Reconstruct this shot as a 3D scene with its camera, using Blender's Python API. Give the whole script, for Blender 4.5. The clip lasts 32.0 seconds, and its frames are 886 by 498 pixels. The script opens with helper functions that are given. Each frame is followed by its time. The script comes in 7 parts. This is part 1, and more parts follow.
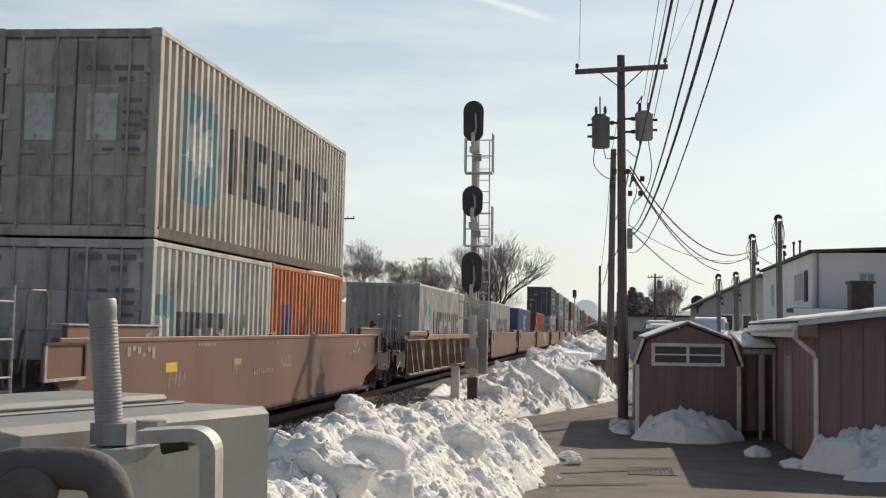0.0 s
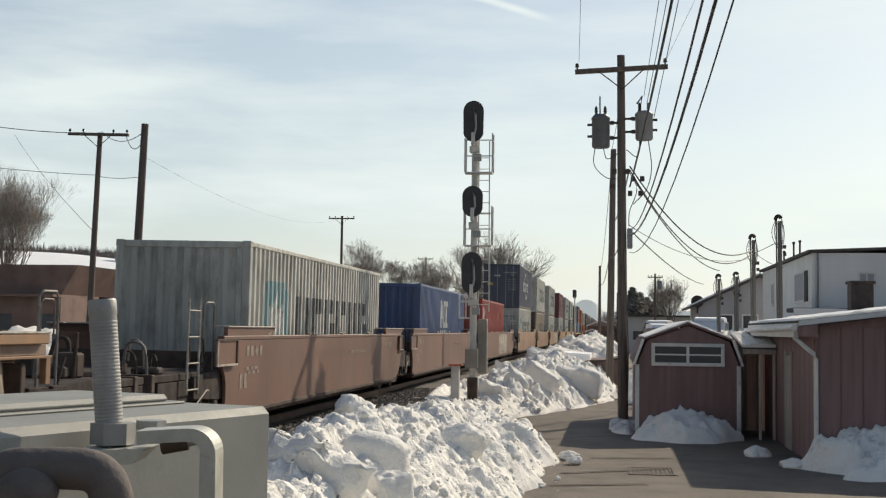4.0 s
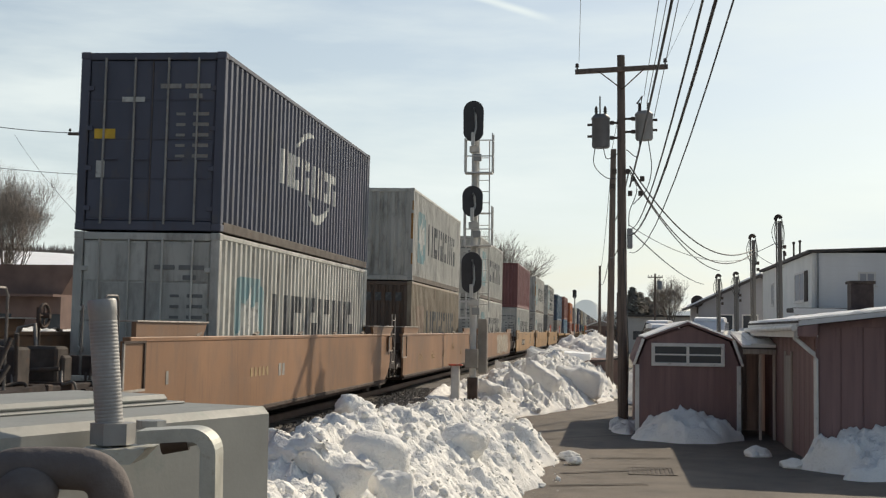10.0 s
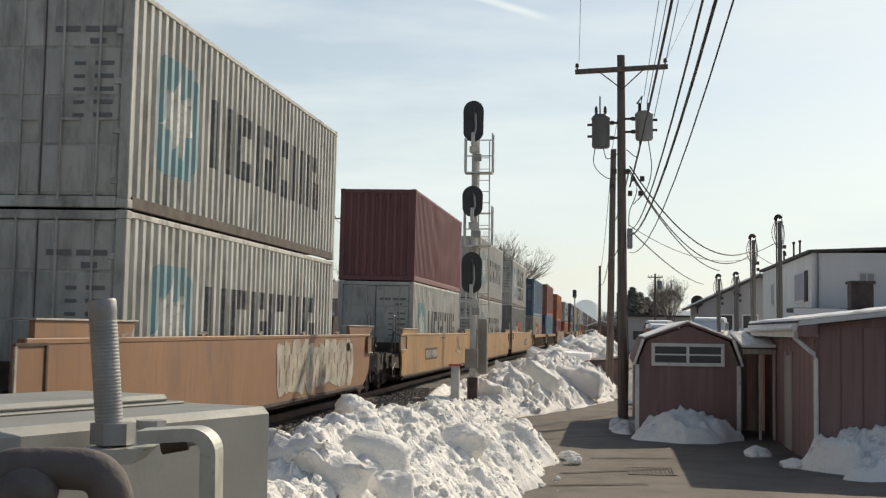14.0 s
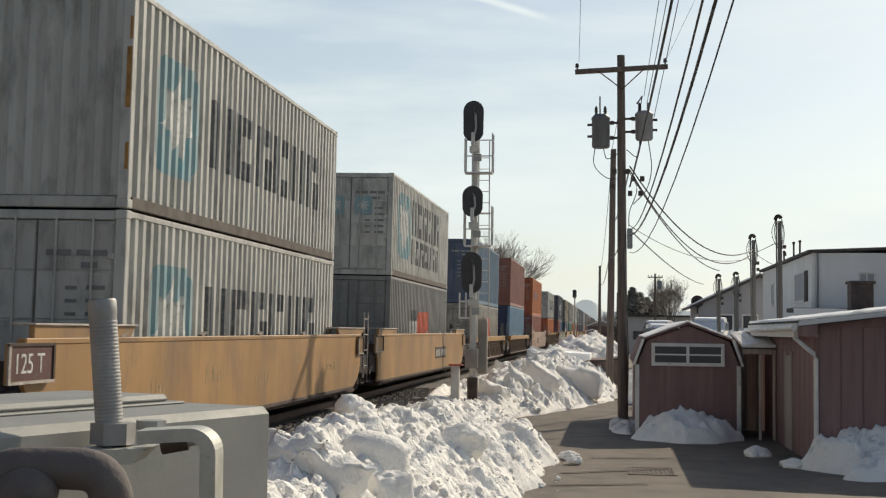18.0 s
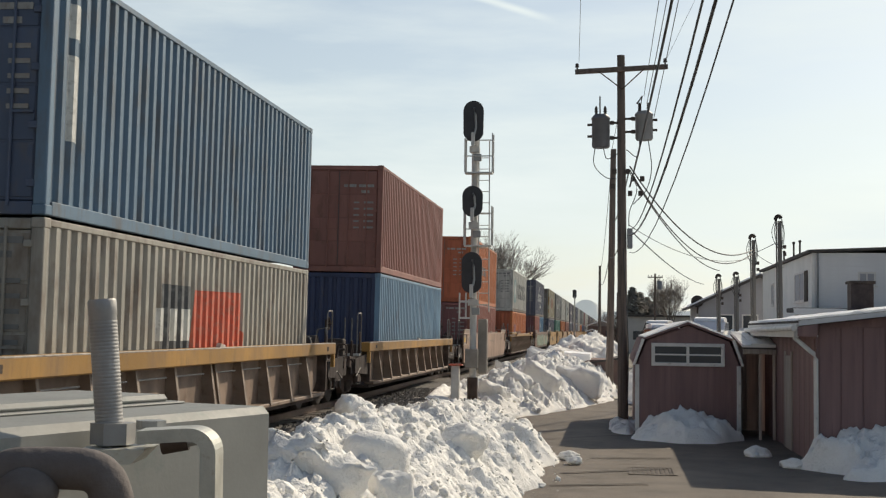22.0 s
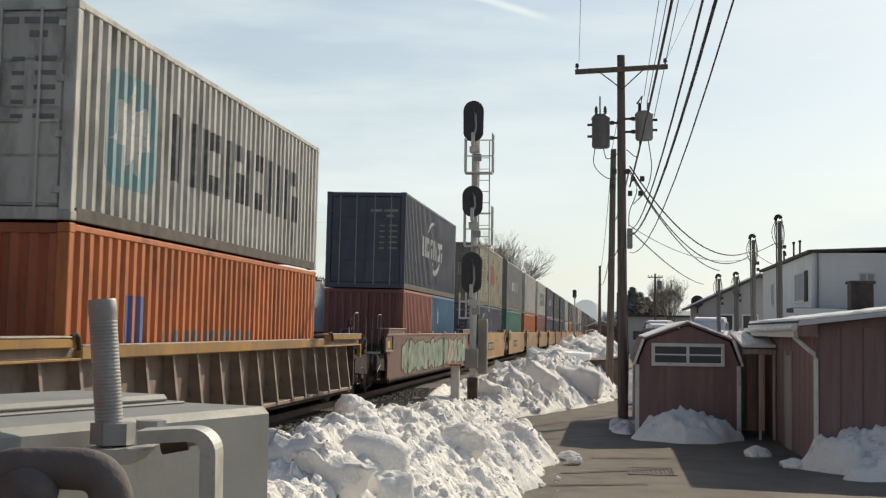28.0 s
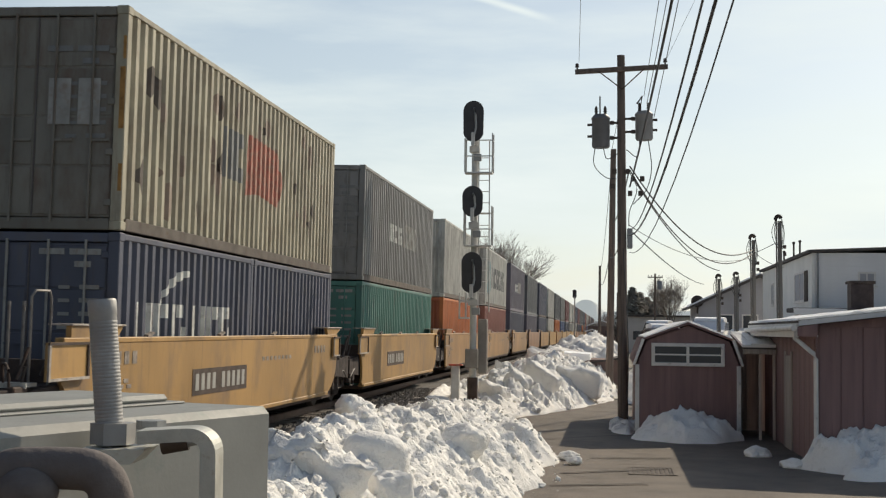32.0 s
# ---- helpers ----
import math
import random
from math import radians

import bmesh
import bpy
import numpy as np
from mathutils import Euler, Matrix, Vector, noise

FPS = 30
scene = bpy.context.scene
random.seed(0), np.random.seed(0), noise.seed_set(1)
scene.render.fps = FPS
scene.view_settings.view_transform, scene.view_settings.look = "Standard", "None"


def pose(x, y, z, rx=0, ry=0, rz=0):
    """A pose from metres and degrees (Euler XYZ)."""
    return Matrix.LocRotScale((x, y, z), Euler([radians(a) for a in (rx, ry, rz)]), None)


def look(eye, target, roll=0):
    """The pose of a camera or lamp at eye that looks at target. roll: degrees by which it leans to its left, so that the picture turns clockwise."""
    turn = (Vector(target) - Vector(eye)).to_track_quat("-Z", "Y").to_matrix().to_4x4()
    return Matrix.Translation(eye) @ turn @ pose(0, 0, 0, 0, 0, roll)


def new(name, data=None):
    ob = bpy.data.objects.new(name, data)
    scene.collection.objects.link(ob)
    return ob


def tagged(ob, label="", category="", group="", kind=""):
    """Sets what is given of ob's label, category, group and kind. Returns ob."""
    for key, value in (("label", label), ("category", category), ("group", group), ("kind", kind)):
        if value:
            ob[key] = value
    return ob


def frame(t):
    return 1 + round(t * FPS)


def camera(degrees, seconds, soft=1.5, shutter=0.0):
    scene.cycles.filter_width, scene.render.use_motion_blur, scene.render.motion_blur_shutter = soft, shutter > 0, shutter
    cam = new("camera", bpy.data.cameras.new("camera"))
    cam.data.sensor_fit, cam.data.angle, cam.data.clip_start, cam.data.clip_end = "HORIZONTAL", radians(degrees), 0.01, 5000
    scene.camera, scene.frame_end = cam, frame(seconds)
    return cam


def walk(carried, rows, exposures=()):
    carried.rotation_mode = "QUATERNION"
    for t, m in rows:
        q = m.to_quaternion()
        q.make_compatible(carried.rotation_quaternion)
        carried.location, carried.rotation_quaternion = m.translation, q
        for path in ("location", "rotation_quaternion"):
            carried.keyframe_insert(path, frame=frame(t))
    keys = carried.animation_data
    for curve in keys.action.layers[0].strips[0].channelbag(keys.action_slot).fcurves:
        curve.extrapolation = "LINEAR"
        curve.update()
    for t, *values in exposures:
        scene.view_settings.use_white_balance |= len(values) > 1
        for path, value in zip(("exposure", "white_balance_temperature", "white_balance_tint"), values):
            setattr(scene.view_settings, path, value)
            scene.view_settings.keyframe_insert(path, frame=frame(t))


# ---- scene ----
# Camera: a phone on a tripod beside a level crossing; z = 0 is the top of the rail.
cam = camera(38.61, 32.0, soft=1.25, shutter=0.08)
EYE = (0.0, 0.0, 1.75)
AIM = (-13.307, 98.910, 1.75 + 6.307)
walk(cam, [(0.0, look(EYE, AIM, 0.785)), (32.0, look(EYE, AIM, 0.785))],
     exposures=[(0.0, 0.0, 6500, 7), (32.0, 0.0, 6500, 7)])

# ---- light ----
SUN_AZ, SUN_EL = radians(31), radians(33)
world = bpy.data.worlds.new("world")
scene.world = world
world.use_nodes = True
wn, wl = world.node_tree.nodes, world.node_tree.links
wn.clear()
sky = wn.new("ShaderNodeTexSky")
sky.sky_type, sky.sun_disc = "NISHITA", False
sky.sun_elevation, sky.sun_rotation = SUN_EL, SUN_AZ
sky.air_density, sky.dust_density, sky.ozone_density = 1.0, 1.2, 1.6
wcoord = wn.new("ShaderNodeTexCoord")
wmap = wn.new("ShaderNodeMapping")
wmap.inputs["Scale"].default_value = (1.6, 1.6, 9.0)
wmap.inputs["Rotation"].default_value = (0.0, 0.25, 0.3)
cloud = wn.new("ShaderNodeTexNoise")
cloud.inputs["Scale"].default_value, cloud.inputs["Detail"].default_value = 2.2, 6.0
cloud.inputs["Roughness"].default_value = 0.55
cramp = wn.new("ShaderNodeMapRange")
cramp.inputs["From Min"].default_value, cramp.inputs["From Max"].default_value = 0.38, 0.68
cramp.inputs["To Min"].default_value, cramp.inputs["To Max"].default_value = 0.46, 1.0
height = wn.new("ShaderNodeSeparateXYZ")
haze = wn.new("ShaderNodeMapRange")          # thin high cloud, thickest low in the sky
haze.interpolation_type = "SMOOTHSTEP"
haze.inputs["From Min"].default_value, haze.inputs["From Max"].default_value = 0.05, 0.62
haze.inputs["To Min"].default_value, haze.inputs["To Max"].default_value = 1.0, 0.12
side = wn.new("ShaderNodeVectorMath")         # and brightest on the sun's side
side.operation = "DOT_PRODUCT"
side.inputs[1].default_value = (math.sin(SUN_AZ), math.cos(SUN_AZ), 0)
glow = wn.new("ShaderNodeMapRange")
glow.inputs["From Min"].default_value, glow.inputs["From Max"].default_value = -0.7, 0.5
glow.inputs["To Min"].default_value, glow.inputs["To Max"].default_value = 0.40, 1.0
thick = wn.new("ShaderNodeMath")
thick.operation = "MULTIPLY"
cmix = wn.new("ShaderNodeMix")
cmix.data_type = "RGBA"
veil = wn.new("ShaderNodeVectorMath")
veil.operation = "SCALE"
veil.inputs[0].default_value = (9.35, 9.95, 9.85)
trail = []                                    # a thin old vapour trail
for vec in ((-0.3099, 0.2143, -0.9263), (0.9452, 0.1748, -0.2757)):
    d = wn.new("ShaderNodeVectorMath")
    d.operation = "DOT_PRODUCT"
    d.inputs[1].default_value = vec
    wl.new(wcoord.outputs["Generated"], d.inputs[0])
    trail.append(d)
off_axis = wn.new("ShaderNodeMath")
off_axis.operation = "ABSOLUTE"
wl.new(trail[0].outputs["Value"], off_axis.inputs[0])
width_fade = wn.new("ShaderNodeMapRange")
width_fade.interpolation_type = "SMOOTHSTEP"
width_fade.inputs["From Min"].default_value, width_fade.inputs["From Max"].default_value = 0.0, 0.0045
width_fade.inputs["To Min"].default_value, width_fade.inputs["To Max"].default_value = 0.5, 0.0
wl.new(off_axis.outputs[0], width_fade.inputs["Value"])
end_fade = wn.new("ShaderNodeMapRange")
end_fade.interpolation_type = "SMOOTHSTEP"
end_fade.inputs["From Min"].default_value, end_fade.inputs["From Max"].default_value = 0.03, 0.068
end_fade.inputs["To Min"].default_value, end_fade.inputs["To Max"].default_value = 1.0, 0.0
wl.new(trail[1].outputs["Value"], end_fade.inputs["Value"])
trail_mix = wn.new("ShaderNodeMath")
trail_mix.operation = "MULTIPLY"
wl.new(width_fade.outputs[0], trail_mix.inputs[0])
wl.new(end_fade.outputs[0], trail_mix.inputs[1])
all_cloud = wn.new("ShaderNodeMath")
all_cloud.operation, all_cloud.use_clamp = "ADD", True
bg = wn.new("ShaderNodeBackground")
bg.inputs["Strength"].default_value = 0.0925
wout = wn.new("ShaderNodeOutputWorld")
wl.new(wcoord.outputs["Generated"], wmap.inputs["Vector"])
wl.new(wcoord.outputs["Generated"], height.inputs["Vector"])
wl.new(height.outputs["Z"], haze.inputs["Value"])
wl.new(wmap.outputs["Vector"], cloud.inputs["Vector"])
wl.new(cloud.outputs["Fac"], cramp.inputs["Value"])
wl.new(cramp.outputs["Result"], thick.inputs[0])
wl.new(wcoord.outputs["Generated"], side.inputs[0])
wl.new(side.outputs["Value"], glow.inputs["Value"])
wl.new(haze.outputs["Result"], thick.inputs[1])
wl.new(glow.outputs["Result"], veil.inputs["Scale"])
wl.new(veil.outputs["Vector"], cmix.inputs[7])
wl.new(thick.outputs[0], all_cloud.inputs[0])
wl.new(trail_mix.outputs[0], all_cloud.inputs[1])
wl.new(all_cloud.outputs[0], cmix.inputs[0])
wl.new(sky.outputs["Color"], cmix.inputs[6])
wl.new(cmix.outputs[2], bg.inputs["Color"])
wl.new(bg.outputs["Background"], wout.inputs["Surface"])

sun_dir = Vector((math.sin(SUN_AZ) * math.cos(SUN_EL), math.cos(SUN_AZ) * math.cos(SUN_EL), math.sin(SUN_EL)))
sun = new("sun", bpy.data.lights.new("sun", "SUN"))
sun.data.energy, sun.data.angle, sun.data.color = 3.9, radians(0.6), (1.0, 0.86, 0.68)
sun.matrix_world = look(tuple(sun_dir * 60), (0, 0, 0))


# ---- materials ----
def mat(name, col, rough=0.6, metal=0.0, vary=0.25, scale=3.0, fine=40.0, bump=0.1, dirt=None, dirt_amt=0.0,
        stretch=(1, 1, 1), spec=0.4, rand=0.0, coord="Object", streak=None, streak_amt=0.0):
    m = bpy.data.materials.new(name)
    m.use_nodes = True
    n, k = m.node_tree.nodes, m.node_tree.links
    b = n["Principled BSDF"]
    b.inputs["Metallic"].default_value = metal
    b.inputs["Specular IOR Level"].default_value = spec
    tc = n.new("ShaderNodeTexCoord")
    mp = n.new("ShaderNodeMapping")
    mp.inputs["Scale"].default_value = stretch
    source = tc.outputs[coord]
    if rand:                 # alike pieces do not repeat one another's stains
        oi = n.new("ShaderNodeObjectInfo")
        shift = n.new("ShaderNodeVectorMath")
        shift.operation = "MULTIPLY_ADD"
        shift.inputs[1].default_value = (31.0, 47.0, 23.0)
        k.new(oi.outputs["Random"], shift.inputs[0])
        k.new(source, shift.inputs[2])
        source = shift.outputs[0]
    k.new(source, mp.inputs["Vector"])
    n1 = n.new("ShaderNodeTexNoise")
    n1.inputs["Scale"].default_value, n1.inputs["Detail"].default_value = scale, 5
    n2 = n.new("ShaderNodeTexNoise")
    n2.inputs["Scale"].default_value, n2.inputs["Detail"].default_value = fine, 3
    k.new(mp.outputs[0], n1.inputs["Vector"])
    k.new(tc.outputs[coord], n2.inputs["Vector"])
    lo = [c * (1 - vary) for c in col]
    hi = [min(1, c * (1 + vary * 0.7)) for c in col]
    r1 = n.new("ShaderNodeMix")
    r1.data_type = "RGBA"
    r1.inputs[6].default_value, r1.inputs[7].default_value = (*lo, 1), (*hi, 1)
    mr = n.new("ShaderNodeMapRange")
    mr.inputs["From Min"].default_value, mr.inputs["From Max"].default_value = 0.3, 0.7
    k.new(n1.outputs["Fac"], mr.inputs["Value"])
    k.new(mr.outputs[0], r1.inputs[0])
    last = r1.outputs[2]
    if rand:
        hs = n.new("ShaderNodeHueSaturation")
        mm = n.new("ShaderNodeMapRange")
        mm.inputs["To Min"].default_value, mm.inputs["To Max"].default_value = 1 - rand, 1 + rand
        k.new(oi.outputs["Random"], mm.inputs["Value"])
        k.new(mm.outputs[0], hs.inputs["Value"])
        k.new(last, hs.inputs["Color"])
        last = hs.outputs["Color"]
    if dirt:
        n3 = n.new("ShaderNodeTexNoise")
        n3.inputs["Scale"].default_value, n3.inputs["Detail"].default_value = scale * 2.3, 8
        n3.inputs["Roughness"].default_value = 0.65
        k.new(mp.outputs[0], n3.inputs["Vector"])
        r3 = n.new("ShaderNodeMapRange")
        r3.inputs["From Min"].default_value, r3.inputs["From Max"].default_value = 0.62 - 0.25 * dirt_amt, 0.78
        r3.inputs["To Max"].default_value = 0.85
        k.new(n3.outputs["Fac"], r3.inputs["Value"])
        x3 = n.new("ShaderNodeMix")
        x3.data_type = "RGBA"
        x3.inputs[7].default_value = (*dirt, 1)
        k.new(r3.outputs[0], x3.inputs[0])
        k.new(last, x3.inputs[6])
        last = x3.outputs[2]
    if streak:               # thin runs of rust and grime down the sheet
        mp4 = n.new("ShaderNodeMapping")
        mp4.inputs["Scale"].default_value = (5.0, 5.0, 0.35)
        k.new(source, mp4.inputs["Vector"])
        n4 = n.new("ShaderNodeTexNoise")
        n4.inputs["Scale"].default_value, n4.inputs["Detail"].default_value = 1.6, 7
        n4.inputs["Roughness"].default_value = 0.7
        k.new(mp4.outputs[0], n4.inputs["Vector"])
        r4 = n.new("ShaderNodeMapRange")
        r4.inputs["From Min"].default_value, r4.inputs["From Max"].default_value = 0.55, 0.72
        r4.inputs["To Max"].default_value = streak_amt
        k.new(n4.outputs["Fac"], r4.inputs["Value"])
        x4 = n.new("ShaderNodeMix")
        x4.data_type = "RGBA"
        x4.inputs[7].default_value = (*streak, 1)
        k.new(r4.outputs[0], x4.inputs[0])
        k.new(last, x4.inputs[6])
        last = x4.outputs[2]
    k.new(last, b.inputs["Base Color"])
    rr = n.new("ShaderNodeMapRange")
    rr.inputs["To Min"].default_value, rr.inputs["To Max"].default_value = max(0.05, rough - 0.15), min(1, rough + 0.15)
    k.new(n2.outputs["Fac"], rr.inputs["Value"])
    k.new(rr.outputs[0], b.inputs["Roughness"])
    if bump:
        bp = n.new("ShaderNodeBump")
        bp.inputs["Strength"].default_value, bp.inputs["Distance"].default_value = bump, 0.02
        k.new(n2.outputs["Fac"], bp.inputs["Height"])
        k.new(bp.outputs[0], b.inputs["Normal"])
    return m


RUST = (0.11, 0.055, 0.03)
GRIME = (0.13, 0.115, 0.10)


def paint(name, col, dirt=GRIME, amt=0.25, vary=0.2):
    return mat(name, col, 0.52, 0, vary, 1.3, 60, 0.05, dirt, amt + 0.12, (1, 1, 0.40), 0.4, 0.07, streak=(0.10, 0.070, 0.050), streak_amt=0.42)


P = {
    "grey": paint("grey_paint", (0.52, 0.51, 0.465), GRIME, 0.5),
    "lightgrey": paint("light_grey_paint", (0.49, 0.48, 0.44), GRIME, 0.35),
    "beige": paint("beige_grey_paint", (0.355, 0.335, 0.29), RUST, 0.45),
    "rusty": paint("rust_stained_beige_paint", (0.40, 0.365, 0.27), (0.16, 0.115, 0.08), 0.6, 0.28),
    "tangrey": paint("pale_tan_grey_paint", (0.50, 0.46, 0.395), (0.15, 0.105, 0.08), 0.45),
    "midgrey": paint("mid_grey_paint", (0.24, 0.235, 0.225), GRIME, 0.4),
    "darkgrey": paint("dark_grey_paint", (0.13, 0.135, 0.14)),
    "orange": paint("orange_paint", (0.50, 0.165, 0.055), RUST, 0.3),
    "rust": paint("brownish_red_paint", (0.27, 0.118, 0.092), RUST, 0.2),
    "maroon": paint("maroon_paint", (0.205, 0.086, 0.084), RUST, 0.1),
    "red": paint("red_paint", (0.32, 0.066, 0.055), RUST, 0.2),
    "navy": paint("navy_paint", (0.092, 0.098, 0.132), GRIME, 0.2),
    "blue": paint("blue_paint", (0.085, 0.125, 0.245), GRIME, 0.2),
    "azure": paint("azure_paint", (0.065, 0.16, 0.26), GRIME, 0.3),
    "sky": paint("dull_blue_paint", (0.18, 0.285, 0.385), GRIME, 0.2),
    "steel": paint("steel_blue_paint", (0.12, 0.19, 0.265), GRIME, 0.4),
    "brick": paint("brick_red_paint", (0.31, 0.125, 0.092), RUST, 0.2),
    "green": paint("green_paint", (0.08, 0.20, 0.165), GRIME, 0.2),
    # End-wall colours among these carry the ends' shade in the paint.
    "sky_end": paint("shaded_dull_blue_paint", (0.045, 0.058, 0.115), GRIME, 0.15),
    "steel_end": paint("shaded_steel_blue_paint", (0.080, 0.105, 0.165), GRIME, 0.2),
    "burnt": paint("shaded_orange_paint", (0.40, 0.115, 0.055), RUST, 0.3),
    "grimy": paint("grimy_shaded_beige_paint", (0.20, 0.185, 0.155), RUST, 0.5),
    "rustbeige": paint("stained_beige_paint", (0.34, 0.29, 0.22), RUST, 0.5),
    "rustbeige_end": paint("shaded_rust_brown_paint", (0.135, 0.098, 0.076), RUST, 0.4),
    "violet": paint("violet_grey_paint", (0.13, 0.12, 0.15), GRIME, 0.2),
}


CAR_DIRT = (0.15, 0.105, 0.08)


def car_paint(name, col, amt, vary):
    return mat(name, col, 0.52, 0, vary, 0.55, 45, 0.05, CAR_DIRT, amt + 0.2, (1, 1, 0.55), 0.45, 0.07, streak=(0.085, 0.055, 0.042), streak_amt=0.45)


WELL = {
    "brown": car_paint("brown_car_paint", (0.185, 0.100, 0.072), 0.45, 0.28),
    "redbrown": car_paint("red_brown_car_paint", (0.175, 0.092, 0.064), 0.40, 0.28),
    "orangebrown": car_paint("orange_brown_car_paint", (0.275, 0.165, 0.092), 0.45, 0.28),
    "ochre": car_paint("ochre_brown_car_paint", (0.275, 0.150, 0.080), 0.40, 0.25),
    "tan": car_paint("tan_car_paint", (0.355, 0.205, 0.082), 0.40, 0.25),
    "yellow": car_paint("dull_yellow_car_paint", (0.405, 0.240, 0.085), 0.35, 0.22),
    "chord": car_paint("worn_yellow_chord_paint", (0.400, 0.220, 0.058), 0.50, 0.25),
    "pinktan": car_paint("faded_pink_tan_car_paint", (0.350, 0.235, 0.170), 0.40, 0.22),
}
M_DARK = mat("dark_steel", (0.075, 0.062, 0.055), 0.85, 0, 0.45, 5, 60, 0.15, RUST, 0.2, spec=0.25)
M_BLACKST = mat("black_steel", (0.055, 0.044, 0.041), 0.9, 0, 0.45, 5, 60, 0.15, RUST, 0.15, spec=0.2)
M_POST = mat("dusty_brown_post", (0.30, 0.235, 0.185), 0.55, 0, 0.3, 2, 60, 0.1, RUST, 0.3)
M_RECESS = mat("dusty_brown_side_sheet", (0.095, 0.058, 0.044), 0.6, 0, 0.35, 2, 60, 0.1, RUST, 0.35)
M_TANSHEET = mat("dusty_tan_side_sheet", (0.255, 0.185, 0.140), 0.6, 0, 0.35, 2, 60, 0.1, RUST, 0.3)
M_GRIMY = mat("grimy_brown_steel", (0.085, 0.063, 0.053), 0.8, 0, 0.45, 4, 60, 0.15, RUST, 0.3, spec=0.25)
M_WHEEL = mat("wheel_steel", (0.05, 0.042, 0.036), 0.55, 0.4, 0.3, 6, 60, 0.1)
M_RAIL = mat("rail_steel", (0.16, 0.12, 0.10), 0.4, 0.7, 0.3, 6, 60, 0.1, RUST, 0.4)
M_ROD = mat("galvanised_rod", (0.22, 0.205, 0.19), 0.6, 0.2, 0.25, 6, 60, 0.05, RUST, 0.35)
M_WHITE = mat("white_marking", (0.62, 0.62, 0.58), 0.55, 0, 0.2, 4, 60, 0.03, GRIME, 0.35)
M_BLACK = mat("dark_marking", (0.10, 0.102, 0.104), 0.5, 0, 0.25, 3, 60, 0.03, (0.28, 0.28, 0.26), 0.5)
M_CYAN = mat("light_blue_marking", (0.20, 0.37, 0.41), 0.5, 0, 0.3, 2.2, 60, 0.03, (0.42, 0.43, 0.40), 1.1, (1, 1, 0.4))
M_FAINT = mat("faint_grey_marking", (0.20, 0.20, 0.195), 0.55, 0, 0.2, 4, 60, 0.03)
M_CASE = mat("dusty_brown_grey_case", (0.30, 0.27, 0.235), 0.7, 0, 0.2, 3, 60, 0.04)
M_MASTWOOD = mat("silvery_mast_wood", (0.20, 0.19, 0.175), 0.8, 0, 0.3, 3, 40, 0.2, stretch=(5, 5, 0.3))
M_TWIG = mat("pale_twigs", (0.31, 0.275, 0.25), 0.9, 0, 0.25, 2, 20, 0.1)
M_BOLT = mat("dull_zinc_rod", (0.36, 0.35, 0.34), 0.58, 0.55, 0.15, 40, 300, 0.03)
M_DULLBROWN = mat("dull_brown_steel", (0.135, 0.118, 0.105), 0.85, 0, 0.3, 3, 60, 0.05, RUST, 0.3, spec=0.2)
M_CHALK = mat("faded_chalk_paint", (0.40, 0.29, 0.16), 0.6, 0, 0.3, 6, 60, 0.03, (0.28, 0.17, 0.09), 0.9)
M_LIP = mat("worn_pale_edge", (0.46, 0.41, 0.36), 0.6, 0, 0.4, 5, 60, 0.05, (0.20, 0.14, 0.10), 0.6)
M_FADE = mat("faded_lettering", (0.29, 0.245, 0.205), 0.6, 0, 0.5, 6, 60, 0.03, (0.16, 0.11, 0.08), 0.6)
M_PALEG = mat("faded_spray_paint", (0.42, 0.385, 0.32), 0.6, 0, 0.35, 2.5, 60, 0.03, (0.22, 0.14, 0.085), 0.5)
M_REDM = mat("red_marking", (0.58, 0.13, 0.075), 0.6, 0, 0.2, 4, 60, 0.03, (0.33, 0.26, 0.20), 0.55)
M_FADEDRED = mat("worn_red_marking", (0.42, 0.14, 0.10), 0.6, 0, 0.3, 4, 60, 0.03, (0.33, 0.30, 0.22), 0.9)
M_LIMIT = mat("dark_red_board", (0.10, 0.045, 0.04), 0.6, 0, 0.2, 4, 60, 0.03, GRIME, 0.3)
M_YELM = mat("yellow_marking", (0.72, 0.46, 0.05), 0.6, 0, 0.2, 4, 60, 0.03)
M_BLUEM = mat("blue_marking", (0.11, 0.14, 0.31), 0.6, 0, 0.2, 4, 60, 0.03)
M_GRAFF = mat("grey_graffiti", (0.34, 0.33, 0.305), 0.6, 0, 0.3, 3, 60, 0.03, (0.2, 0.13, 0.09), 0.45)
M_GREENG = mat("green_graffiti", (0.235, 0.315, 0.245), 0.6, 0, 0.45, 2.5, 60, 0.03, (0.26, 0.15, 0.1), 0.5)
M_CREAMG = mat("cream_graffiti", (0.38, 0.30, 0.235), 0.6, 0, 0.35, 2.5, 60, 0.03, (0.3, 0.15, 0.1), 0.3)
M_SNOW = mat("snow", (0.86, 0.835, 0.79), 0.8, 0, 0.07, 1.4, 24, 0.9, (0.58, 0.55, 0.50), 0.22, (1, 1, 1), 0.3, 0, "Object")
for node in M_SNOW.node_tree.nodes:
    if node.type == "BUMP":
        node.inputs["Distance"].default_value = 0.028
M_SNOWFLAT = mat("smooth_snow", (0.86, 0.87, 0.89), 0.75, 0, 0.05, 0.8, 8, 0.25)
flat_bsdf = M_SNOWFLAT.node_tree.nodes["Principled BSDF"]      # light passes through thin layers of snow
flat_bsdf.inputs["Subsurface Weight"].default_value = 0.7
flat_bsdf.inputs["Subsurface Radius"].default_value = (0.22, 0.22, 0.22)
flat_bsdf.inputs["Subsurface Scale"].default_value = 1.0
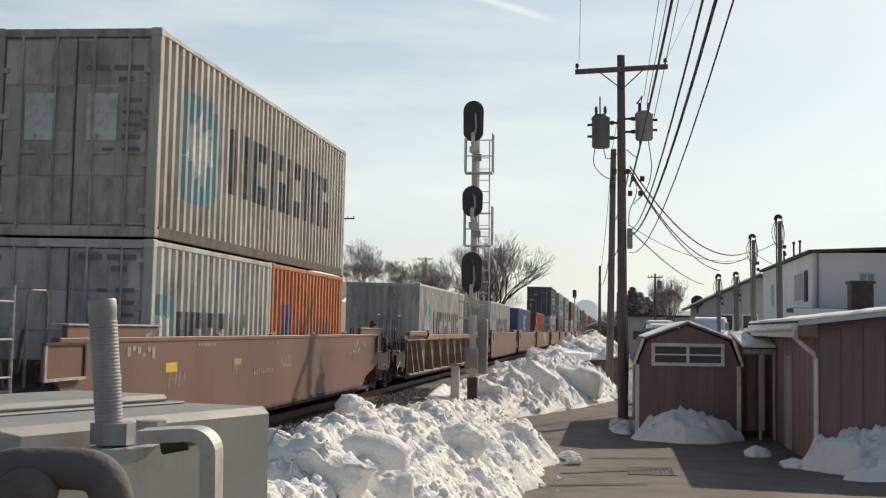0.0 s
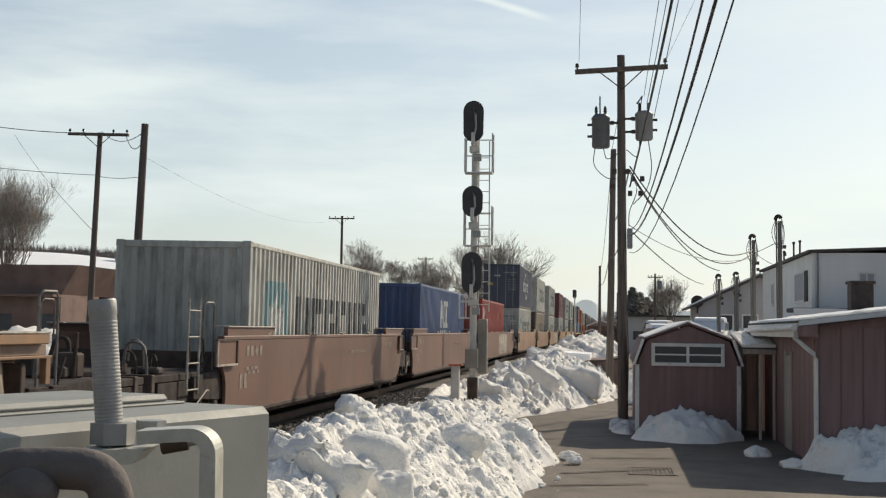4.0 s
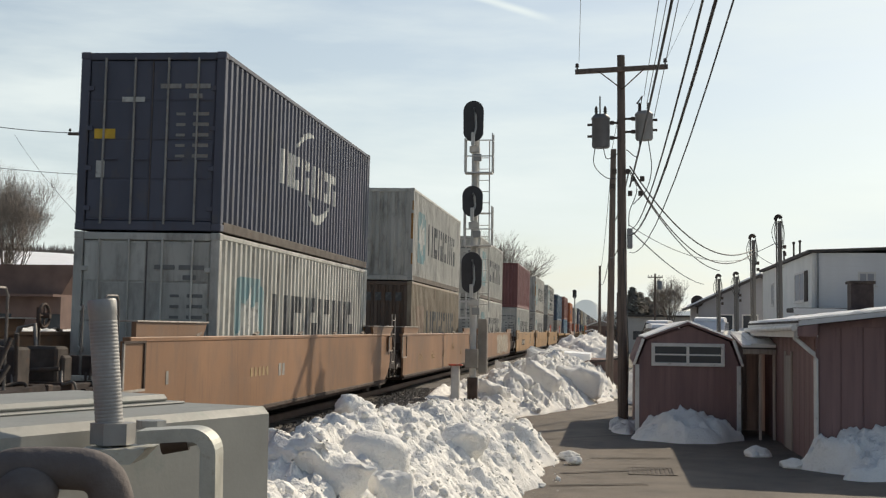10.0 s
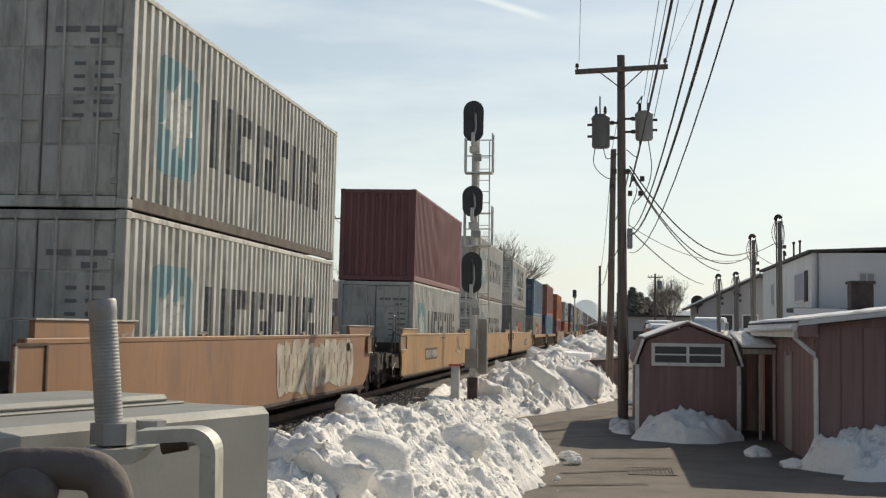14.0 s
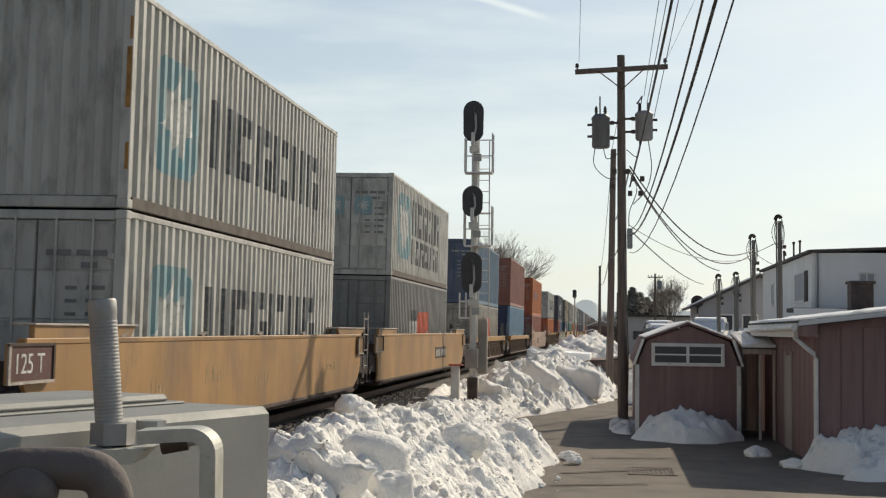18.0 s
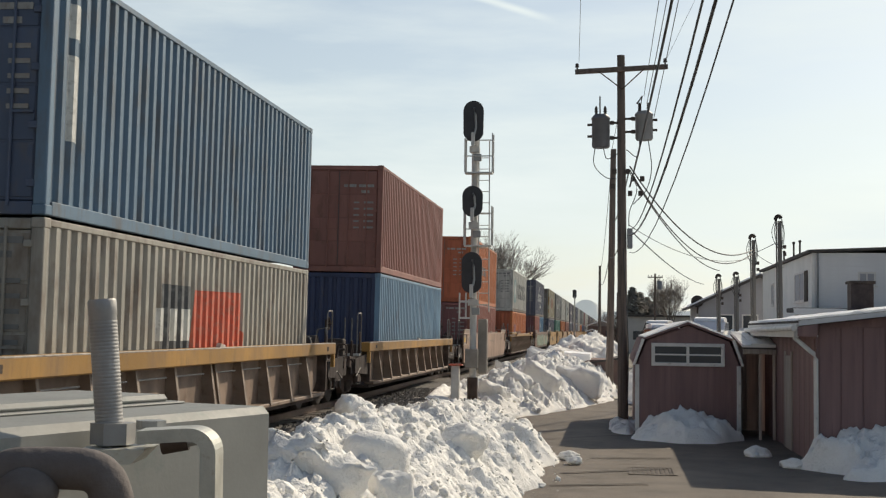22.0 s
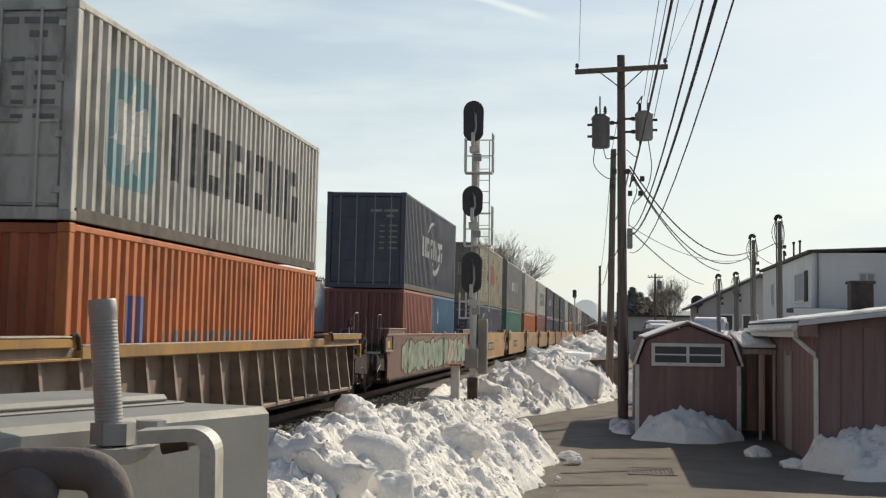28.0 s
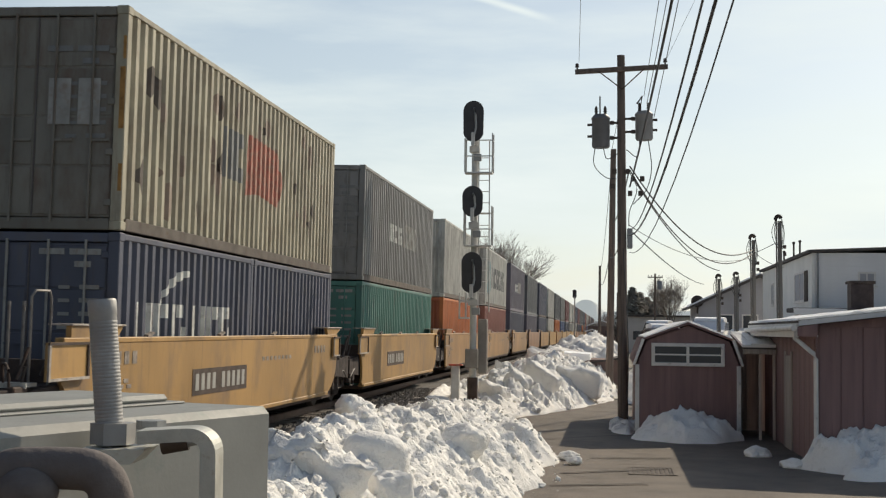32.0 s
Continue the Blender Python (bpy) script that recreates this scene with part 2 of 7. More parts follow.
M_ASPHALT = mat("worn_asphalt", (0.150, 0.124, 0.100), 0.75, 0, 0.30, 0.7, 70, 0.5, (0.075, 0.065, 0.056), 0.45, spec=0.3)
M_BALLAST = mat("ballast", (0.16, 0.145, 0.13), 0.9, 0, 0.5, 6, 22, 1.0, (0.06, 0.05, 0.045), 0.4)
M_TIE = mat("tie_wood", (0.07, 0.052, 0.04), 0.85, 0, 0.3, 3, 40, 0.3)
M_GROUND = mat("winter_ground", (0.17, 0.15, 0.115), 0.9, 0, 0.3, 0.25, 2.5, 0.4, (0.5, 0.5, 0.5), 0.3)
M_POLE = mat("weathered_pole_wood", (0.15, 0.118, 0.10), 0.85, 0, 0.35, 2.5, 30, 0.4, (0.04, 0.04, 0.035), 0.3, (6, 6, 0.35))
M_WIRE = mat("black_cable", (0.04, 0.04, 0.043), 0.6, 0, 0.2, 4, 50, 0)
M_TRANSD = mat("dark_tank_grey", (0.15, 0.155, 0.165), 0.5, 0.1, 0.15, 3, 50, 0.05)
M_TRANS = mat("transformer_grey", (0.26, 0.265, 0.27), 0.5, 0.1, 0.15, 3, 50, 0.05)
M_PORC = mat("brown_porcelain", (0.05, 0.035, 0.03), 0.25, 0, 0.2, 4, 40, 0)
M_BARN = mat("barn_red_siding", (0.235, 0.148, 0.142), 0.7, 0, 0.18, 1.2, 50, 0.15, (0.12, 0.07, 0.066), 0.2, (5, 5, 0.3))
M_TRIM = mat("white_trim", (0.68, 0.66, 0.63), 0.55, 0, 0.08, 3, 60, 0.04, GRIME, 0.1)
M_GLASS = mat("dull_window_glass", (0.05, 0.055, 0.065), 0.12, 0, 0.2, 1, 30, 0, spec=0.6)
M_ROOF = mat("dark_shingle", (0.09, 0.08, 0.075), 0.9, 0, 0.3, 4, 25, 0.5)
M_SIDING = mat("pale_grey_siding", (0.74, 0.74, 0.75), 0.65, 0, 0.07, 0.8, 40, 0.05)
M_SIDING2 = mat("cream_siding", (0.76, 0.75, 0.72), 0.65, 0, 0.08, 0.8, 40, 0.05)
M_DIMWALL = mat("dim_grey_siding", (0.37, 0.37, 0.395), 0.7, 0, 0.12, 0.8, 40, 0.05)
M_PALEWALL = mat("pale_grey_rendered_wall", (0.56, 0.54, 0.51), 0.7, 0, 0.10, 0.8, 40, 0.05)
M_FENCE = mat("grey_weathered_board", (0.40, 0.35, 0.31), 0.85, 0, 0.3, 2.5, 40, 0.25, stretch=(5, 5, 0.3), rand=0.25)
M_BRICK = mat("dark_brick", (0.06, 0.045, 0.042), 0.85, 0, 0.3, 6, 30, 0.4)
M_BOXPAINT = mat("weathered_grey_enamel", (0.285, 0.285, 0.265), 0.6, 0.0, 0.15, 9, 220, 0.02, (0.15, 0.20, 0.18), 0.35)
M_GALV = mat("galvanised_steel", (0.34, 0.345, 0.34), 0.5, 0.4, 0.16, 60, 500, 0.05)
M_STRAP = mat("worn_zinc_strap", (0.55, 0.54, 0.48), 0.45, 0.4, 0.18, 50, 400, 0.05, (0.35, 0.30, 0.2), 0.2)
M_RUBBER = mat("black_rubber", (0.15, 0.13, 0.122), 0.85, 0, 0.2, 40, 300, 0.1)
M_SIGNAL = mat("signal_black", (0.052, 0.050, 0.052), 0.5, 0, 0.2, 4, 60, 0.03)
M_ALU = mat("dull_aluminium", (0.62, 0.60, 0.56), 0.55, 0.2, 0.15, 4, 60, 0.05)
M_BARK = mat("bare_bark", (0.16, 0.14, 0.125), 0.9, 0, 0.3, 3, 30, 0.2)
M_NEEDLE = mat("dark_conifer", (0.30, 0.285, 0.25), 0.85, 0, 0.4, 2, 30, 0.2)
M_HAZED_HILL = mat("hazed_wooded_hill", (0.50, 0.47, 0.42), 0.95, 0, 0.05, 0.02, 0.2, 0.2)
hill_bsdf = M_HAZED_HILL.node_tree.nodes["Principled BSDF"]      # far hill: haze of the air put in as a pale glow
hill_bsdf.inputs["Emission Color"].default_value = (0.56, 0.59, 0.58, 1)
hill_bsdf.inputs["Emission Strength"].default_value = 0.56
M_RUSTP = mat("orange_rust_patch", (0.38, 0.20, 0.06), 0.8, 0, 0.4, 6, 60, 0.1, RUST, 0.4)
M_GREYROOF = mat("weathered_grey_roof", (0.26, 0.235, 0.215), 0.85, 0, 0.25, 0.6, 20, 0.1)
M_BROWNW = mat("brown_wall", (0.20, 0.135, 0.115), 0.85, 0, 0.25, 0.8, 20, 0.1)


# ---- mesh helpers ----
class Geo:
    def __init__(self):
        self.v, self.f, self.s = [], [], []

    def add(self, verts, faces, smooth=False):
        o = len(self.v)
        self.v += [tuple(p) for p in verts]
        self.f += [tuple(i + o for i in q) for q in faces]
        self.s += [smooth] * len(faces)
        return self

    def box(self, x0, x1, y0, y1, z0, z1, c=0.0):
        c = min(c, (x1 - x0) * 0.45, (y1 - y0) * 0.45, (z1 - z0) * 0.45)
        if c <= 0:
            v = [(x, y, z) for x in (x0, x1) for y in (y0, y1) for z in (z0, z1)]
            return self.add(v, [(0, 1, 3, 2), (4, 6, 7, 5), (0, 4, 5, 1), (2, 3, 7, 6), (0, 2, 6, 4), (1, 5, 7, 3)])
        v, ids = [], {}
        for ix, x in enumerate((x0, x1)):
            for iy, y in enumerate((y0, y1)):
                for iz, z in enumerate((z0, z1)):
                    dx, dy, dz = (c, -c)[ix], (c, -c)[iy], (c, -c)[iz]
                    for a, q in enumerate(((x, y + dy, z + dz), (x + dx, y, z + dz), (x + dx, y + dy, z))):
                        ids[ix, iy, iz, a] = len(v)
                        v.append(q)
        f = []
        B = (0, 1)
        loop = ((0, 0), (0, 1), (1, 1), (1, 0))
        for e in B:
            f.append([ids[e, p, q, 0] for p, q in loop])
            f.append([ids[p, e, q, 1] for p, q in loop])
            f.append([ids[p, q, e, 2] for p, q in loop])
        for p in B:
            for q in B:
                f.append([ids[0, p, q, 1], ids[1, p, q, 1], ids[1, p, q, 2], ids[0, p, q, 2]])
                f.append([ids[p, 0, q, 0], ids[p, 1, q, 0], ids[p, 1, q, 2], ids[p, 0, q, 2]])
                f.append([ids[p, q, 0, 0], ids[p, q, 1, 0], ids[p, q, 1, 1], ids[p, q, 0, 1]])
                for r in B:
                    f.append([ids[p, q, r, 0], ids[p, q, r, 1], ids[p, q, r, 2]])
        return self.add(v, f)

    def tube(self, pts, r, n=6, r2=None, caps=True):
        pts = [Vector(p) for p in pts]
        r2 = r if r2 is None else r2
        v, f = [], []
        m = len(pts)
        for i, p in enumerate(pts):
            d = (pts[min(i + 1, m - 1)] - pts[max(i - 1, 0)]).normalized()
            a = d.orthogonal().normalized() if abs(d.z) > 0.98 else Vector((0, 0, 1)).cross(d).normalized()
            b = d.cross(a)
            rr = r + (r2 - r) * i / max(1, m - 1)
            for k in range(n):
                t = 2 * math.pi * k / n
                v.append(p + a * (math.cos(t) * rr) + b * (math.sin(t) * rr))
        for i in range(m - 1):
            for k in range(n):
                k2 = (k + 1) % n
                f.append((i * n + k, i * n + k2, (i + 1) * n + k2, (i + 1) * n + k))
        self.add(v, f, True)
        if caps:
            self.add(v[:n], [tuple(range(n))])
            self.add(v[-n:], [tuple(range(n))])
        return self

    def cable(self, pts, r, n=6, per=5):
        """A tube along a smooth curve through the points."""
        q = [Vector(p) for p in pts]
        q = [q[0] * 2 - q[1]] + q + [q[-1] * 2 - q[-2]]
        out = []
        for i in range(1, len(q) - 2):
            a, b, c, d = q[i - 1], q[i], q[i + 1], q[i + 2]
            for k in range(per):
                t = k / per
                out.append(b + (c - a) * (t / 2) + (a * 2 - b * 5 + c * 4 - d) * (t * t / 2) + (b * 3 - a - c * 3 + d) * (t ** 3 / 2))
        return self.tube(out + [q[-2]], r, n)

    def lathe(self, prof, cx=0, cy=0, n=16, axis="z"):
        """prof: (radius, height) pairs, turned about an upright axis, or about x for axis 'x'."""
        v, f = [], []
        for r, h in prof:
            for k in range(n):
                t = 2 * math.pi * k / n
                c, s = math.cos(t) * r, math.sin(t) * r
                v.append((cx + c, cy + s, h) if axis == "z" else (h, cx + c, cy + s))
        for i in range(len(prof) - 1):
            for k in range(n):
                k2 = (k + 1) % n
                f.append((i * n + k, i * n + k2, (i + 1) * n + k2, (i + 1) * n + k))
        self.add(v, f, True)
        self.add(v[:n], [tuple(range(n))])
        self.add(v[-n:], [tuple(range(n))])
        return self

    def slab(self, poly, axis, a, b):
        """A polygon in the plane across the axis, thickened from a to b."""
        def lift(p, h):
            return {"x": (h, p[0], p[1]), "y": (p[0], h, p[1]), "z": (p[0], p[1], h)}[axis]
        n = len(poly)
        v = [lift(p, a) for p in poly] + [lift(p, b) for p in poly]
        f = [tuple(range(n)), tuple(range(n, 2 * n))]
        f += [(i, (i + 1) % n, n + (i + 1) % n, n + i) for i in range(n)]
        return self.add(v, f)

    def mesh(self, name, material):
        me = bpy.data.meshes.new(name)
        me.from_pydata(self.v, [], self.f)
        bm = bmesh.new()
        bm.from_mesh(me)
        bmesh.ops.recalc_face_normals(bm, faces=bm.faces)
        bm.to_mesh(me)
        bm.free()
        if any(self.s):
            me.polygons.foreach_set("use_smooth", self.s)
        me.materials.append(material)
        return me


MESHES = {}


def part(name, geo, material, parent, label="", key=None):
    """One mesh object under its thing; meshes with the same key are shared."""
    if key is not None and key in MESHES:
        me = MESHES[key]
    else:
        me = (geo() if callable(geo) else geo).mesh(name, material)
        if key is not None:
            MESHES[key] = me
    ob = new(name, me)
    ob.parent = parent
    return tagged(ob, label)


def thing(name, label, category, group="", kind="", m=None):
    ob = new(name)
    ob.empty_display_size = 0.3
    if m is not None:
        ob.matrix_world = m
    return tagged(ob, label, category, group, kind)


def setting(name, geo, material, label, category):
    ob = new(name, geo.mesh(name, material))
    return tagged(ob, label, category, "", "structure")


def interp(x, xs, ys):
    return float(np.interp(x, xs, ys))


def smooth01(t):
    t = min(1.0, max(0.0, t))
    return t * t * (3 - 2 * t)


# ---- ground ----
def land(x, y):
    left = interp(-x, (16, 30, 54, 87, 150, 400), (0, 5.2, 10.2, 13.9, 16.5, 19.0))
    z = -0.80 + left * smooth01((y - 62) / 140) if x < 0 else -0.80 + 4.0 * smooth01((y - 300) / 900)
    return z


def grid_sheet(xs, ys, fn):
    v = [(x, y, fn(x, y)) for y in ys for x in xs]
    n = len(xs)
    f = [(j * n + i, j * n + i + 1, (j + 1) * n + i + 1, (j + 1) * n + i) for j in range(len(ys) - 1) for i in range(n - 1)]
    return Geo().add(v, f, True)


gx = [-3000, -1500, -800, -500, -300] + list(range(-200, -20, 6)) + [-20, -16, -12, -6, 0, 6, 12, 20, 40, 80, 160, 400, 900, 1500, 3000]
gy = [-1500, -600, -200, -60, 0, 20, 40, 55] + list(range(62, 210, 6)) + [240, 300, 400, 600, 900, 1400, 2200, 3500]
setting("ground", grid_sheet(gx, gy, land), M_GROUND, "brown winter ground with old snow patches", "ground")

setting("snow_field", grid_sheet(list(range(-220, -28, 6)), list(range(84, 212, 6)), lambda x, y: land(x, y) + 0.12), M_SNOWFLAT, "smooth sunlit snow on the hillside field", "snow field")

road_geo = grid_sheet([-4.6, -3, -1.5, 0, 1.5, 3, 4.5, 7, 13], list(range(-8, 56, 2)),
                      lambda x, y: -0.75 + 0.012 * noise.noise((x * 0.5, y * 0.4, 0)))
setting("road", road_geo, M_ASPHALT, "worn grey asphalt lane with thin dark lines", "road")

# Thin wavering dark lines across the lane.
for i, (xa, ya, xb, yb) in enumerate(((-2.3, 28.6, 0.4, 31.0), (-0.9, 22.4, 1.0, 23.6), (-0.4, 25.2, 1.2, 25.6), (-1.0, 20.6, 0.6, 21.2))):
    pts = []
    for k in range(13):
        t = k / 12
        pts.append((xa + (xb - xa) * t + 0.06 * noise.noise((i * 7, k * 0.9, 0)), ya + (yb - ya) * t + 0.10 * noise.noise((k * 0.8, i * 5, 3))))
    g = Geo()
    for (x0, y0), (x1, y1) in zip(pts, pts[1:]):
        w = 0.05
        g.add([(x0, y0 - w, -0.733), (x1, y1 - w, -0.733), (x1, y1 + w, -0.733), (x0, y0 + w, -0.733)], [(0, 1, 2, 3)])
    setting("road_crack", g, M_DARK, "thin dark line across the asphalt", "road marking")

drain = thing("storm_drain", "frosted iron storm drain grate set in the asphalt", "drain", m=pose(0.72, 23.2, -0.742))
part("frame", Geo().box(-0.42, 0.42, -0.62, -0.55, 0, 0.006).box(-0.42, 0.42, 0.55, 0.62, 0, 0.006).box(-0.42, -0.36, -0.55, 0.55, 0, 0.006).box(0.36, 0.42, -0.55, 0.55, 0, 0.006), M_ASPHALT, drain)
for k in range(9):
    x = -0.32 + 0.08 * k
    part("slat", Geo().box(-0.018, 0.018, -0.55, 0.55, 0, 0.004), M_DULLBROWN, drain, key="drain_slat").location = (x, 0, 0)

# ---- railway ----
TRACK_X = -7.44
CANT = 0.6            # degrees by which the track leans towards the lane
bed = Geo()
prof = [(-12.2, -0.80), (-10.0, -0.17), (-5.0, -0.15), (-4.2, -0.45), (-3.4, -0.80)]
by = [-80 + 2 * i for i in range(90)] + [100 + 20 * i for i in range(46)]
bv = []
for y in by:
    for x, z in prof:
        bv.append((x, y, z + (0.05 * noise.noise((x, y * 0.7, 1)) if z > -0.7 else 0)))
bf = [(j * 5 + i, j * 5 + i + 1, (j + 1) * 5 + i + 1, (j + 1) * 5 + i) for j in range(len(by) - 1) for i in range(4)]
bed.add(bv, bf)
setting("ballast_bed", bed, M_BALLAST, "grey crushed stone railway ballast", "ballast")
rng = random.Random(5)
stones = Geo()
for _ in range(2600):
    x, y = rng.uniform(-6.3, -4.5), rng.uniform(13, 40)
    s = rng.uniform(0.025, 0.06)
    z = -0.15 - max(0, x + 5.0) * 0.36
    c = [(x + rng.uniform(-s, s) * 0.5 + dx * s, y + dy * s, z + dz * s) for dx, dy, dz in
         ((-1, 0, 0), (1, 0, 0), (0, -1, 0), (0, 1, 0), (0.2, 0.1, 0.9), (0, 0, -0.6))]
    stones.add(c, [(0, 2, 4), (2, 1, 4), (1, 3, 4), (3, 0, 4), (2, 0, 5), (1, 2, 5), (3, 1, 5), (0, 3, 5)])
ob = new("loose_ballast", stones.mesh("loose_ballast", M_BALLAST))
tagged(ob, "loose crushed ballast stones beside the rail", "ballast", "", "stuff")
track = thing("railway_track", "rusty steel rails on wooden ties in ballast", "track", kind="structure", m=pose(TRACK_X, 0, 0, 0, CANT, 0))
for sx in (-0.7525, 0.7525):
    g = Geo().box(-0.036, 0.036, -80, 900, -0.035, 0.0, 0.006).box(-0.01, 0.01, -80, 900, -0.14, -0.035).box(-0.075, 0.075, -80, 900, -0.165, -0.14)
    part("rail", g, M_RAIL, track).location = (sx, 0, 0)
for k in range(150):
    o = part("tie", Geo().box(-1.3, 1.3, -0.11, 0.11, -0.3, -0.14, 0.01), M_TIE, track, key="tie")
    o.location = (0, 6 + 0.52 * k, 0)


# ---- snow ----
def bank(x, y):
    foot = interp(y, (0, 8, 19, 25, 28, 33, 36, 40, 46, 52, 62, 70), (-0.7, -0.95, -1.25, -1.0, -1.6, -2.7, -2.7, -1.4, 0.1, 0.3, 0.0, -0.3))
    c = interp(y, (5, 7.5, 12, 18, 22, 28, 32, 35.5, 38, 42, 48, 55, 62, 70), (0.0, 1.05, 1.22, 1.30, 1.05, 0.72, 0.50, 0.36, 0.70, 1.05, 1.30, 1.35, 1.1, 0.8))
    cx = interp(y, (2, 30, 36, 45, 70), (-3.1, -3.3, -3.7, -2.6, -2.4))
    left = interp(y, (28, 36), (-4.9, -5.25)) + 0.25 * noise.noise((0, y * 0.5, 4))
    foot += 0.25 * noise.noise((3, y * 0.8, 9))
    t = (x - cx) / (foot - cx) if x > cx else (cx - x) / (cx - left)
    if t >= 1:
        return -0.90
    h = c * (1 - t ** 1.5)
    lump = -0.10
    for f, a in ((0.9, 0.34), (2.1, 0.16)):
        lump += abs(noise.noise((x * f + 11, y * f * 0.8, f))) * a
    wx = x + 0.10 * noise.noise((x * 3, y * 3, 5))
    for f, a in ((1.7, 0.20), (3.9, 0.20), (8.5, 0.15)):
        d = noise.voronoi((wx * f, y * f, f * 3.1))[0]
        keep = 0.35 + 0.65 * smooth01(0.5 + 1.6 * noise.noise((x * f * 0.35, y * f * 0.35, f + 40)))
        lump += a * keep * (math.sqrt(max(0.0, 1 - 1.25 * min(0.8, d[0]) ** 2)) - 0.55)
    lump += 0.06 * noise.noise((x * 15, y * 15, 2)) + 0.035 * abs(noise.noise((x * 27, y * 27, 6)))
    for f, a in ((1.5, 0.20 * smooth01((y - 35) / 4)), (3.1, 0.08 + 0.08 * smooth01((y - 35) / 4))):      # broken, tilted slabs
        p0 = noise.voronoi((wx * f, y * f, 7.7 * f))[1][0]
        q = (p0[0] * 3.7, p0[1] * 5.3, f)
        tilt = noise.noise_vector(q) * 1.6
        lump += a * (noise.noise((q[1], q[0], 3.3)) + tilt[0] * (wx * f - p0[0]) + tilt[1] * (y * f - p0[1]))
    if h < 0.02:
        return -0.90
    z = -0.80 + h + lump * min(1, h / 0.3) + 0.02
    if x < -3.4 and y > 34:           # thrown up over the shoulder of the ballast
        z = max(z, interp(x, (-5.0, -4.2, -3.4), (-0.15, -0.45, -0.80)) + (0.20 + 0.6 * lump) * min(1, (1 - t) * 4, (y - 34) / 3))
    return z


bx = [-5.6 + 0.043 * i for i in range(151)]
byy = [4.8 + 0.042 * i for i in range(400)] + [21.6 + 0.06 * i for i in range(240)] + [36.0 + 0.08 * i for i in range(435)]
ob = new("snow_bank", grid_sheet(bx, byy, bank).mesh("snow_bank", M_SNOW))
tagged(ob, "long lumpy ploughed snow bank between track and lane", "snow bank", "", "stuff")


rg = random.Random(77)
clods = Geo()
ico = bmesh.new()
bmesh.ops.create_icosphere(ico, subdivisions=1, radius=1.0)
icov, icof = [v.co.copy() for v in ico.verts], [tuple(v.index for v in f.verts) for f in ico.faces]
ico.free()
for _ in range(4200):
    y = rg.uniform(9, 34) if rg.random() < 0.72 else rg.uniform(34, 66)
    x = rg.uniform(-4.7, -0.6 if y < 38 else 0.3)
    h = bank(x, y)
    if h < -0.85:
        if rg.random() < 0.9 or bank(x - 0.45, y) < -0.85:
            continue
        h = -0.75
    s = 0.012 + 0.050 * rg.random() ** 3.6 * (1.0 if y < 34 else 1.8)
    q = Euler((rg.uniform(0, 6), rg.uniform(0, 6), rg.uniform(0, 6))).to_matrix()
    clods.add([Vector((x, y, h + s * 0.3)) + q @ (v * s * rg.uniform(0.75, 1.25)) for v in icov], icof, True)
ob = new("snow_clods", clods.mesh("snow_clods", M_SNOW))
tagged(ob, "small clods of ploughed snow strewn over the bank", "snow clods", "", "stuff")


def boulder(name, x, y, z, r, squash, seed, label, dirt=0):
    bm = bmesh.new()
    bmesh.ops.create_icosphere(bm, subdivisions=4, radius=1.0)
    for v in bm.verts:
        d = v.co.normalized()
        k = 1 + 0.34 * noise.noise(d * 1.2 + Vector((seed, 0, 0))) + 0.22 * abs(noise.noise(d * 2.7 + Vector((seed, 5, 0)))) + 0.12 * abs(noise.noise(d * 6 + Vector((seed, 9, 0)))) + 0.06 * abs(noise.noise(d * 14))
        v.co = Vector((d.x * r * k, d.y * r * k, d.z * r * squash * k))
    me = bpy.data.meshes.new(name)
    bm.to_mesh(me)
    bm.free()
    me.polygons.foreach_set("use_smooth", [True] * len(me.polygons))
    me.materials.append(M_SNOW)
    o = new(name, me)
    o.location = (x, y, z)
    return tagged(o, label, "snow chunk", "snow chunks")


boulder("snow_chunk", -3.50, 17.2, 0.60, 0.27, 0.75, 21, "rounded snow chunk on top of the snow bank")
boulder("snow_chunk", -2.1, 18.0, 0.15, 0.32, 0.7, 4, "rounded snow chunk on the snow bank")
boulder("snow_chunk", -1.9, 22.0, -0.25, 0.30, 0.7, 5, "rounded snow chunk on the snow bank")
boulder("snow_chunk", -0.82, 24.9, -0.68, 0.17, 0.6, 10, "small lump of snow fallen on the asphalt")
boulder("snow_chunk", -0.68, 24.0, -0.68, 0.13, 0.6, 11, "small lump of snow fallen on the asphalt")
boulder("snow_chunk", -1.15, 20.4, -0.72, 0.10, 0.5, 12, "small lump of snow fallen on the asphalt")
boulder("snow_chunk", 2.95, 26.6, -0.70, 0.24, 0.6, 13, "small lump of snow at the garage wall")
boulder("snow_chunk", 3.35, 24.5, -0.70, 0.20, 0.6, 14, "small lump of snow at the garage wall")


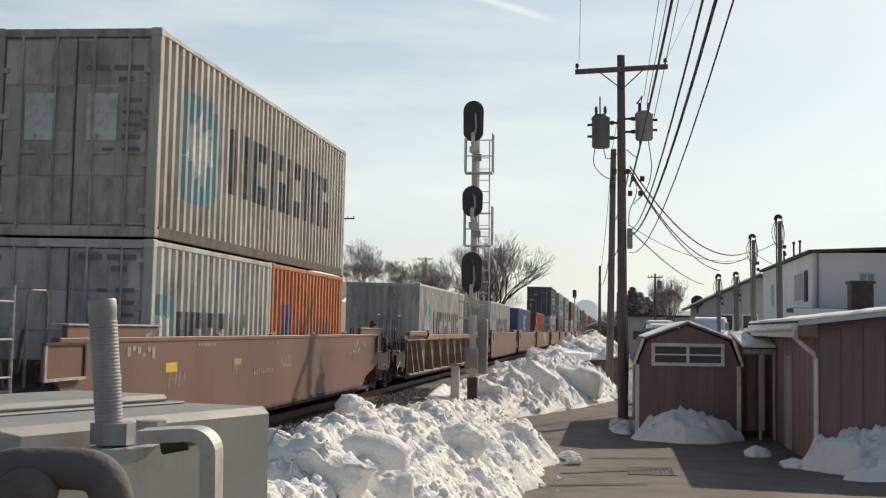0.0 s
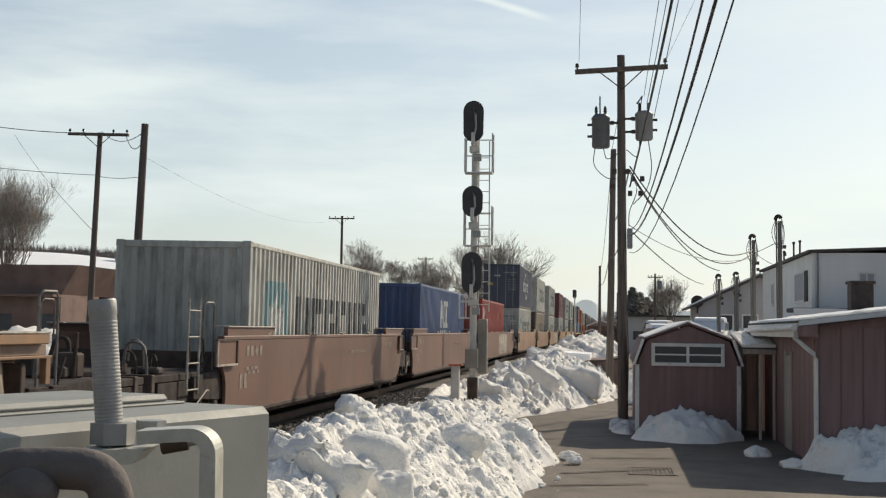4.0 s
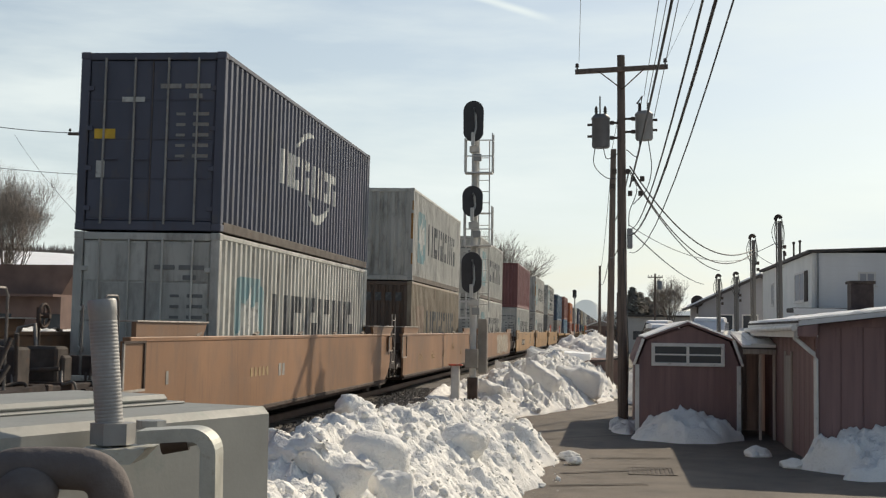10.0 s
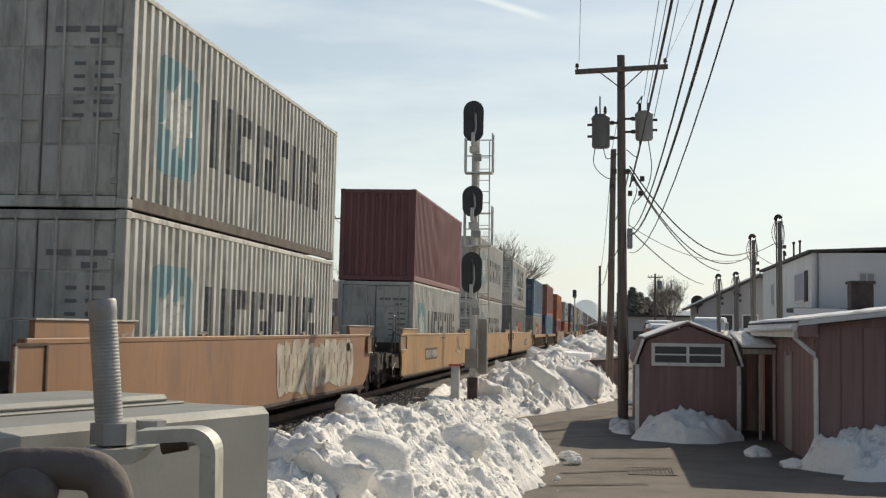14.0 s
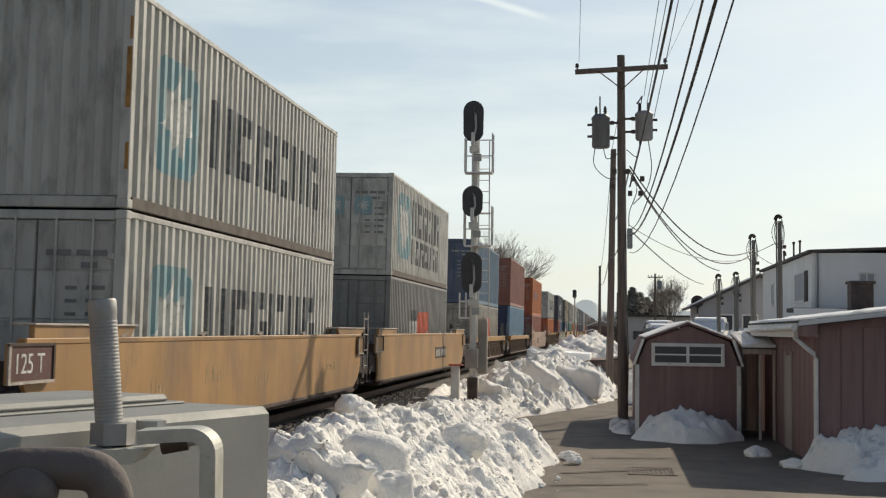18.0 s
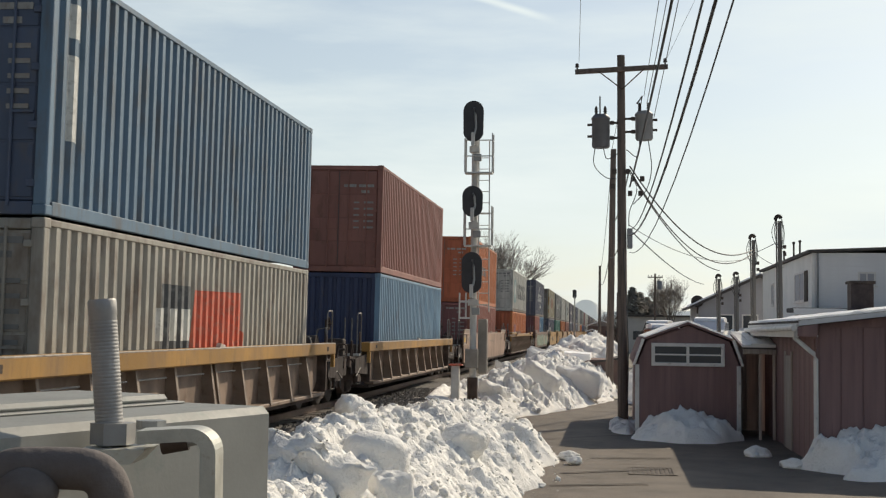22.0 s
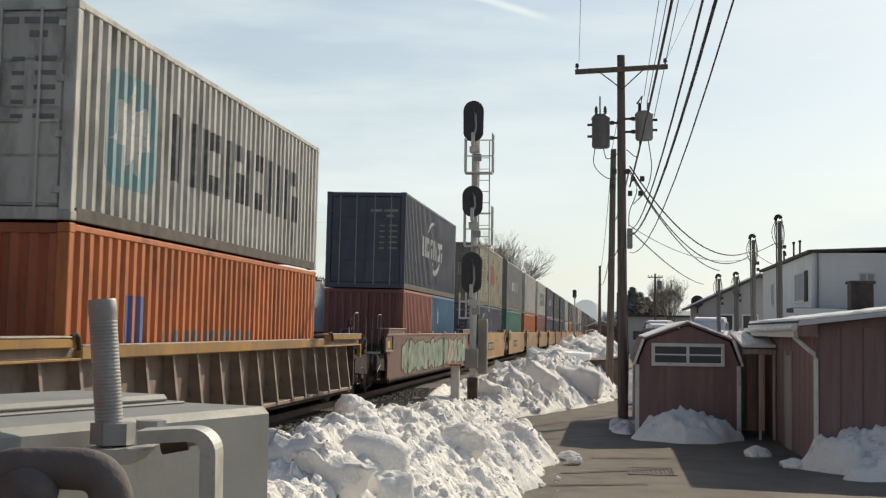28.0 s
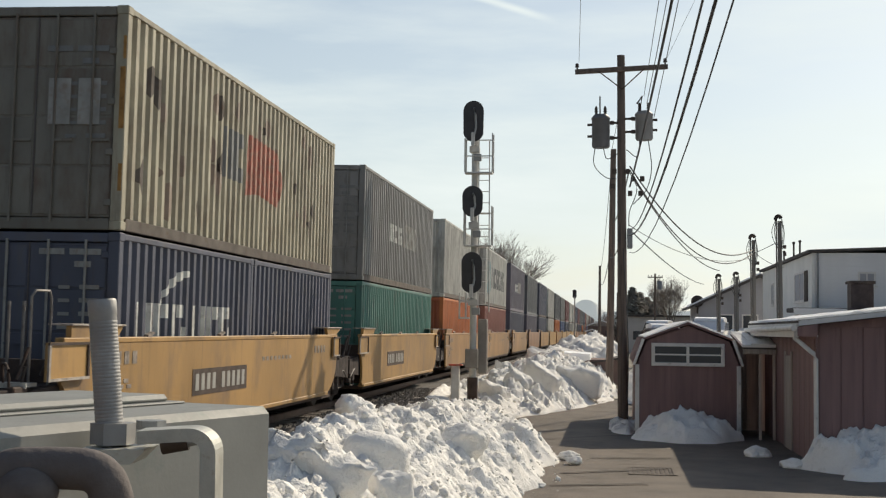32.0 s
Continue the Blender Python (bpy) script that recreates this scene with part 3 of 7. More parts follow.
def snow_block(x, y, z, w, d, h, tilt, turn, seed, label, crumble=1.0, warp=0.16):
    """A broken block of packed snow: flat faces, crumbled upper edge."""
    bm = bmesh.new()
    bmesh.ops.create_cube(bm, size=2.0)
    bmesh.ops.subdivide_edges(bm, edges=bm.edges[:], cuts=13, use_grid_fill=True)
    for v in bm.verts:
        p = v.co.copy()
        big = max(abs(p.x), abs(p.y), abs(p.z))
        e = 6 if crumble > 0.2 else 3.2
        r = (abs(p.x) ** e + abs(p.y) ** e + abs(p.z) ** e) ** (1 / e)
        p *= big / r
        q = Vector((p.x * w, p.y * d, p.z * h))
        k = crumble * (0.05 + 0.10 * smooth01((p.z - 0.45) / 0.5))
        q += noise.noise_vector(q * 1.3 + Vector((seed, 0, 0))) * warp + noise.noise_vector(q * 4 + Vector((seed, 3, 0))) * k + noise.noise_vector(q * 10 + Vector((0, seed, 0))) * k * 0.6
        v.co = q
    me = bpy.data.meshes.new("snow_block")
    bm.to_mesh(me)
    bm.free()
    me.polygons.foreach_set("use_smooth", [True] * len(me.polygons))
    me.materials.append(M_SNOW)
    o = new("snow_block", me)
    o.matrix_world = pose(x, y, z, 0, tilt, turn)
    return tagged(o, label, "snow block", "snow blocks")


snow_block(-3.45, 37.2, -0.22, 0.40, 0.4, 0.40, 6, -20, 1, "broken block of packed snow behind the signal mast", 0.5, 0.10)
snow_block(-2.25, 40.9, 0.16, 0.62, 0.4, 0.44, 28, -16, 2, "tilted slab of grey packed snow beside the lane", 0.5, 0.10)
snow_block(-1.15, 43.9, 0.0, 0.82, 0.5, 0.50, 10, -12, 3, "broad shaded slab of packed snow beside the lane", 0.5, 0.10)
snow_block(-3.65, 44.4, 0.08, 0.42, 0.4, 0.40, 20, -22, 4, "broken block of packed snow on the bank")
snow_block(-2.95, 39.4, -0.02, 0.40, 0.35, 0.42, 30, -18, 5, "tilted slab of grey packed snow beside the lane", 0.5, 0.10)
snow_block(-3.05, 54.5, 0.48, 0.60, 0.5, 0.40, 12, -10, 6, "broken block of packed snow on the bank")
snow_block(-2.6, 58.5, 0.50, 0.45, 0.4, 0.35, -12, 10, 7, "broken block of packed snow on the bank")
snow_block(-2.47, 13.2, 0.36, 0.36, 0.30, 0.30, 8, 12, 8, "large smooth block of packed snow in the snow bank", 0.10, 0.10)
snow_block(-2.72, 11.25, 0.45, 0.52, 0.24, 0.20, 10, 14, 9, "crumbled ledge of packed snow in the snow bank", 1.1, 0.06)
snow_block(-2.10, 11.9, 0.22, 0.18, 0.16, 0.14, -10, 30, 10, "small broken block of packed snow", 0.6, 0.08)


def mound(name, x0, x1, y0, y1, h, seed, label, base=-0.76, res=0.09, back=False, rough=1.0):
    nx, ny = max(8, int((x1 - x0) / res)), max(8, int((y1 - y0) / res))

    def fn(x, y):
        u, w = (x - x0) / (x1 - x0) * 2 - 1, (y - y0) / (y1 - y0) * 2 - 1
        if back:
            w = (w - 1) / 2
        d = math.sqrt(u * u + w * w) + 0.22 * noise.noise((x * 1.3, y * 1.3, seed))
        k = max(0.0, 1 - max(0.0, d) ** 2.2)
        lump = sum(abs(noise.noise((x * f, y * f, seed + f))) * a for f, a in ((1.6, 0.3), (4, 0.18), (9, 0.11), (18, 0.05)))
        if h > 1.2:
            p0 = noise.voronoi((x * 1.3, y * 1.0, seed))[1][0]
            lump += 0.5 * noise.noise((p0[0] * 3.7, p0[1] * 5.3, seed)) + 0.4 * abs(noise.noise((x * 0.7, y * 0.5, seed)))
        return base - 0.05 + (h * k ** 0.6 + (lump - 0.1) * rough * min(1, k * 4) * min(1.0, h) if k > 0 else 0)
    xs = [x0 + (x1 - x0) * i / nx for i in range(nx + 1)]
    ys = [y0 + (y1 - y0) * i / ny for i in range(ny + 1)]
    o = new(name, grid_sheet(xs, ys, fn).mesh(name, M_SNOW))
    return tagged(o, label, "snow pile", "", "stuff")


mound("snow_pile", 0.45, 3.05, 29.0, 30.95, 0.60, 1, "snow pile heaped against the red shed", res=0.06, back=True, rough=1.5)
mound("snow_pile", 3.45, 8.5, 22.2, 24.95, 0.74, 2, "snow pile heaped against the red garage", res=0.06, back=True, rough=2.0)
mound("snow_pile", -0.1, 0.7, 31.2, 36.5, 0.16, 3, "low snow at the foot of the utility pole", res=0.05, rough=5.0)
mound("snow_pile", -5.0, -1.0, 64, 84, 1.25, 4, "far ploughed snow piles beside the track", res=0.11)
mound("snow_pile", -5.0, 1.2, 84, 120, 1.9, 14, "far ploughed snow piles beside the track", res=0.17)
mound("snow_pile", 0.3, 9.0, 40, 58, 1.6, 5, "snow covered yard behind the shed", res=0.3)
mound("snow_pile", -16.5, -9.8, 41, 50, 2.9, 33, "tall heap of cleared snow beyond the track", res=0.13, rough=3.2)
mound("snow_pile", -34, -22, 56, 66, 2.0, 21, "snow heaps under the brown building beyond the track", res=0.35)
mound("snow_pile", 2.5, 14.0, 58, 84, 2.6, 6, "snow heaps in the yard by the houses", res=0.5)


# ---- timber poles and wires ----
def wire(a, b, sag, r=0.012, label="black overhead cable between poles", n=18):
    pts = []
    for i in range(n + 1):
        t = i / n
        p = Vector(a).lerp(Vector(b), t)
        p.z -= sag * 4 * t * (1 - t)
        pts.append(p)
    ob = new("overhead_wire", Geo().tube(pts, r, 5).mesh("overhead_wire", M_WIRE))
    return tagged(ob, label, "wire", "overhead wires")


def insulator(parent, x, y, z):
    part("insulator", lambda: Geo().lathe([(0.02, 0), (0.02, 0.05), (0.06, 0.06), (0.06, 0.09), (0.035, 0.1), (0.05, 0.12), (0.05, 0.15), (0.02, 0.17)], n=8), M_PORC, parent, "brown porcelain insulator", "insulator").location = (x, y, z)


def pole(x, y, top, base=-0.85, r=0.16, arm=None, lean=0.0, label="tall weathered brown utility pole", turn=0.0):
    th = thing("utility_pole", label, "utility pole", "utility poles", m=pose(x, y, base, 0, lean, turn))
    h = top - base
    part("shaft", Geo().tube([(0, 0, h * i / 6) for i in range(7)], r, 12, r * 0.72), M_POLE, th)
    if arm:
        w, z = arm
        z -= base
        part("crossarm", Geo().box(-w, w, -r - 0.11, -r * 0.6, z - 0.06, z + 0.06, 0.01), M_POLE, th)
        for s in (-1, 1):
            part("brace", Geo().tube([(s * 0.62, -r - 0.12, z - 0.04), (0, -r - 0.02, z - 0.55)], 0.018, 5), M_GRIMY, th)
        for s in (-0.95, -0.5, 0.5, 0.95) if y != 34.8 else (-0.95, 0.95):
            insulator(th, s * w, -r - 0.05, z + 0.06)
    return th


pa = pole(0.30, 34.8, 9.34, r=0.148, arm=(1.26, 8.92), lean=-0.6, label="tall weathered brown utility pole with crossarm and two transformers", turn=2)

for ch in pa.children:        # the crossarm hangs a little askew
    if ch.name.split(".")[0] in ("crossarm", "brace", "insulator"):
        ch.matrix_basis = Matrix.Translation((0, 0, 9.77)) @ Matrix.Rotation(radians(-2.4), 4, "Y") @ Matrix.Translation((0, 0, -9.77)) @ ch.matrix_basis


def transformer(parent, x, y, z, r, h, light):
    t = part("transformer", Geo().lathe([(r * 0.86, 0), (r, 0.04), (r, h * 0.85), (r * 1.06, h * 0.86), (r * 1.06, h * 0.9), (r * 0.75, h)], n=20), M_TRANS if light else M_TRANSD, parent, "cylindrical steel transformer tank")
    t.location = (x, y, z)
    for s in (-0.5, 0.5):
        b = part("bushing", Geo().lathe([(0.03, 0), (0.05, 0.03), (0.03, 0.06), (0.055, 0.09), (0.03, 0.12), (0.05, 0.15), (0.02, 0.24)], n=8), M_PORC, t, "porcelain bushing")
        b.location = (s * r, 0, h)
    for hz in (0.3, 0.75):
        part("bracket", Geo().box(-0.05, 0.05, -0.04, 0.04, -0.05, 0.05), M_DARK, t).location = (-math.copysign(r + 0.06, x), 0, h * hz)
        part("arm", Geo().tube([(-math.copysign(r, x), 0, 0), (-x, 0, 0)], 0.035, 6), M_DARK, t).location = (0, 0, h * hz)
    for hz in (0.35, 0.7):
        part("lug", Geo().box(-0.07, 0.07, -0.03, 0.03, -0.03, 0.03), M_DARK, t).location = (math.copysign(r + 0.05, x), 0, h * hz)
    return t


B = 0.85
transformer(pa, -0.56, -0.05, 6.77 + B, 0.245, 0.92, False)
transformer(pa, 0.62, 0.02, 6.98 + B, 0.24, 0.80, True)
part("lightning_arrester", Geo().tube([(-0.58, -0.06, 7.62 + B), (-0.58, -0.06, 8.2 + B)], 0.02, 6), M_PORC, pa)
part("cutout", Geo().tube([(0.42, -0.2, 7.95 + B), (0.55, -0.25, 8.15 + B), (0.5, -0.25, 7.75 + B)], 0.03, 6), M_PORC, pa)
part("meter_box", Geo().box(0.14, 0.28, -0.16, 0.06, 4.0 + B, 4.55 + B, 0.02), M_TRANS, pa)
for k, (dx, dz) in enumerate(((-0.2, 6.1), (0.16, 6.1), (0.3, 5.9), (0.22, 5.5), (-0.24, 5.7), (0.55, 5.9), (0.5, 5.5))):
    part("clamp", Geo().box(-0.06, 0.06, -0.05, 0.05, -0.07, 0.07, 0.015), M_DARK, pa).location = (dx, -0.16, dz + B)
for k, pts in enumerate((((-0.72, -0.1, 6.8), (-0.75, -0.15, 6.3), (-0.45, -0.2, 5.95), (-0.15, -0.2, 5.9)),
                         ((-0.5, -0.1, 6.8), (-0.4, -0.2, 6.45), (-0.1, -0.2, 6.6)),
                         ((0.72, -0.1, 7.0), (0.8, -0.2, 6.2), (0.66, -0.2, 5.6), (0.3, -0.2, 5.2)),
                         ((0.5, -0.1, 7.0), (0.42, -0.2, 6.5), (0.12, -0.2, 6.7)),
                         ((0.2, -0.2, 6.1), (0.4, -0.25, 5.6), (0.2, -0.2, 5.0), (0.18, -0.2, 4.6)),
                         ((0.02, -0.2, 4.0), (0.14, -0.22, 1.5), (0.10, -0.2, -0.7)))):
    part("drop_cable", Geo().cable([Vector(p) + Vector((0, 0, B)) for p in pts], 0.013, 5), M_WIRE, pa)

pb = pole(-0.12, 54.4, 9.55, r=0.17, lean=0.7, label="second weathered brown utility pole beside the lane")
pole(-1.2, 120, 7.9, r=0.16, label="distant bare utility pole beside the track")
pole(0.6, 160, 6.6, r=0.12, label="distant bare utility pole beside the track")
pd = pole(1.95, -9.0, 13.9, r=0.18, arm=(1.30, 10.05), label="tall utility pole standing behind the camera")
part("crossarm", Geo().box(-2.5, 2.5, -0.28, -0.12, 12.75, 12.87, 0.01), M_POLE, pd)
pole(-16.52, 42, 8.75, base=-0.9, r=0.17, lean=1.9, label="stout bare pole beyond the track")
pole(-22.38, 52, 10.05, base=-0.9, r=0.15, arm=(1.36, 9.95), lean=1.6, label="utility pole with crossarm beyond the track")
pole(-25.2, 116, 12.2, base=1.0, r=0.15, arm=(1.22, 11.95), label="distant utility pole with crossarm beyond the track")
pole(-28.9, 195, 12.9, base=4.0, r=0.15, arm=(1.2, 12.6), label="far utility pole with crossarm beyond the track")
far_p = pole(4.6, 140, 8.1, r=0.15, arm=(0.8, 7.7), label="far utility pole with small transformer")
part("transformer", Geo().lathe([(0.3, 0), (0.3, 0.9), (0.2, 1.0)], n=10), M_TRANS, far_p).location = (0.5, 0, 7.2)

# Cables from the near pole to the taller pole behind the camera.
for s, e, sag, r in (((-0.95, 34.6, 9.12), (0.45, -9, 10.25), 0.05, 0.006), ((0.82, 34.6, 8.16), (1.77, -9, 13.51), 0.05, 0.008),
                     ((0.90, 34.6, 7.96), (2.05, -9, 13.80), 0.42, 0.010), ((1.09, 34.6, 7.57), (1.99, -9, 12.42), 0.30, 0.010),
                     ((1.35, 34.6, 9.02), (5.58, -9, 12.68), 0.05, 0.004),
                     ((0.45, 34.6, 5.68), (1.65, -9, 11.04), 0.86, 0.024), ((0.47, 34.6, 5.74), (1.66, -9, 11.16), 0.84, 0.012),
                     ((0.45, 34.6, 4.53), (0.73, -9, 5.88), 1.30, 0.010), ((0.45, 34.6, 4.36), (1.18, -9, 7.77), 1.70, 0.017),
                     ((0.45, 34.6, 3.89), (1.46, -9, 8.94), 2.11, 0.009)):
    wire(s, e, sag, r)
for s, e, sag, r in (((0.30, 34.8, 9.1), (-0.12, 54.4, 9.3), 0.3, 0.01), ((0.42, 34.8, 6.1), (0.0, 54.4, 6.4), 0.3, 0.02),
                     ((0.3, 34.8, 4.6), (-0.1, 54.4, 4.9), 0.3, 0.015), ((-0.1, 54.4, 8.6), (-1.2, 120, 7.4), 0.9, 0.015),
                     ((-0.1, 54.4, 5.2), (-1.2, 120, 6.6), 0.9, 0.02)):
    wire(s, e, sag, r)
# House services.
for s, e, sag, r in (((0.45, 34.7, 6.25), (5.45, 50, 5.0), 1.05, 0.022), ((0.45, 34.7, 6.15), (5.45, 50, 4.9), 1.3, 0.018),
                     ((0.5, 34.7, 6.0), (4.75, 58, 4.55), 0.55, 0.020), ((0.42, 34.7, 4.55), (5.9, 84, 4.9), 0.3, 0.02),
                     ((0.42, 34.7, 4.65), (5.45, 50, 4.7), 0.5, 0.010), ((5.45, 50, 4.85), (7.3, 56, 4.6), 0.1, 0.012),
                     ((5.45, 50, 4.85), (5.8, 45, 5.0), 0.02, 0.012)):
    wire(s, e, sag, r, "black service cable to a house")
# Wires beyond the track.
for s, e, sag, r in (((-23.5, 52, 10.05), (-37.5, 56, 13.2), 0.5, 0.018), ((-22.3, 52, 8.2), (-37.0, 56, 10.3), 0.25, 0.012),
                     ((-22.3, 52, 8.2), (-16.3, 42, 6.9), 0.1, 0.012), ((-22.0, 52, 10.1), (-16.2, 42, 8.5), 0.4, 0.014),
                     ((-20.9, 52, 9.9), (-16.2, 42, 8.3), 0.5, 0.016), ((-22.3, 52, 5.8), (-45, 90, 16.0), 0.3, 0.012),
                     ((-16.2, 42, 7.6), (-25.2, 116, 12.0), 1.2, 0.004)):
    wire(s, e, sag, r, "thin overhead line beyond the track")


def service_mast(x, y, top, label, r=0.088):
    th = thing("service_mast", label, "service pole", "service masts", m=pose(x, y, -0.8, 0, -0.5, 0))
    h = top + 0.8
    part("shaft", Geo().tube([(0, 0, 0), (0, 0, h)], r, 10, r * 0.85), M_MASTWOOD, th)
    part("conduit", Geo().tube([(-r - 0.03, -0.05, 0.2), (-r - 0.03, -0.05, h + 0.08)], 0.028, 6), M_MASTWOOD, th)
    arc = [(-r - 0.06 + 0.10 * (1 - math.cos(a)), -0.05, h + 0.03 + 0.15 * math.sin(a)) for a in [math.pi * k / 8 for k in range(8)]]
    part("weatherhead", Geo().tube(arc, 0.06, 8, 0.07), M_DARK, th, "hooked cable inlet")
    for k in range(2):
        la = [(r * 0.6 + (0.05 + 0.04 * k) * math.sin(math.pi * q / 8), -0.08, h + 0.10 - (1.0 + 0.12 * k) * q / 8) for q in range(9)]
        lb = [(-r - (0.10 + 0.09 * k) * math.sin(math.pi * q / 8), -0.08, h + 0.12 - (0.95 + 0.1 * k) * q / 8) for q in range(9)]
        part("loop", Geo().tube(la, 0.013, 5), M_WIRE, th)
        part("loop", Geo().tube(lb, 0.013, 5), M_WIRE, th)
        part("clamp", Geo().box(-0.05, 0.05, -0.05, 0.05, -0.06, 0.06), M_DARK, th).location = (r + 0.06, -0.08, h - 0.9 - 0.25 * k)


service_mast(5.80, 45, 5.65, "wooden service mast with looped cables")
service_mast(5.45, 50, 5.35, "wooden service mast with looped cables")
service_mast(4.95, 60, 4.25, "short dark service mast behind the shed", 0.075)
service_mast(5.95, 62, 4.45, "short dark service mast behind the shed", 0.09)


# ---- railway signal ----
def signal(x, y, label, base=-0.5, heads=(7.71, 5.40, 3.36), halves=(0.58, 0.44, 0.58), full=True):
    th = thing("railway_signal", label, "railway signal", m=pose(x, y, base))
    z = -base
    top = heads[0]
    part("mast", Geo().tube([(0, 0, 0), (0, 0, top + z - 0.5)], 0.098, 14), M_ALU, th)
    part("base_sleeve", Geo().tube([(0, 0, 0), (0, 0, 0.9)], 0.15, 12), M_GRIMY, th, "dark base sleeve")
    part("junction_box", Geo().box(-0.19, 0.17, -0.30, -0.09, z + 0.66, z + 1.20, 0.02), M_CASE, th)
    for hz, hh in zip(heads, halves):
        pts = []
        for k in range(24):
            t = 2 * math.pi * k / 24
            r = 0.29
            pts.append((math.cos(t) * r, math.sin(t) * r + math.copysign(hh - r, math.sin(t))))
        hd = part("signal_head", Geo().slab(pts, "y", -0.02, 0.03), M_SIGNAL, th, "black oval signal backing plate")
        hd.location = (-0.02, -0.36, 1.75 + (hz - 1.75) * 0.9855 + z)
        part("housing", Geo().box(-0.13, 0.13, 0.0, 0.22, -hh + 0.16, hh - 0.16, 0.03), M_SIGNAL, hd)
        n = 3 if hh > 0.5 else 2
        for k in range(n):
            cz = (k - (n - 1) / 2) * 0.34
            g = Geo()
            v, f = [], []
            for i in range(13):
                t = math.pi * (-0.15 + 1.3 * i / 12)
                for yy in (0.02, 0.34):
                    v.append((math.cos(t) * 0.13, yy, cz + math.sin(t) * 0.13))
            f = [(2 * i, 2 * i + 1, 2 * i + 3, 2 * i + 2) for i in range(12)]
            g.add(v, f, True)
            part("visor", g, M_SIGNAL, hd)
        part("conduit", Geo().tube([(0.02, -0.06, hh - 0.22), (0.06, -0.09, hh * 0.3), (0.08, -0.06, -hh * 0.3), (0.05, -0.08, -hh + 0.2)], 0.034, 6), M_GALV, hd, "grey cable conduit behind the head")
        part("mount", Geo().box(-0.05, 0.05, -0.12, 0.0, -hh - 0.12, -hh + 0.25, 0.01), M_ALU, hd)
    if not full:
        return th
    for s in (0.10, 0.40):
        part("ladder_rail", Geo().tube([(s + 0.05, -0.12, 2.75), (s + 0.02, -0.12, z + heads[0] - 0.62)], 0.018, 6), M_ALU, th)
    for k in range(14):
        part("rung", lambda: Geo().tube([(0.13, -0.12, 0), (0.44, -0.12, 0)], 0.012, 5), M_ALU, th, key="signal_rung").location = (0, 0, 2.95 + 0.32 * k)
    for pz, ph in ((heads[0] - 1.52, 0.95), (heads[1] - 1.28, 0.95)):
        part("platform", Geo().box(-0.26, 0.52, -0.32, 0.05, pz + z - 0.04, pz + z, 0.0), M_ALU, th, "grey grating platform")
        for xx, yy in ((-0.26, -0.3), (-0.26, 0.05), (0.52, -0.3), (0.52, 0.05)):
            part("post", Geo().tube([(xx, yy, pz + z), (xx, yy, pz + z + ph + (0.15 if xx > 0 else 0))], 0.022, 6), M_ALU, th)
        for zz in (0.45, 0.9):
            part("handrail", Geo().tube([(-0.26, -0.3, pz + z + zz), (0.52, -0.3, pz + z + zz)], 0.018, 6), M_ALU, th)
            part("handrail", Geo().tube([(0.52, -0.3, pz + z + zz), (0.52, 0.05, pz + z + zz)], 0.018, 6), M_ALU, th)
    for hz, hh in zip(heads, halves):        # clamps and cable boxes on the mast under each head
        part("clamp", Geo().box(-0.15, 0.13, -0.16, 0.13, z + hz - hh - 0.36, z + hz - hh - 0.18, 0.015), M_ALU, th)
        part("cable_box", Geo().box(-0.02, 0.20, -0.22, -0.10, z + hz - hh - 0.62, z + hz - hh - 0.42, 0.012), M_GALV, th, "small grey cable box")
    for xx in (-0.38, -0.20):
        part("bracket_bar", Geo().box(xx - 0.022, xx + 0.022, -0.16, -0.12, z + 2.04, z + 2.78, 0.006), M_TRIM, th, "white bracket bar")
    part("bracket_bar", Geo().box(-0.40, -0.09, -0.17, -0.11, z + 2.50, z + 2.56, 0.006), M_TRIM, th, "white bracket bar")
    part("bracket_bar", Geo().box(-0.40, -0.09, -0.17, -0.11, z + 2.04, z + 2.09, 0.006), M_TRIM, th, "white bracket bar")
    part("relay_case", Geo().box(0.12, 0.38, 0.15, 0.45, 1.0, 2.55, 0.03), M_CASE, th, "tall grey equipment case behind the mast")
    part("foot_box", Geo().box(-0.60, -0.37, -0.15, 0.1, 0.05, 1.22, 0.02), M_ALU, th, "small pale cable post")
    part("foot_cap", Geo().box(-0.66, -0.29, -0.19, 0.14, 1.22, 1.27, 0.01), M_REDM, th, "red cap on the cable post")
    for k in range(6):
        t = k * math.pi / 3
        part("bolt", lambda: Geo().tube([(0, 0, 0), (0, 0, 0.12)], 0.02, 6), M_GALV, th, key="sig_bolt").location = (0.22 * math.cos(t), 0.22 * math.sin(t), 0.2)
    part("flange", Geo().tube([(0, 0, 0.14), (0, 0, 0.2)], 0.27, 14), M_GRIMY, th)
    return th


signal(-3.9, 35.6, "railway signal mast with three black oval heads and ladder")
signal(-5.3, 180, "distant single-head railway signal", heads=(7.0,), halves=(0.62,), full=False)


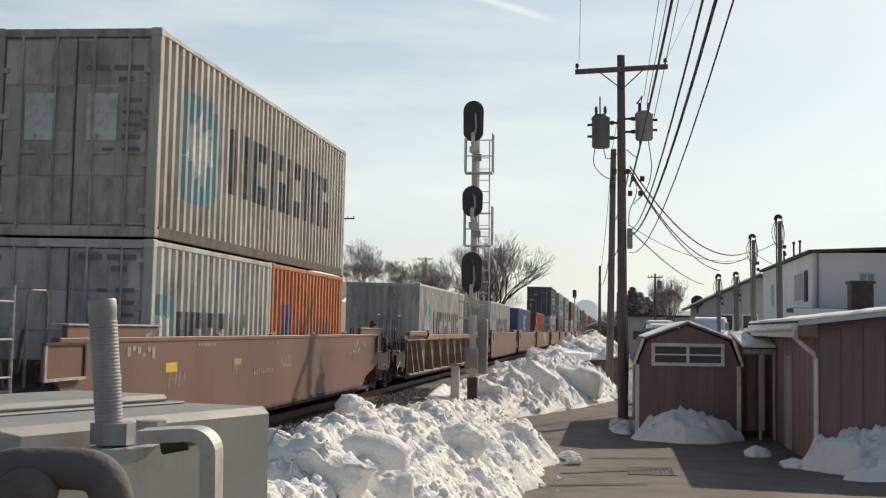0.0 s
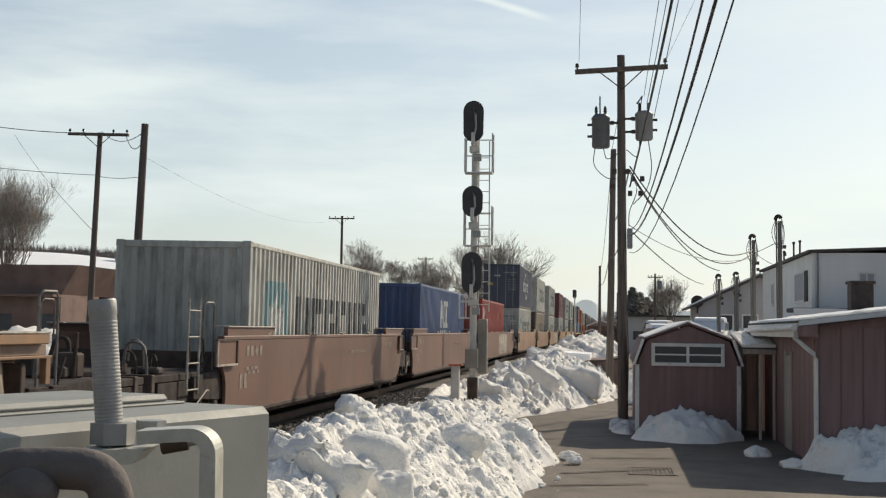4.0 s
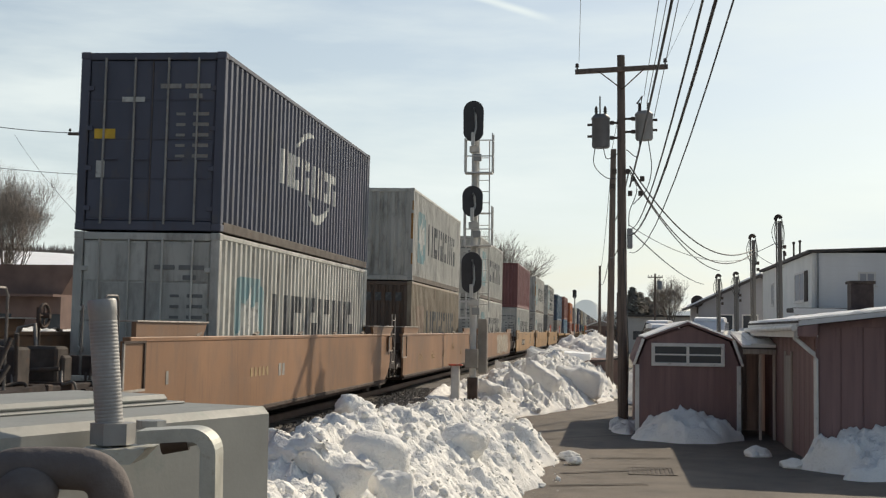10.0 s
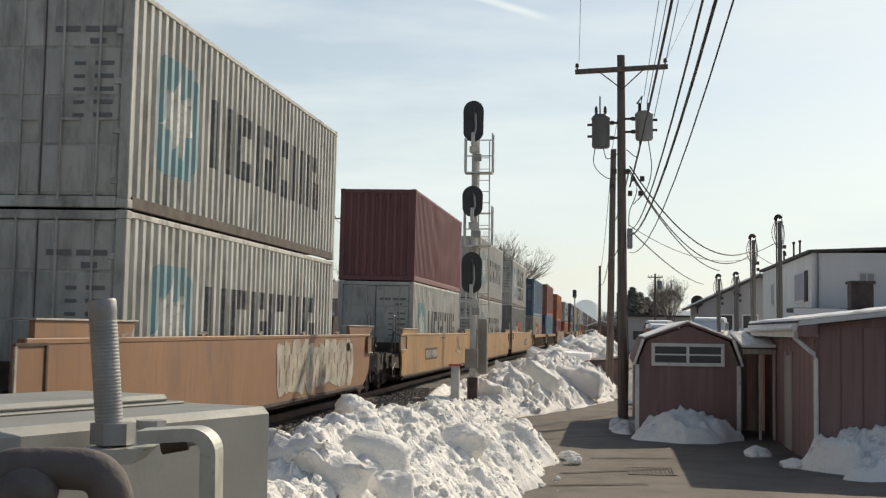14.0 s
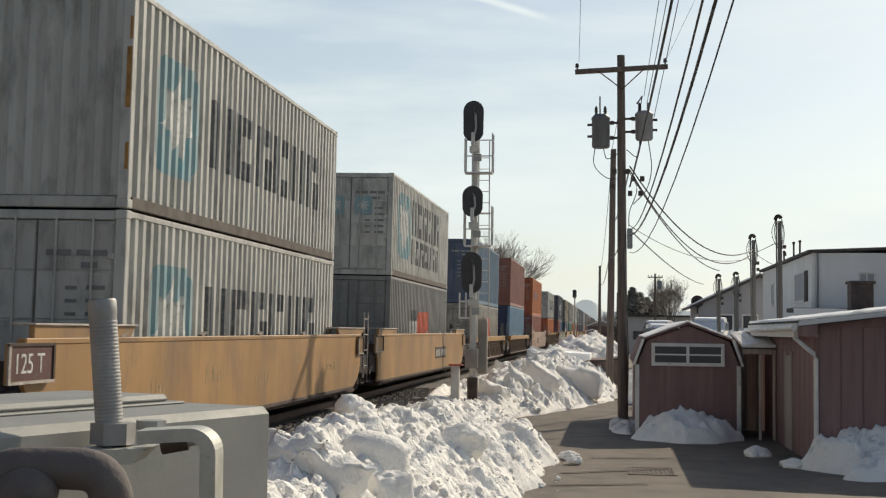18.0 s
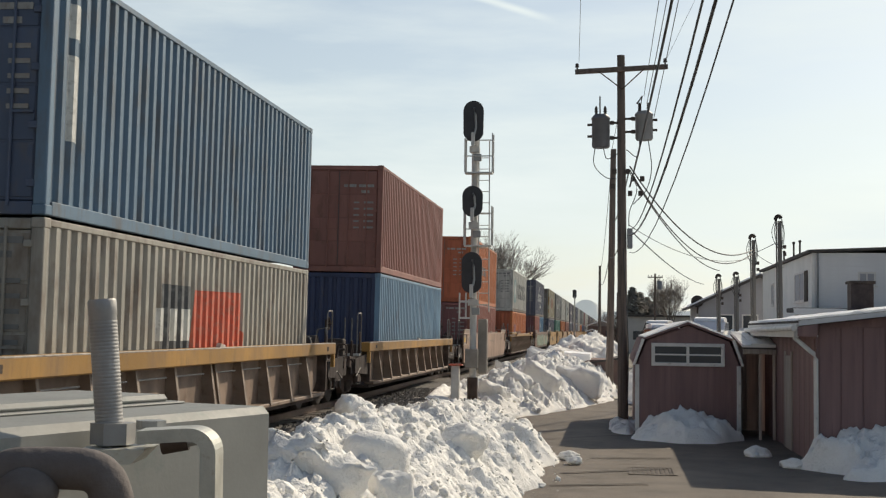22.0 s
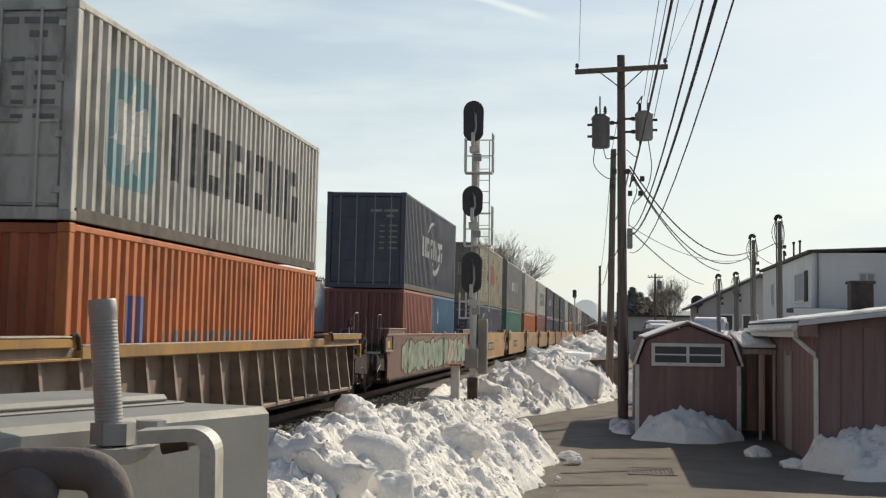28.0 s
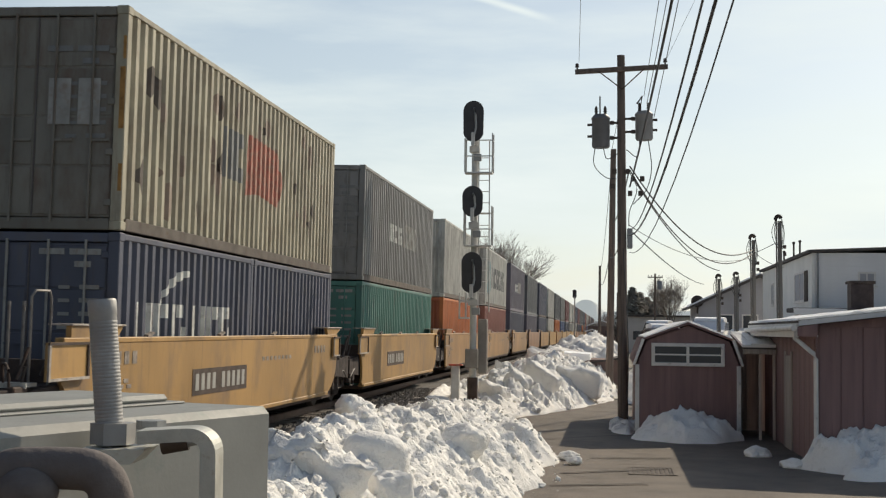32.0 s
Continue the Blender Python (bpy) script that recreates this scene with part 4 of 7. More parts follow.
# ---- buildings ----
def window(parent, x0, x1, z0, z1, y, name="window", bars=True, frame_w=0.09):
    """A framed window on a wall that faces -y."""
    w = part(name, Geo().box(x0 - frame_w, x1 + frame_w, y - 0.05, y - 0.0, z1, z1 + frame_w, 0.008).box(x0 - frame_w, x1 + frame_w, y - 0.06, y, z0 - frame_w, z0, 0.008)
             .box(x0 - frame_w, x0, y - 0.05, y, z0, z1, 0.008).box(x1, x1 + frame_w, y - 0.05, y, z0, z1, 0.008), M_TRIM, parent, "white painted window frame")
    part("pane", Geo().box(x0, x1, y - 0.015, y - 0.005, z0, z1), M_GLASS, w, "dark glass pane")
    if bars:
        xm, zm = (x0 + x1) / 2, (z0 + z1) / 2
        part("mullion", Geo().box(xm - 0.035, xm + 0.035, y - 0.045, y - 0.016, z0, z1), M_TRIM, w)
        part("glazing_bar", Geo().box(x0, x1, y - 0.035, y - 0.017, zm - 0.018, zm + 0.018), M_TRIM, w)
    return w


shed = thing("garden_shed", "dark red barn-roofed garden shed with white trim", "shed", m=pose(1.80, 31.0, -0.78))
SW, SH, SK, SP = 1.20, 1.76, 2.32, 2.69
gable = [(-SW, 0), (SW, 0), (SW, SH), (SW - 0.22, SK), (0, SP), (-SW + 0.22, SK), (-SW, SH)]
part("front_wall", Geo().slab(gable, "y", 0, 0.06), M_BARN, shed)
part("back_wall", Geo().slab(gable, "y", 7.0, 7.06), M_BARN, shed)
for s in (-1, 1):
    part("side_wall", Geo().box(min(s * SW, s * (SW - 0.05)), max(s * SW, s * (SW - 0.05)), 0.06, 7.0, 0, SH), M_BARN, shed)
    lo, kn, pk = (s * (SW + 0.05), SH - 0.03), (s * (SW - 0.17), SK + 0.02), (0, SP + 0.03)
    part("roof", Geo().slab([lo, kn, (kn[0] + s * 0.05, kn[1] + 0.03), (lo[0] + s * 0.05, lo[1] + 0.02)], "y", -0.1, 7.16), M_BARN, shed)
    part("roof", Geo().slab([kn, pk, (pk[0], pk[1] + 0.05), (kn[0], kn[1] + 0.05)], "y", -0.1, 7.16), M_BARN, shed)
    part("snow_cover", Geo().slab([(kn[0], kn[1] + 0.052), (0, pk[1] + 0.052), (0, pk[1] + 0.10), (kn[0], kn[1] + 0.085)], "y", -0.12, 7.1), M_SNOWFLAT, shed, "thin snow on the roof")
    part("rake_trim", Geo().slab([lo, kn, (kn[0] + s * 0.065, kn[1] + 0.03), (lo[0] + s * 0.065, lo[1] + 0.01)], "y", -0.14, -0.102), M_TRIM, shed)
    part("corner_board", Geo().box(s * SW - 0.05, s * SW + 0.05, -0.03, -0.002, 0.0, SH - 0.02, 0.004), M_TRIM, shed)
    for k in range(5):
        part("batten", Geo().box(-0.006, 0.006, -0.006, -0.001, 0.02, SH - 0.05), M_BARN, shed, key="shed_batten").location = (s * (0.2 + 0.2 * k), 0, 0)
window(shed, -0.78, 0.78, 1.80, 2.18, 0.0, frame_w=0.085)

garage = thing("garage", "dark red boarded garage with snow on its low roof", "garage", m=pose(3.86, 25.0, -0.78))
GW, GL, GH = 8.4, 8.2, 2.70
part("wall_front", Geo().slab([(0, 0), (GW, 0), (GW, GH), (GW / 2, GH + 0.52), (0, GH)], "y", 0, 0.12), M_BARN, garage)
part("wall_back", Geo().slab([(0, 0), (GW, 0), (GW, GH), (GW / 2, GH + 0.52), (0, GH)], "y", GL - 0.12, GL), M_BARN, garage)
part("wall_side", Geo().box(0, 0.12, 0.12, GL - 0.12, 0, GH), M_BARN, garage)
part("wall_side", Geo().box(GW - 0.12, GW, 0.12, GL - 0.12, 0, GH), M_BARN, garage)
sl = 0.52 / (GW / 2)
for s in (0, 1):
    x_lo, x_hi = (-0.36, GW / 2) if s == 0 else (GW / 2, GW + 0.36)
    z_at = lambda x: GH + 0.02 + (0.52 - abs(x - GW / 2) * sl)
    poly = [(x_lo, z_at(x_lo)), (x_hi, z_at(x_hi)), (x_hi, z_at(x_hi) + 0.10), (x_lo, z_at(x_lo) + 0.10)]
    part("roof", Geo().slab(poly, "y", -0.28, GL + 0.2), M_ROOF, garage)
    n = 26
    top = [(x_lo + (x_hi - x_lo) * i / n, z_at(x_lo + (x_hi - x_lo) * i / n) + 0.16 + 0.05 * noise.noise((i * 0.55, s * 5, 2))) for i in range(n + 1)]
    part("snow_cover", Geo().slab([(x_lo - 0.03, z_at(x_lo) + 0.102)] + [(x_hi, z_at(x_hi) + 0.102)] + top[::-1], "y", -0.33, GL + 0.15), M_SNOWFLAT, garage, "uneven layer of snow on the roof")
    part("snow_lip", Geo().slab([(x_lo, z_at(x_lo) + 0.006), (x_hi, z_at(x_hi) + 0.006), (x_hi, z_at(x_hi) + 0.10), (x_lo, z_at(x_lo) + 0.10)], "y", -0.325, -0.283), M_SNOWFLAT, garage, "snow hanging over the roof edge")
part("fascia", Geo().box(-0.40, -0.36, -0.28, GL + 0.2, GH - 0.24, GH + 0.03, 0.006), M_TRIM, garage, "pale eaves board")
part("soffit", Geo().box(-0.36, -0.005, -0.28, GL + 0.2, GH - 0.22, GH - 0.19), M_TRIM, garage)
part("end_board", Geo().slab([(-0.38, GH - 0.22), (-0.02, GH - 0.22), (0.0, GH + 0.01), (-0.38, GH - 0.04)], "y", -0.31, -0.282), M_BARN, garage)
part("gutter", Geo().tube([(-0.45, -0.3, GH - 0.06), (-0.45, GL + 0.2, GH - 0.10)], 0.055, 8), M_TRIM, garage)
part("downspout", Geo().tube([(-0.43, -0.22, GH - 0.12), (-0.42, -0.2, GH - 0.25), (-0.05, -0.07, GH - 0.55), (-0.01, -0.06, GH - 0.65), (-0.01, -0.06, 0.05)], 0.045, 8), M_TRIM, garage, "white downspout at the corner")
for k in range(12):
    part("board", lambda: Geo().box(-0.016, -0.002, 0, 0.62, 0.02, GH - 0.26, 0.004), M_BARN, garage, key="garage_board").location = (0, 0.10 + 0.66 * k, 0)
for k in range(20):
    part("board", lambda: Geo().box(0, 0.385, -0.016, -0.002, 0.02, GH - 0.03, 0.004), M_BARN, garage, key="garage_board_front").location = (0.06 + 0.41 * k, 0, 0)
part("side_door", Geo().box(-0.05, -0.018, 3.1, 4.0, 0.02, 2.05, 0.01), M_FENCE, garage, "grey weathered side door")
part("door_casing", Geo().box(-0.06, -0.018, 2.98, 3.09, 0.02, 2.15, 0.006).box(-0.06, -0.018, 4.01, 4.12, 0.02, 2.15, 0.006), M_FENCE, garage)
chim = thing("chimney", "square dark brick chimney on the garage roof", "chimney", m=pose(6.08, 32.4, 2.24))
part("shaft", Geo().box(-0.27, 0.27, -0.27, 0.27, -0.25, 0.76, 0.015), M_BRICK, chim)
part("cap", Geo().box(-0.31, 0.31, -0.31, 0.31, 0.76, 0.83, 0.01), M_DARK, chim)

lean = thing("lean_to", "low grey lean-to between shed and garage with snow on top", "lean-to", m=pose(3.03, 30.75, -0.68) @ Matrix.Diagonal((0.79, 0.5, 1, 1)))
for x, y, h in ((0.55, -0.1, 1.93), (0.95, -0.1, 1.93), (0.55, 5.6, 2.2), (0.95, 5.6, 2.2)):
    part("post", Geo().box(-0.04, 0.04, -0.06, 0.06, -0.1, h, 0.008), M_FENCE, lean).location = (x, y, 0)
part("beam", Geo().box(0.04, 1.0, -0.28, -0.1, 1.935, 2.05, 0.01), M_FENCE, lean)
part("roof", Geo().slab([(-0.25, 2.052), (6.0, 2.37), (6.0, 2.41), (-0.25, 2.092)], "x", 0.02, 1.0), M_ROOF, lean)
for k in range(4):
    top = [(-0.32 + 6.3 * i / 24, 2.10 + 0.32 * i / 24 + 0.05 + 0.09 * abs(noise.noise((i * 0.5, k * 1.7, 7)))) for i in range(25)]
    part("snow_cover", Geo().slab([(-0.32, 2.094), (5.98, 2.413)] + top[::-1], "x", 0.02 + 0.245 * k, 0.02 + 0.245 * (k + 1) - 0.002), M_SNOW, lean, "lumpy snow on the roof")
part("back_panel", Geo().box(0.0, 1.7, 5.7, 5.8, -0.1, 2.3), M_FENCE, lean)

house = thing("apartment_house", "pale grey two-storey house with flat roof edge", "house", m=pose(9.42, 62.0, -0.8))
HH, HL, HW = 6.42, 20.0, 14.0
part("wall_front", Geo().box(0, HW, 0, 0.2, 0, HH), M_SIDING, house)
part("wall_side", Geo().box(0, 0.2, 0.2, HL, 0, HH - 0.02), M_SIDING2, house)
part("wall_back", Geo().box(0.2, HW, HL - 0.2, HL, 0, HH - 0.02), M_SIDING2, house)
part("wall_side", Geo().box(HW - 0.2, HW, 0.2, HL - 0.2, 0, HH - 0.02), M_SIDING2, house)
part("roof", Geo().slab([(-0.2, HH), (HW + 0.2, HH + 0.6), (HW + 0.2, HH + 0.72), (-0.2, HH + 0.13)], "y", -0.2, HL + 0.2), M_ROOF, house)
part("corner_board", Geo().box(-0.03, 0.14, -0.03, -0.002, 0, HH, 0.005), M_SIDING2, house)
part("drainpipe", Geo().tube([(0.25, -0.07, 0), (0.25, -0.07, HH)], 0.05, 8), M_TRANS, house)
for k in range(30):
    part("clapboard", lambda: Geo().box(0.16, HW, -0.022, -0.002, 0, 0.2), M_SIDING, house, key="clap").location = (0, 0, 0.05 + 0.212 * k)
def pale_window(origin, turned, wd, ht, label):
    """A white framed window; reflected light is painted as a flat grey pane."""
    w = part("window", Geo().box(0, wd, -0.05, 0, 0, 0.09).box(0, wd, -0.05, 0, ht - 0.09, ht).box(0, 0.09, -0.05, 0, 0.09, ht - 0.09).box(wd - 0.09, wd, -0.05, 0, 0.09, ht - 0.09).box(wd / 2 - 0.03, wd / 2 + 0.03, -0.04, 0, 0.09, ht - 0.09), M_TRIM, house, label)
    w.matrix_basis = Matrix.Translation(origin) @ Matrix.Rotation(radians(turned), 4, "Z")
    part("blind", Geo().box(0.09, wd - 0.09, -0.02, -0.004, 0.09, ht - 0.09), M_DIMWALL, w, "grey pane with a painted reflection")
    part("sill", Geo().box(-0.06, wd + 0.06, -0.09, 0, -0.06, -0.002), M_TRIM, w)
    return w


pale_window((2.1, -0.024, 4.86), 0, 0.82, 0.66, "white window frame")
wide = pale_window((-0.002, 5.6, 4.15), -90, 3.3, 1.5, "wide white window frame")
part("shutter", Geo().box(3.32, 4.3, -0.05, -0.003, -0.02, 1.5, 0.01), M_DARK, wide, "dark shutter")
pale_window((-0.002, 15.5, 4.2), -90, 1.2, 1.3, "white window frame")
part("porch_roof", Geo().box(-1.2, HW, -2.4, -0.003, 3.55, 3.75, 0.02), M_ROOF, house, "dark edged porch roof")
part("porch_fascia", Geo().box(-1.2, HW, -2.43, -2.405, 3.45, 3.72), M_SIDING, house)
for k in range(5):
    part("porch_post", Geo().box(-0.08, 0.08, -2.35, -2.2, 0, 3.55, 0.01), M_TRIM, house, key="porch_post").location = (-1.05 + 3.3 * k, 0, 0)
for k, (xx, yy, hh) in enumerate(((0.2, 7.6, 0.85), (0.25, 5.7, 0.8), (0.4, 13, 0.7))):
    part("vent_pipe", Geo().tube([(0, 0, -0.2), (0, 0, hh)], 0.05, 8).tube([(0, 0, hh), (0, 0, hh + 0.10)], 0.08, 8), M_DARK, house).location = (xx, yy, HH + 0.1)

cott = thing("house", "grey house with snow-edged sloping roof", "house", m=pose(5.7, 86.0, -0.8))
CW, CH, CP = 8.0, 4.45, 6.25
part("wall_front", Geo().slab([(0, 0), (CW, 0), (CW, CH), (CW / 2, CP), (0, CH)], "y", 0, 0.2), M_DIMWALL, cott)
part("wall_side", Geo().box(0, 0.2, 0.2, 9, 0, CH), M_DIMWALL, cott)
part("wall_side", Geo().box(CW - 0.2, CW, 0.2, 9, 0, CH), M_DIMWALL, cott)
part("wall_back", Geo().slab([(0, 0), (CW, 0), (CW, CH), (CW / 2, CP), (0, CH)], "y", 9, 9.2), M_DIMWALL, cott)
for s in (0, 1):
    a = (-0.6, CH - 0.35) if s == 0 else (CW + 0.6, CH - 0.35)
    poly = [a, (CW / 2, CP + 0.02), (CW / 2, CP + 0.22), (a[0], a[1] + 0.18)]
    part("roof", Geo().slab(poly, "y", -0.5, 9.5), M_ROOF, cott)
    poly2 = [(a[0], a[1] + 0.182), (CW / 2, CP + 0.222), (CW / 2, CP + 0.33), (a[0], a[1] + 0.30)]
    part("snow_cover", Geo().slab(poly2, "y", -0.45, 3.0), M_SNOWFLAT, cott, "strip of snow along the roof edge")
for xx in (1.3, 2.9, 5.5):
    window(cott, xx, xx + 0.9, 2.4, 3.7, 0.0, bars=False)
dish = part("satellite_dish", Geo().lathe([(0.02, 0.0), (0.35, 0.10), (0.42, 0.2)], n=14), M_DARK, cott, "dark round dish on the roof")
dish.location, dish.rotation_euler = (-0.1, -0.3, 4.55), (radians(-70), 0, 0)
part("dish_post", Geo().tube([(-0.1, -0.2, 3.8), (-0.1, -0.2, 4.6)], 0.05, 6), M_DARK, cott)

far_b = thing("warehouse", "long low grey building in the distance", "building", m=pose(1.2, 150, -0.8))
part("wall", Geo().box(0, 16, 0, 14, 0, 4.3), M_PALEWALL, far_b)
part("roof", Geo().box(-0.3, 16.3, -0.3, 14.3, 4.3, 4.5), M_ROOF, far_b)
for k in range(4):
    part("window", Geo().box(0, 1.6, -0.04, -0.005, 1.6, 2.6), M_GLASS, far_b, key="wh_win").location = (1.2 + 3.6 * k, 0, 0)


def snowy_car(x, y, z, turn, label, body):
    th = thing("parked_car", label, "car", "parked cars", m=pose(x, y, z, 0, 0, turn))
    prof = [(-2.1, 0.35), (2.1, 0.35), (2.15, 0.8), (1.3, 0.95), (0.7, 1.42), (-1.0, 1.45), (-1.7, 0.98), (-2.15, 0.9)]
    part("body", Geo().slab(prof, "y", -0.85, 0.85), body, th)
    for s in (-1, 1):
        part("window", Geo().slab([(-1.5, 1.0), (1.1, 1.0), (0.62, 1.36), (-0.92, 1.39)], "y", s * 0.855, s * 0.87), M_GLASS, th)
        for xx in (-1.35, 1.35):
            w = part("wheel", Geo().lathe([(0.32, -0.1), (0.32, 0.1)], 0, 0, 14, "x"), M_RUBBER, th)
            w.location, w.rotation_euler = (xx, s * 0.82, 0.32), (0, 0, radians(90))
    part("windscreen", Geo().slab([(1.24, 0.99), (1.26, 1.01), (0.76, 1.40), (0.74, 1.38)], "y", -0.7, 0.7), M_GLASS, th)
    part("snow_cover", Geo().slab([(-1.05, 1.452), (0.72, 1.432), (0.6, 1.62), (-0.3, 1.68), (-0.9, 1.62)], "y", -0.78, 0.78), M_SNOWFLAT, th, "snow on the roof")


snowy_car(5.3, 70, 0.9, 80, "parked car with snow on its roof", M_SIDING)
snowy_car(2.6, 66, 0.5, 100, "parked car with snow on its roof", M_TRANS)
snowy_car(3.4, 92, 0.9, 75, "parked car with snow on its roof", M_DARK)

lowb = thing("platform_shed", "low dark brown box with a slab of snow on top", "shed", m=pose(-0.72, 60.5, -0.85))
part("box", Geo().box(-0.55, 1.3, 0, 4.0, 0, 1.25, 0.03), M_BROWNW, lowb)
part("lid", Geo().slab([(-1.2, 0.9), (1.35, 1.35), (1.35, 1.42), (-1.2, 0.97)], "y", -0.1, 4.2), M_ROOF, lowb)
part("snow_cover", Geo().slab([(-2.1, 0.95), (-0.3, 1.24), (-0.3, 1.52), (-2.1, 1.62)], "y", -0.8, 3.6), M_SNOWFLAT, lowb, "slab of clean snow")

# Buildings and yard beyond the track.
barn = thing("brown_building", "long low brown building beyond the track with snowy ground behind", "building", m=pose(-36, 70, -0.8))
part("wall", Geo().box(-14, 4.2, 0, 14, 0, 4.1), M_BROWNW, barn)
part("roof", Geo().slab([(-14.4, 4.1), (4.0, 4.1), (4.0, 4.25), (-14.4, 4.25)], "y", -0.6, 6).slab([(-14.4, 4.25), (4.0, 4.25), (5.0, 6.0), (-14.4, 6.0)], "y", 0.5, 13), M_BROWNW, barn)
for k in range(6):
    part("window", Geo().box(0, 1.2, -0.05, -0.005, 2.2, 3.1), M_GLASS, barn, key="barn_win").location = (-12 + 3 * k, 0, 0)
low2 = thing("grey_building", "low flat dark building beyond the track", "building", m=pose(-30, 82, -0.8))
part("wall", Geo().box(0, 12, 0, 8, 0, 4.3), M_FENCE, low2)
part("roof", Geo().slab([(-0.4, 4.3), (8.4, 5.75), (8.4, 5.9), (-0.4, 4.45)], "x", -0.3, 12.3), M_GREYROOF, low2, "grey sheet roof")
for k in range(7):
    part("post", Geo().box(0, 0.15, -0.1, -0.005, 0, 4.5), M_BROWNW, low2, key="low2_post").location = (0.5 + 1.8 * k, 0, 0)
gon = thing("parked_freight_car", "dark brown ribbed freight car parked beyond the track", "rail car", m=pose(-20.4, 60, -0.8))
part("body", Geo().box(-3.4, -0.6, 0, 2.6, 1.1, 4.1, 0.04), M_GRIMY, gon)
for k in range(6):
    part("rib", Geo().box(-0.07, 0.07, -0.12, -0.003, 1.2, 4.05, 0.01), M_GRIMY, gon, key="gon_rib").location = (-3.2 + 0.48 * k, 0, 0)
part("top_rail", Geo().box(-3.45, -0.55, -0.1, 2.7, 4.102, 4.25, 0.02), M_GRIMY, gon)
for xx, yy, wd, hh, tn in ((-2.8, 0.7, 0.36, 0.24, 6), (-1.95, 1.0, 0.44, 0.34, -8), (-1.15, 0.6, 0.28, 0.18, 14)):
    o = part("load", Geo().slab([(-wd, 0), (wd, 0), (wd * 0.9, hh * 0.7), (wd * 0.2, hh), (-wd * 0.7, hh * 0.8)], "y", -0.4, 0.4), M_GRIMY, gon, "dark bundle of load")
    o.location, o.rotation_euler = (xx, yy, 4.252), (0, 0, radians(tn))
for xx in (-2.9, -1.2):
    part("wheel", Geo().lathe([(0.46, -0.07), (0.46, 0.07)], 0, 0, 16, "x"), M_WHEEL, gon).location = (xx, 0.3, 0.46)
part("underframe", Geo().box(-3.3, -0.7, 0.2, 2.4, 0.5, 1.098), M_BLACKST, gon)
hut = thing("field_house", "small dark house on the snowy hillside", "house", m=pose(-75.5, 185, 11.4))
part("wall", Geo().box(0, 2.6, 0, 3, -1, 1.4), M_TRANS, hut)
part("roof", Geo().slab([(-0.2, 1.4), (2.8, 1.4), (1.3, 2.1)], "y", -0.2, 3.2), M_ROOF, hut)


# ---- trees and distance ----
def bare_tree(x, y, z, h, seed, label, spread=0.5, depth=6, r=None, up=0.10):
    rg = random.Random(seed)
    trunk, twigs = Geo(), Geo()
    r = r or h * 0.013
    thin = 0.00005 * y

    def grow(p, d, ln, rad, lev):
        q = p + d * ln
        rad = max(rad, thin)
        mid = p.lerp(q, 0.5) + Vector((rg.uniform(-1, 1), rg.uniform(-1, 1), rg.uniform(-0.3, 0.3))) * ln * 0.06
        g = trunk if lev <= 4 else twigs
        g.tube([p, mid, q], rad, 6 if lev <= 2 else 3, rad * 0.62, caps=False)
        if lev >= depth:
            return
        k = 3 if lev < 3 else rg.choice((2, 3, 3))
        for i in range(k):
            ax = Vector((rg.uniform(-1, 1), rg.uniform(-1, 1), rg.uniform(-0.4, 0.5))).normalized()
            nd = (d + ax * spread * rg.uniform(0.7, 1.4) + Vector((0, 0, up))).normalized()
            grow(q if i else p.lerp(q, rg.uniform(0.7, 1)), nd, ln * rg.uniform(0.70, 0.95), rad * 0.62, lev + 1)
    grow(Vector((0, 0, 0)), Vector((rg.uniform(-0.06, 0.06), rg.uniform(-0.06, 0.06), 1)), h * 0.17, r, 0)
    th = thing("bare_tree", label, "tree", "bare trees", m=pose(x, y, z))
    part("trunk", trunk, M_BARK, th)
    part("crown", twigs, M_TWIG, th, "fine leafless branches")
    return th


bare_tree(-36.0, 72, -0.9, 13.0, 3, "bushy leafless tree beyond the track", 0.40, 9, 0.16, 0.28)
bare_tree(-38.6, 74, -0.9, 12.5, 5, "bushy leafless tree beyond the track", 0.40, 8, 0.16, 0.28)
bare_tree(-12.4, 132, -0.9, 17.0, 11, "broad leafless tree beside the far track", 0.50, 8, 0.34, 0.12)
bare_tree(-14.4, 140, -0.9, 11.0, 12, "broad leafless tree beside the far track", 0.50, 8, 0.16, 0.16)
for k, (x, y, h) in enumerate(((-32.5, 162, 10.2), (-28.5, 166, 9.2), (-24.5, 170, 10.4), (-22.0, 160, 11.0), (-18.5, 175, 10.2), (-35, 170, 8.2))):
    bare_tree(x, y, land(x, y) - 0.1, h, 20 + k, "leafless tree in a far row beyond the track", 0.50, 8, 0.14, 0.14)
bare_tree(7.2, 145, -0.9, 9.6, 31, "leafless tree behind the houses", 0.46, 8, 0.13, 0.2)
bare_tree(6.2, 160, -0.9, 8.6, 32, "leafless tree behind the houses", 0.46, 7, 0.13, 0.2)


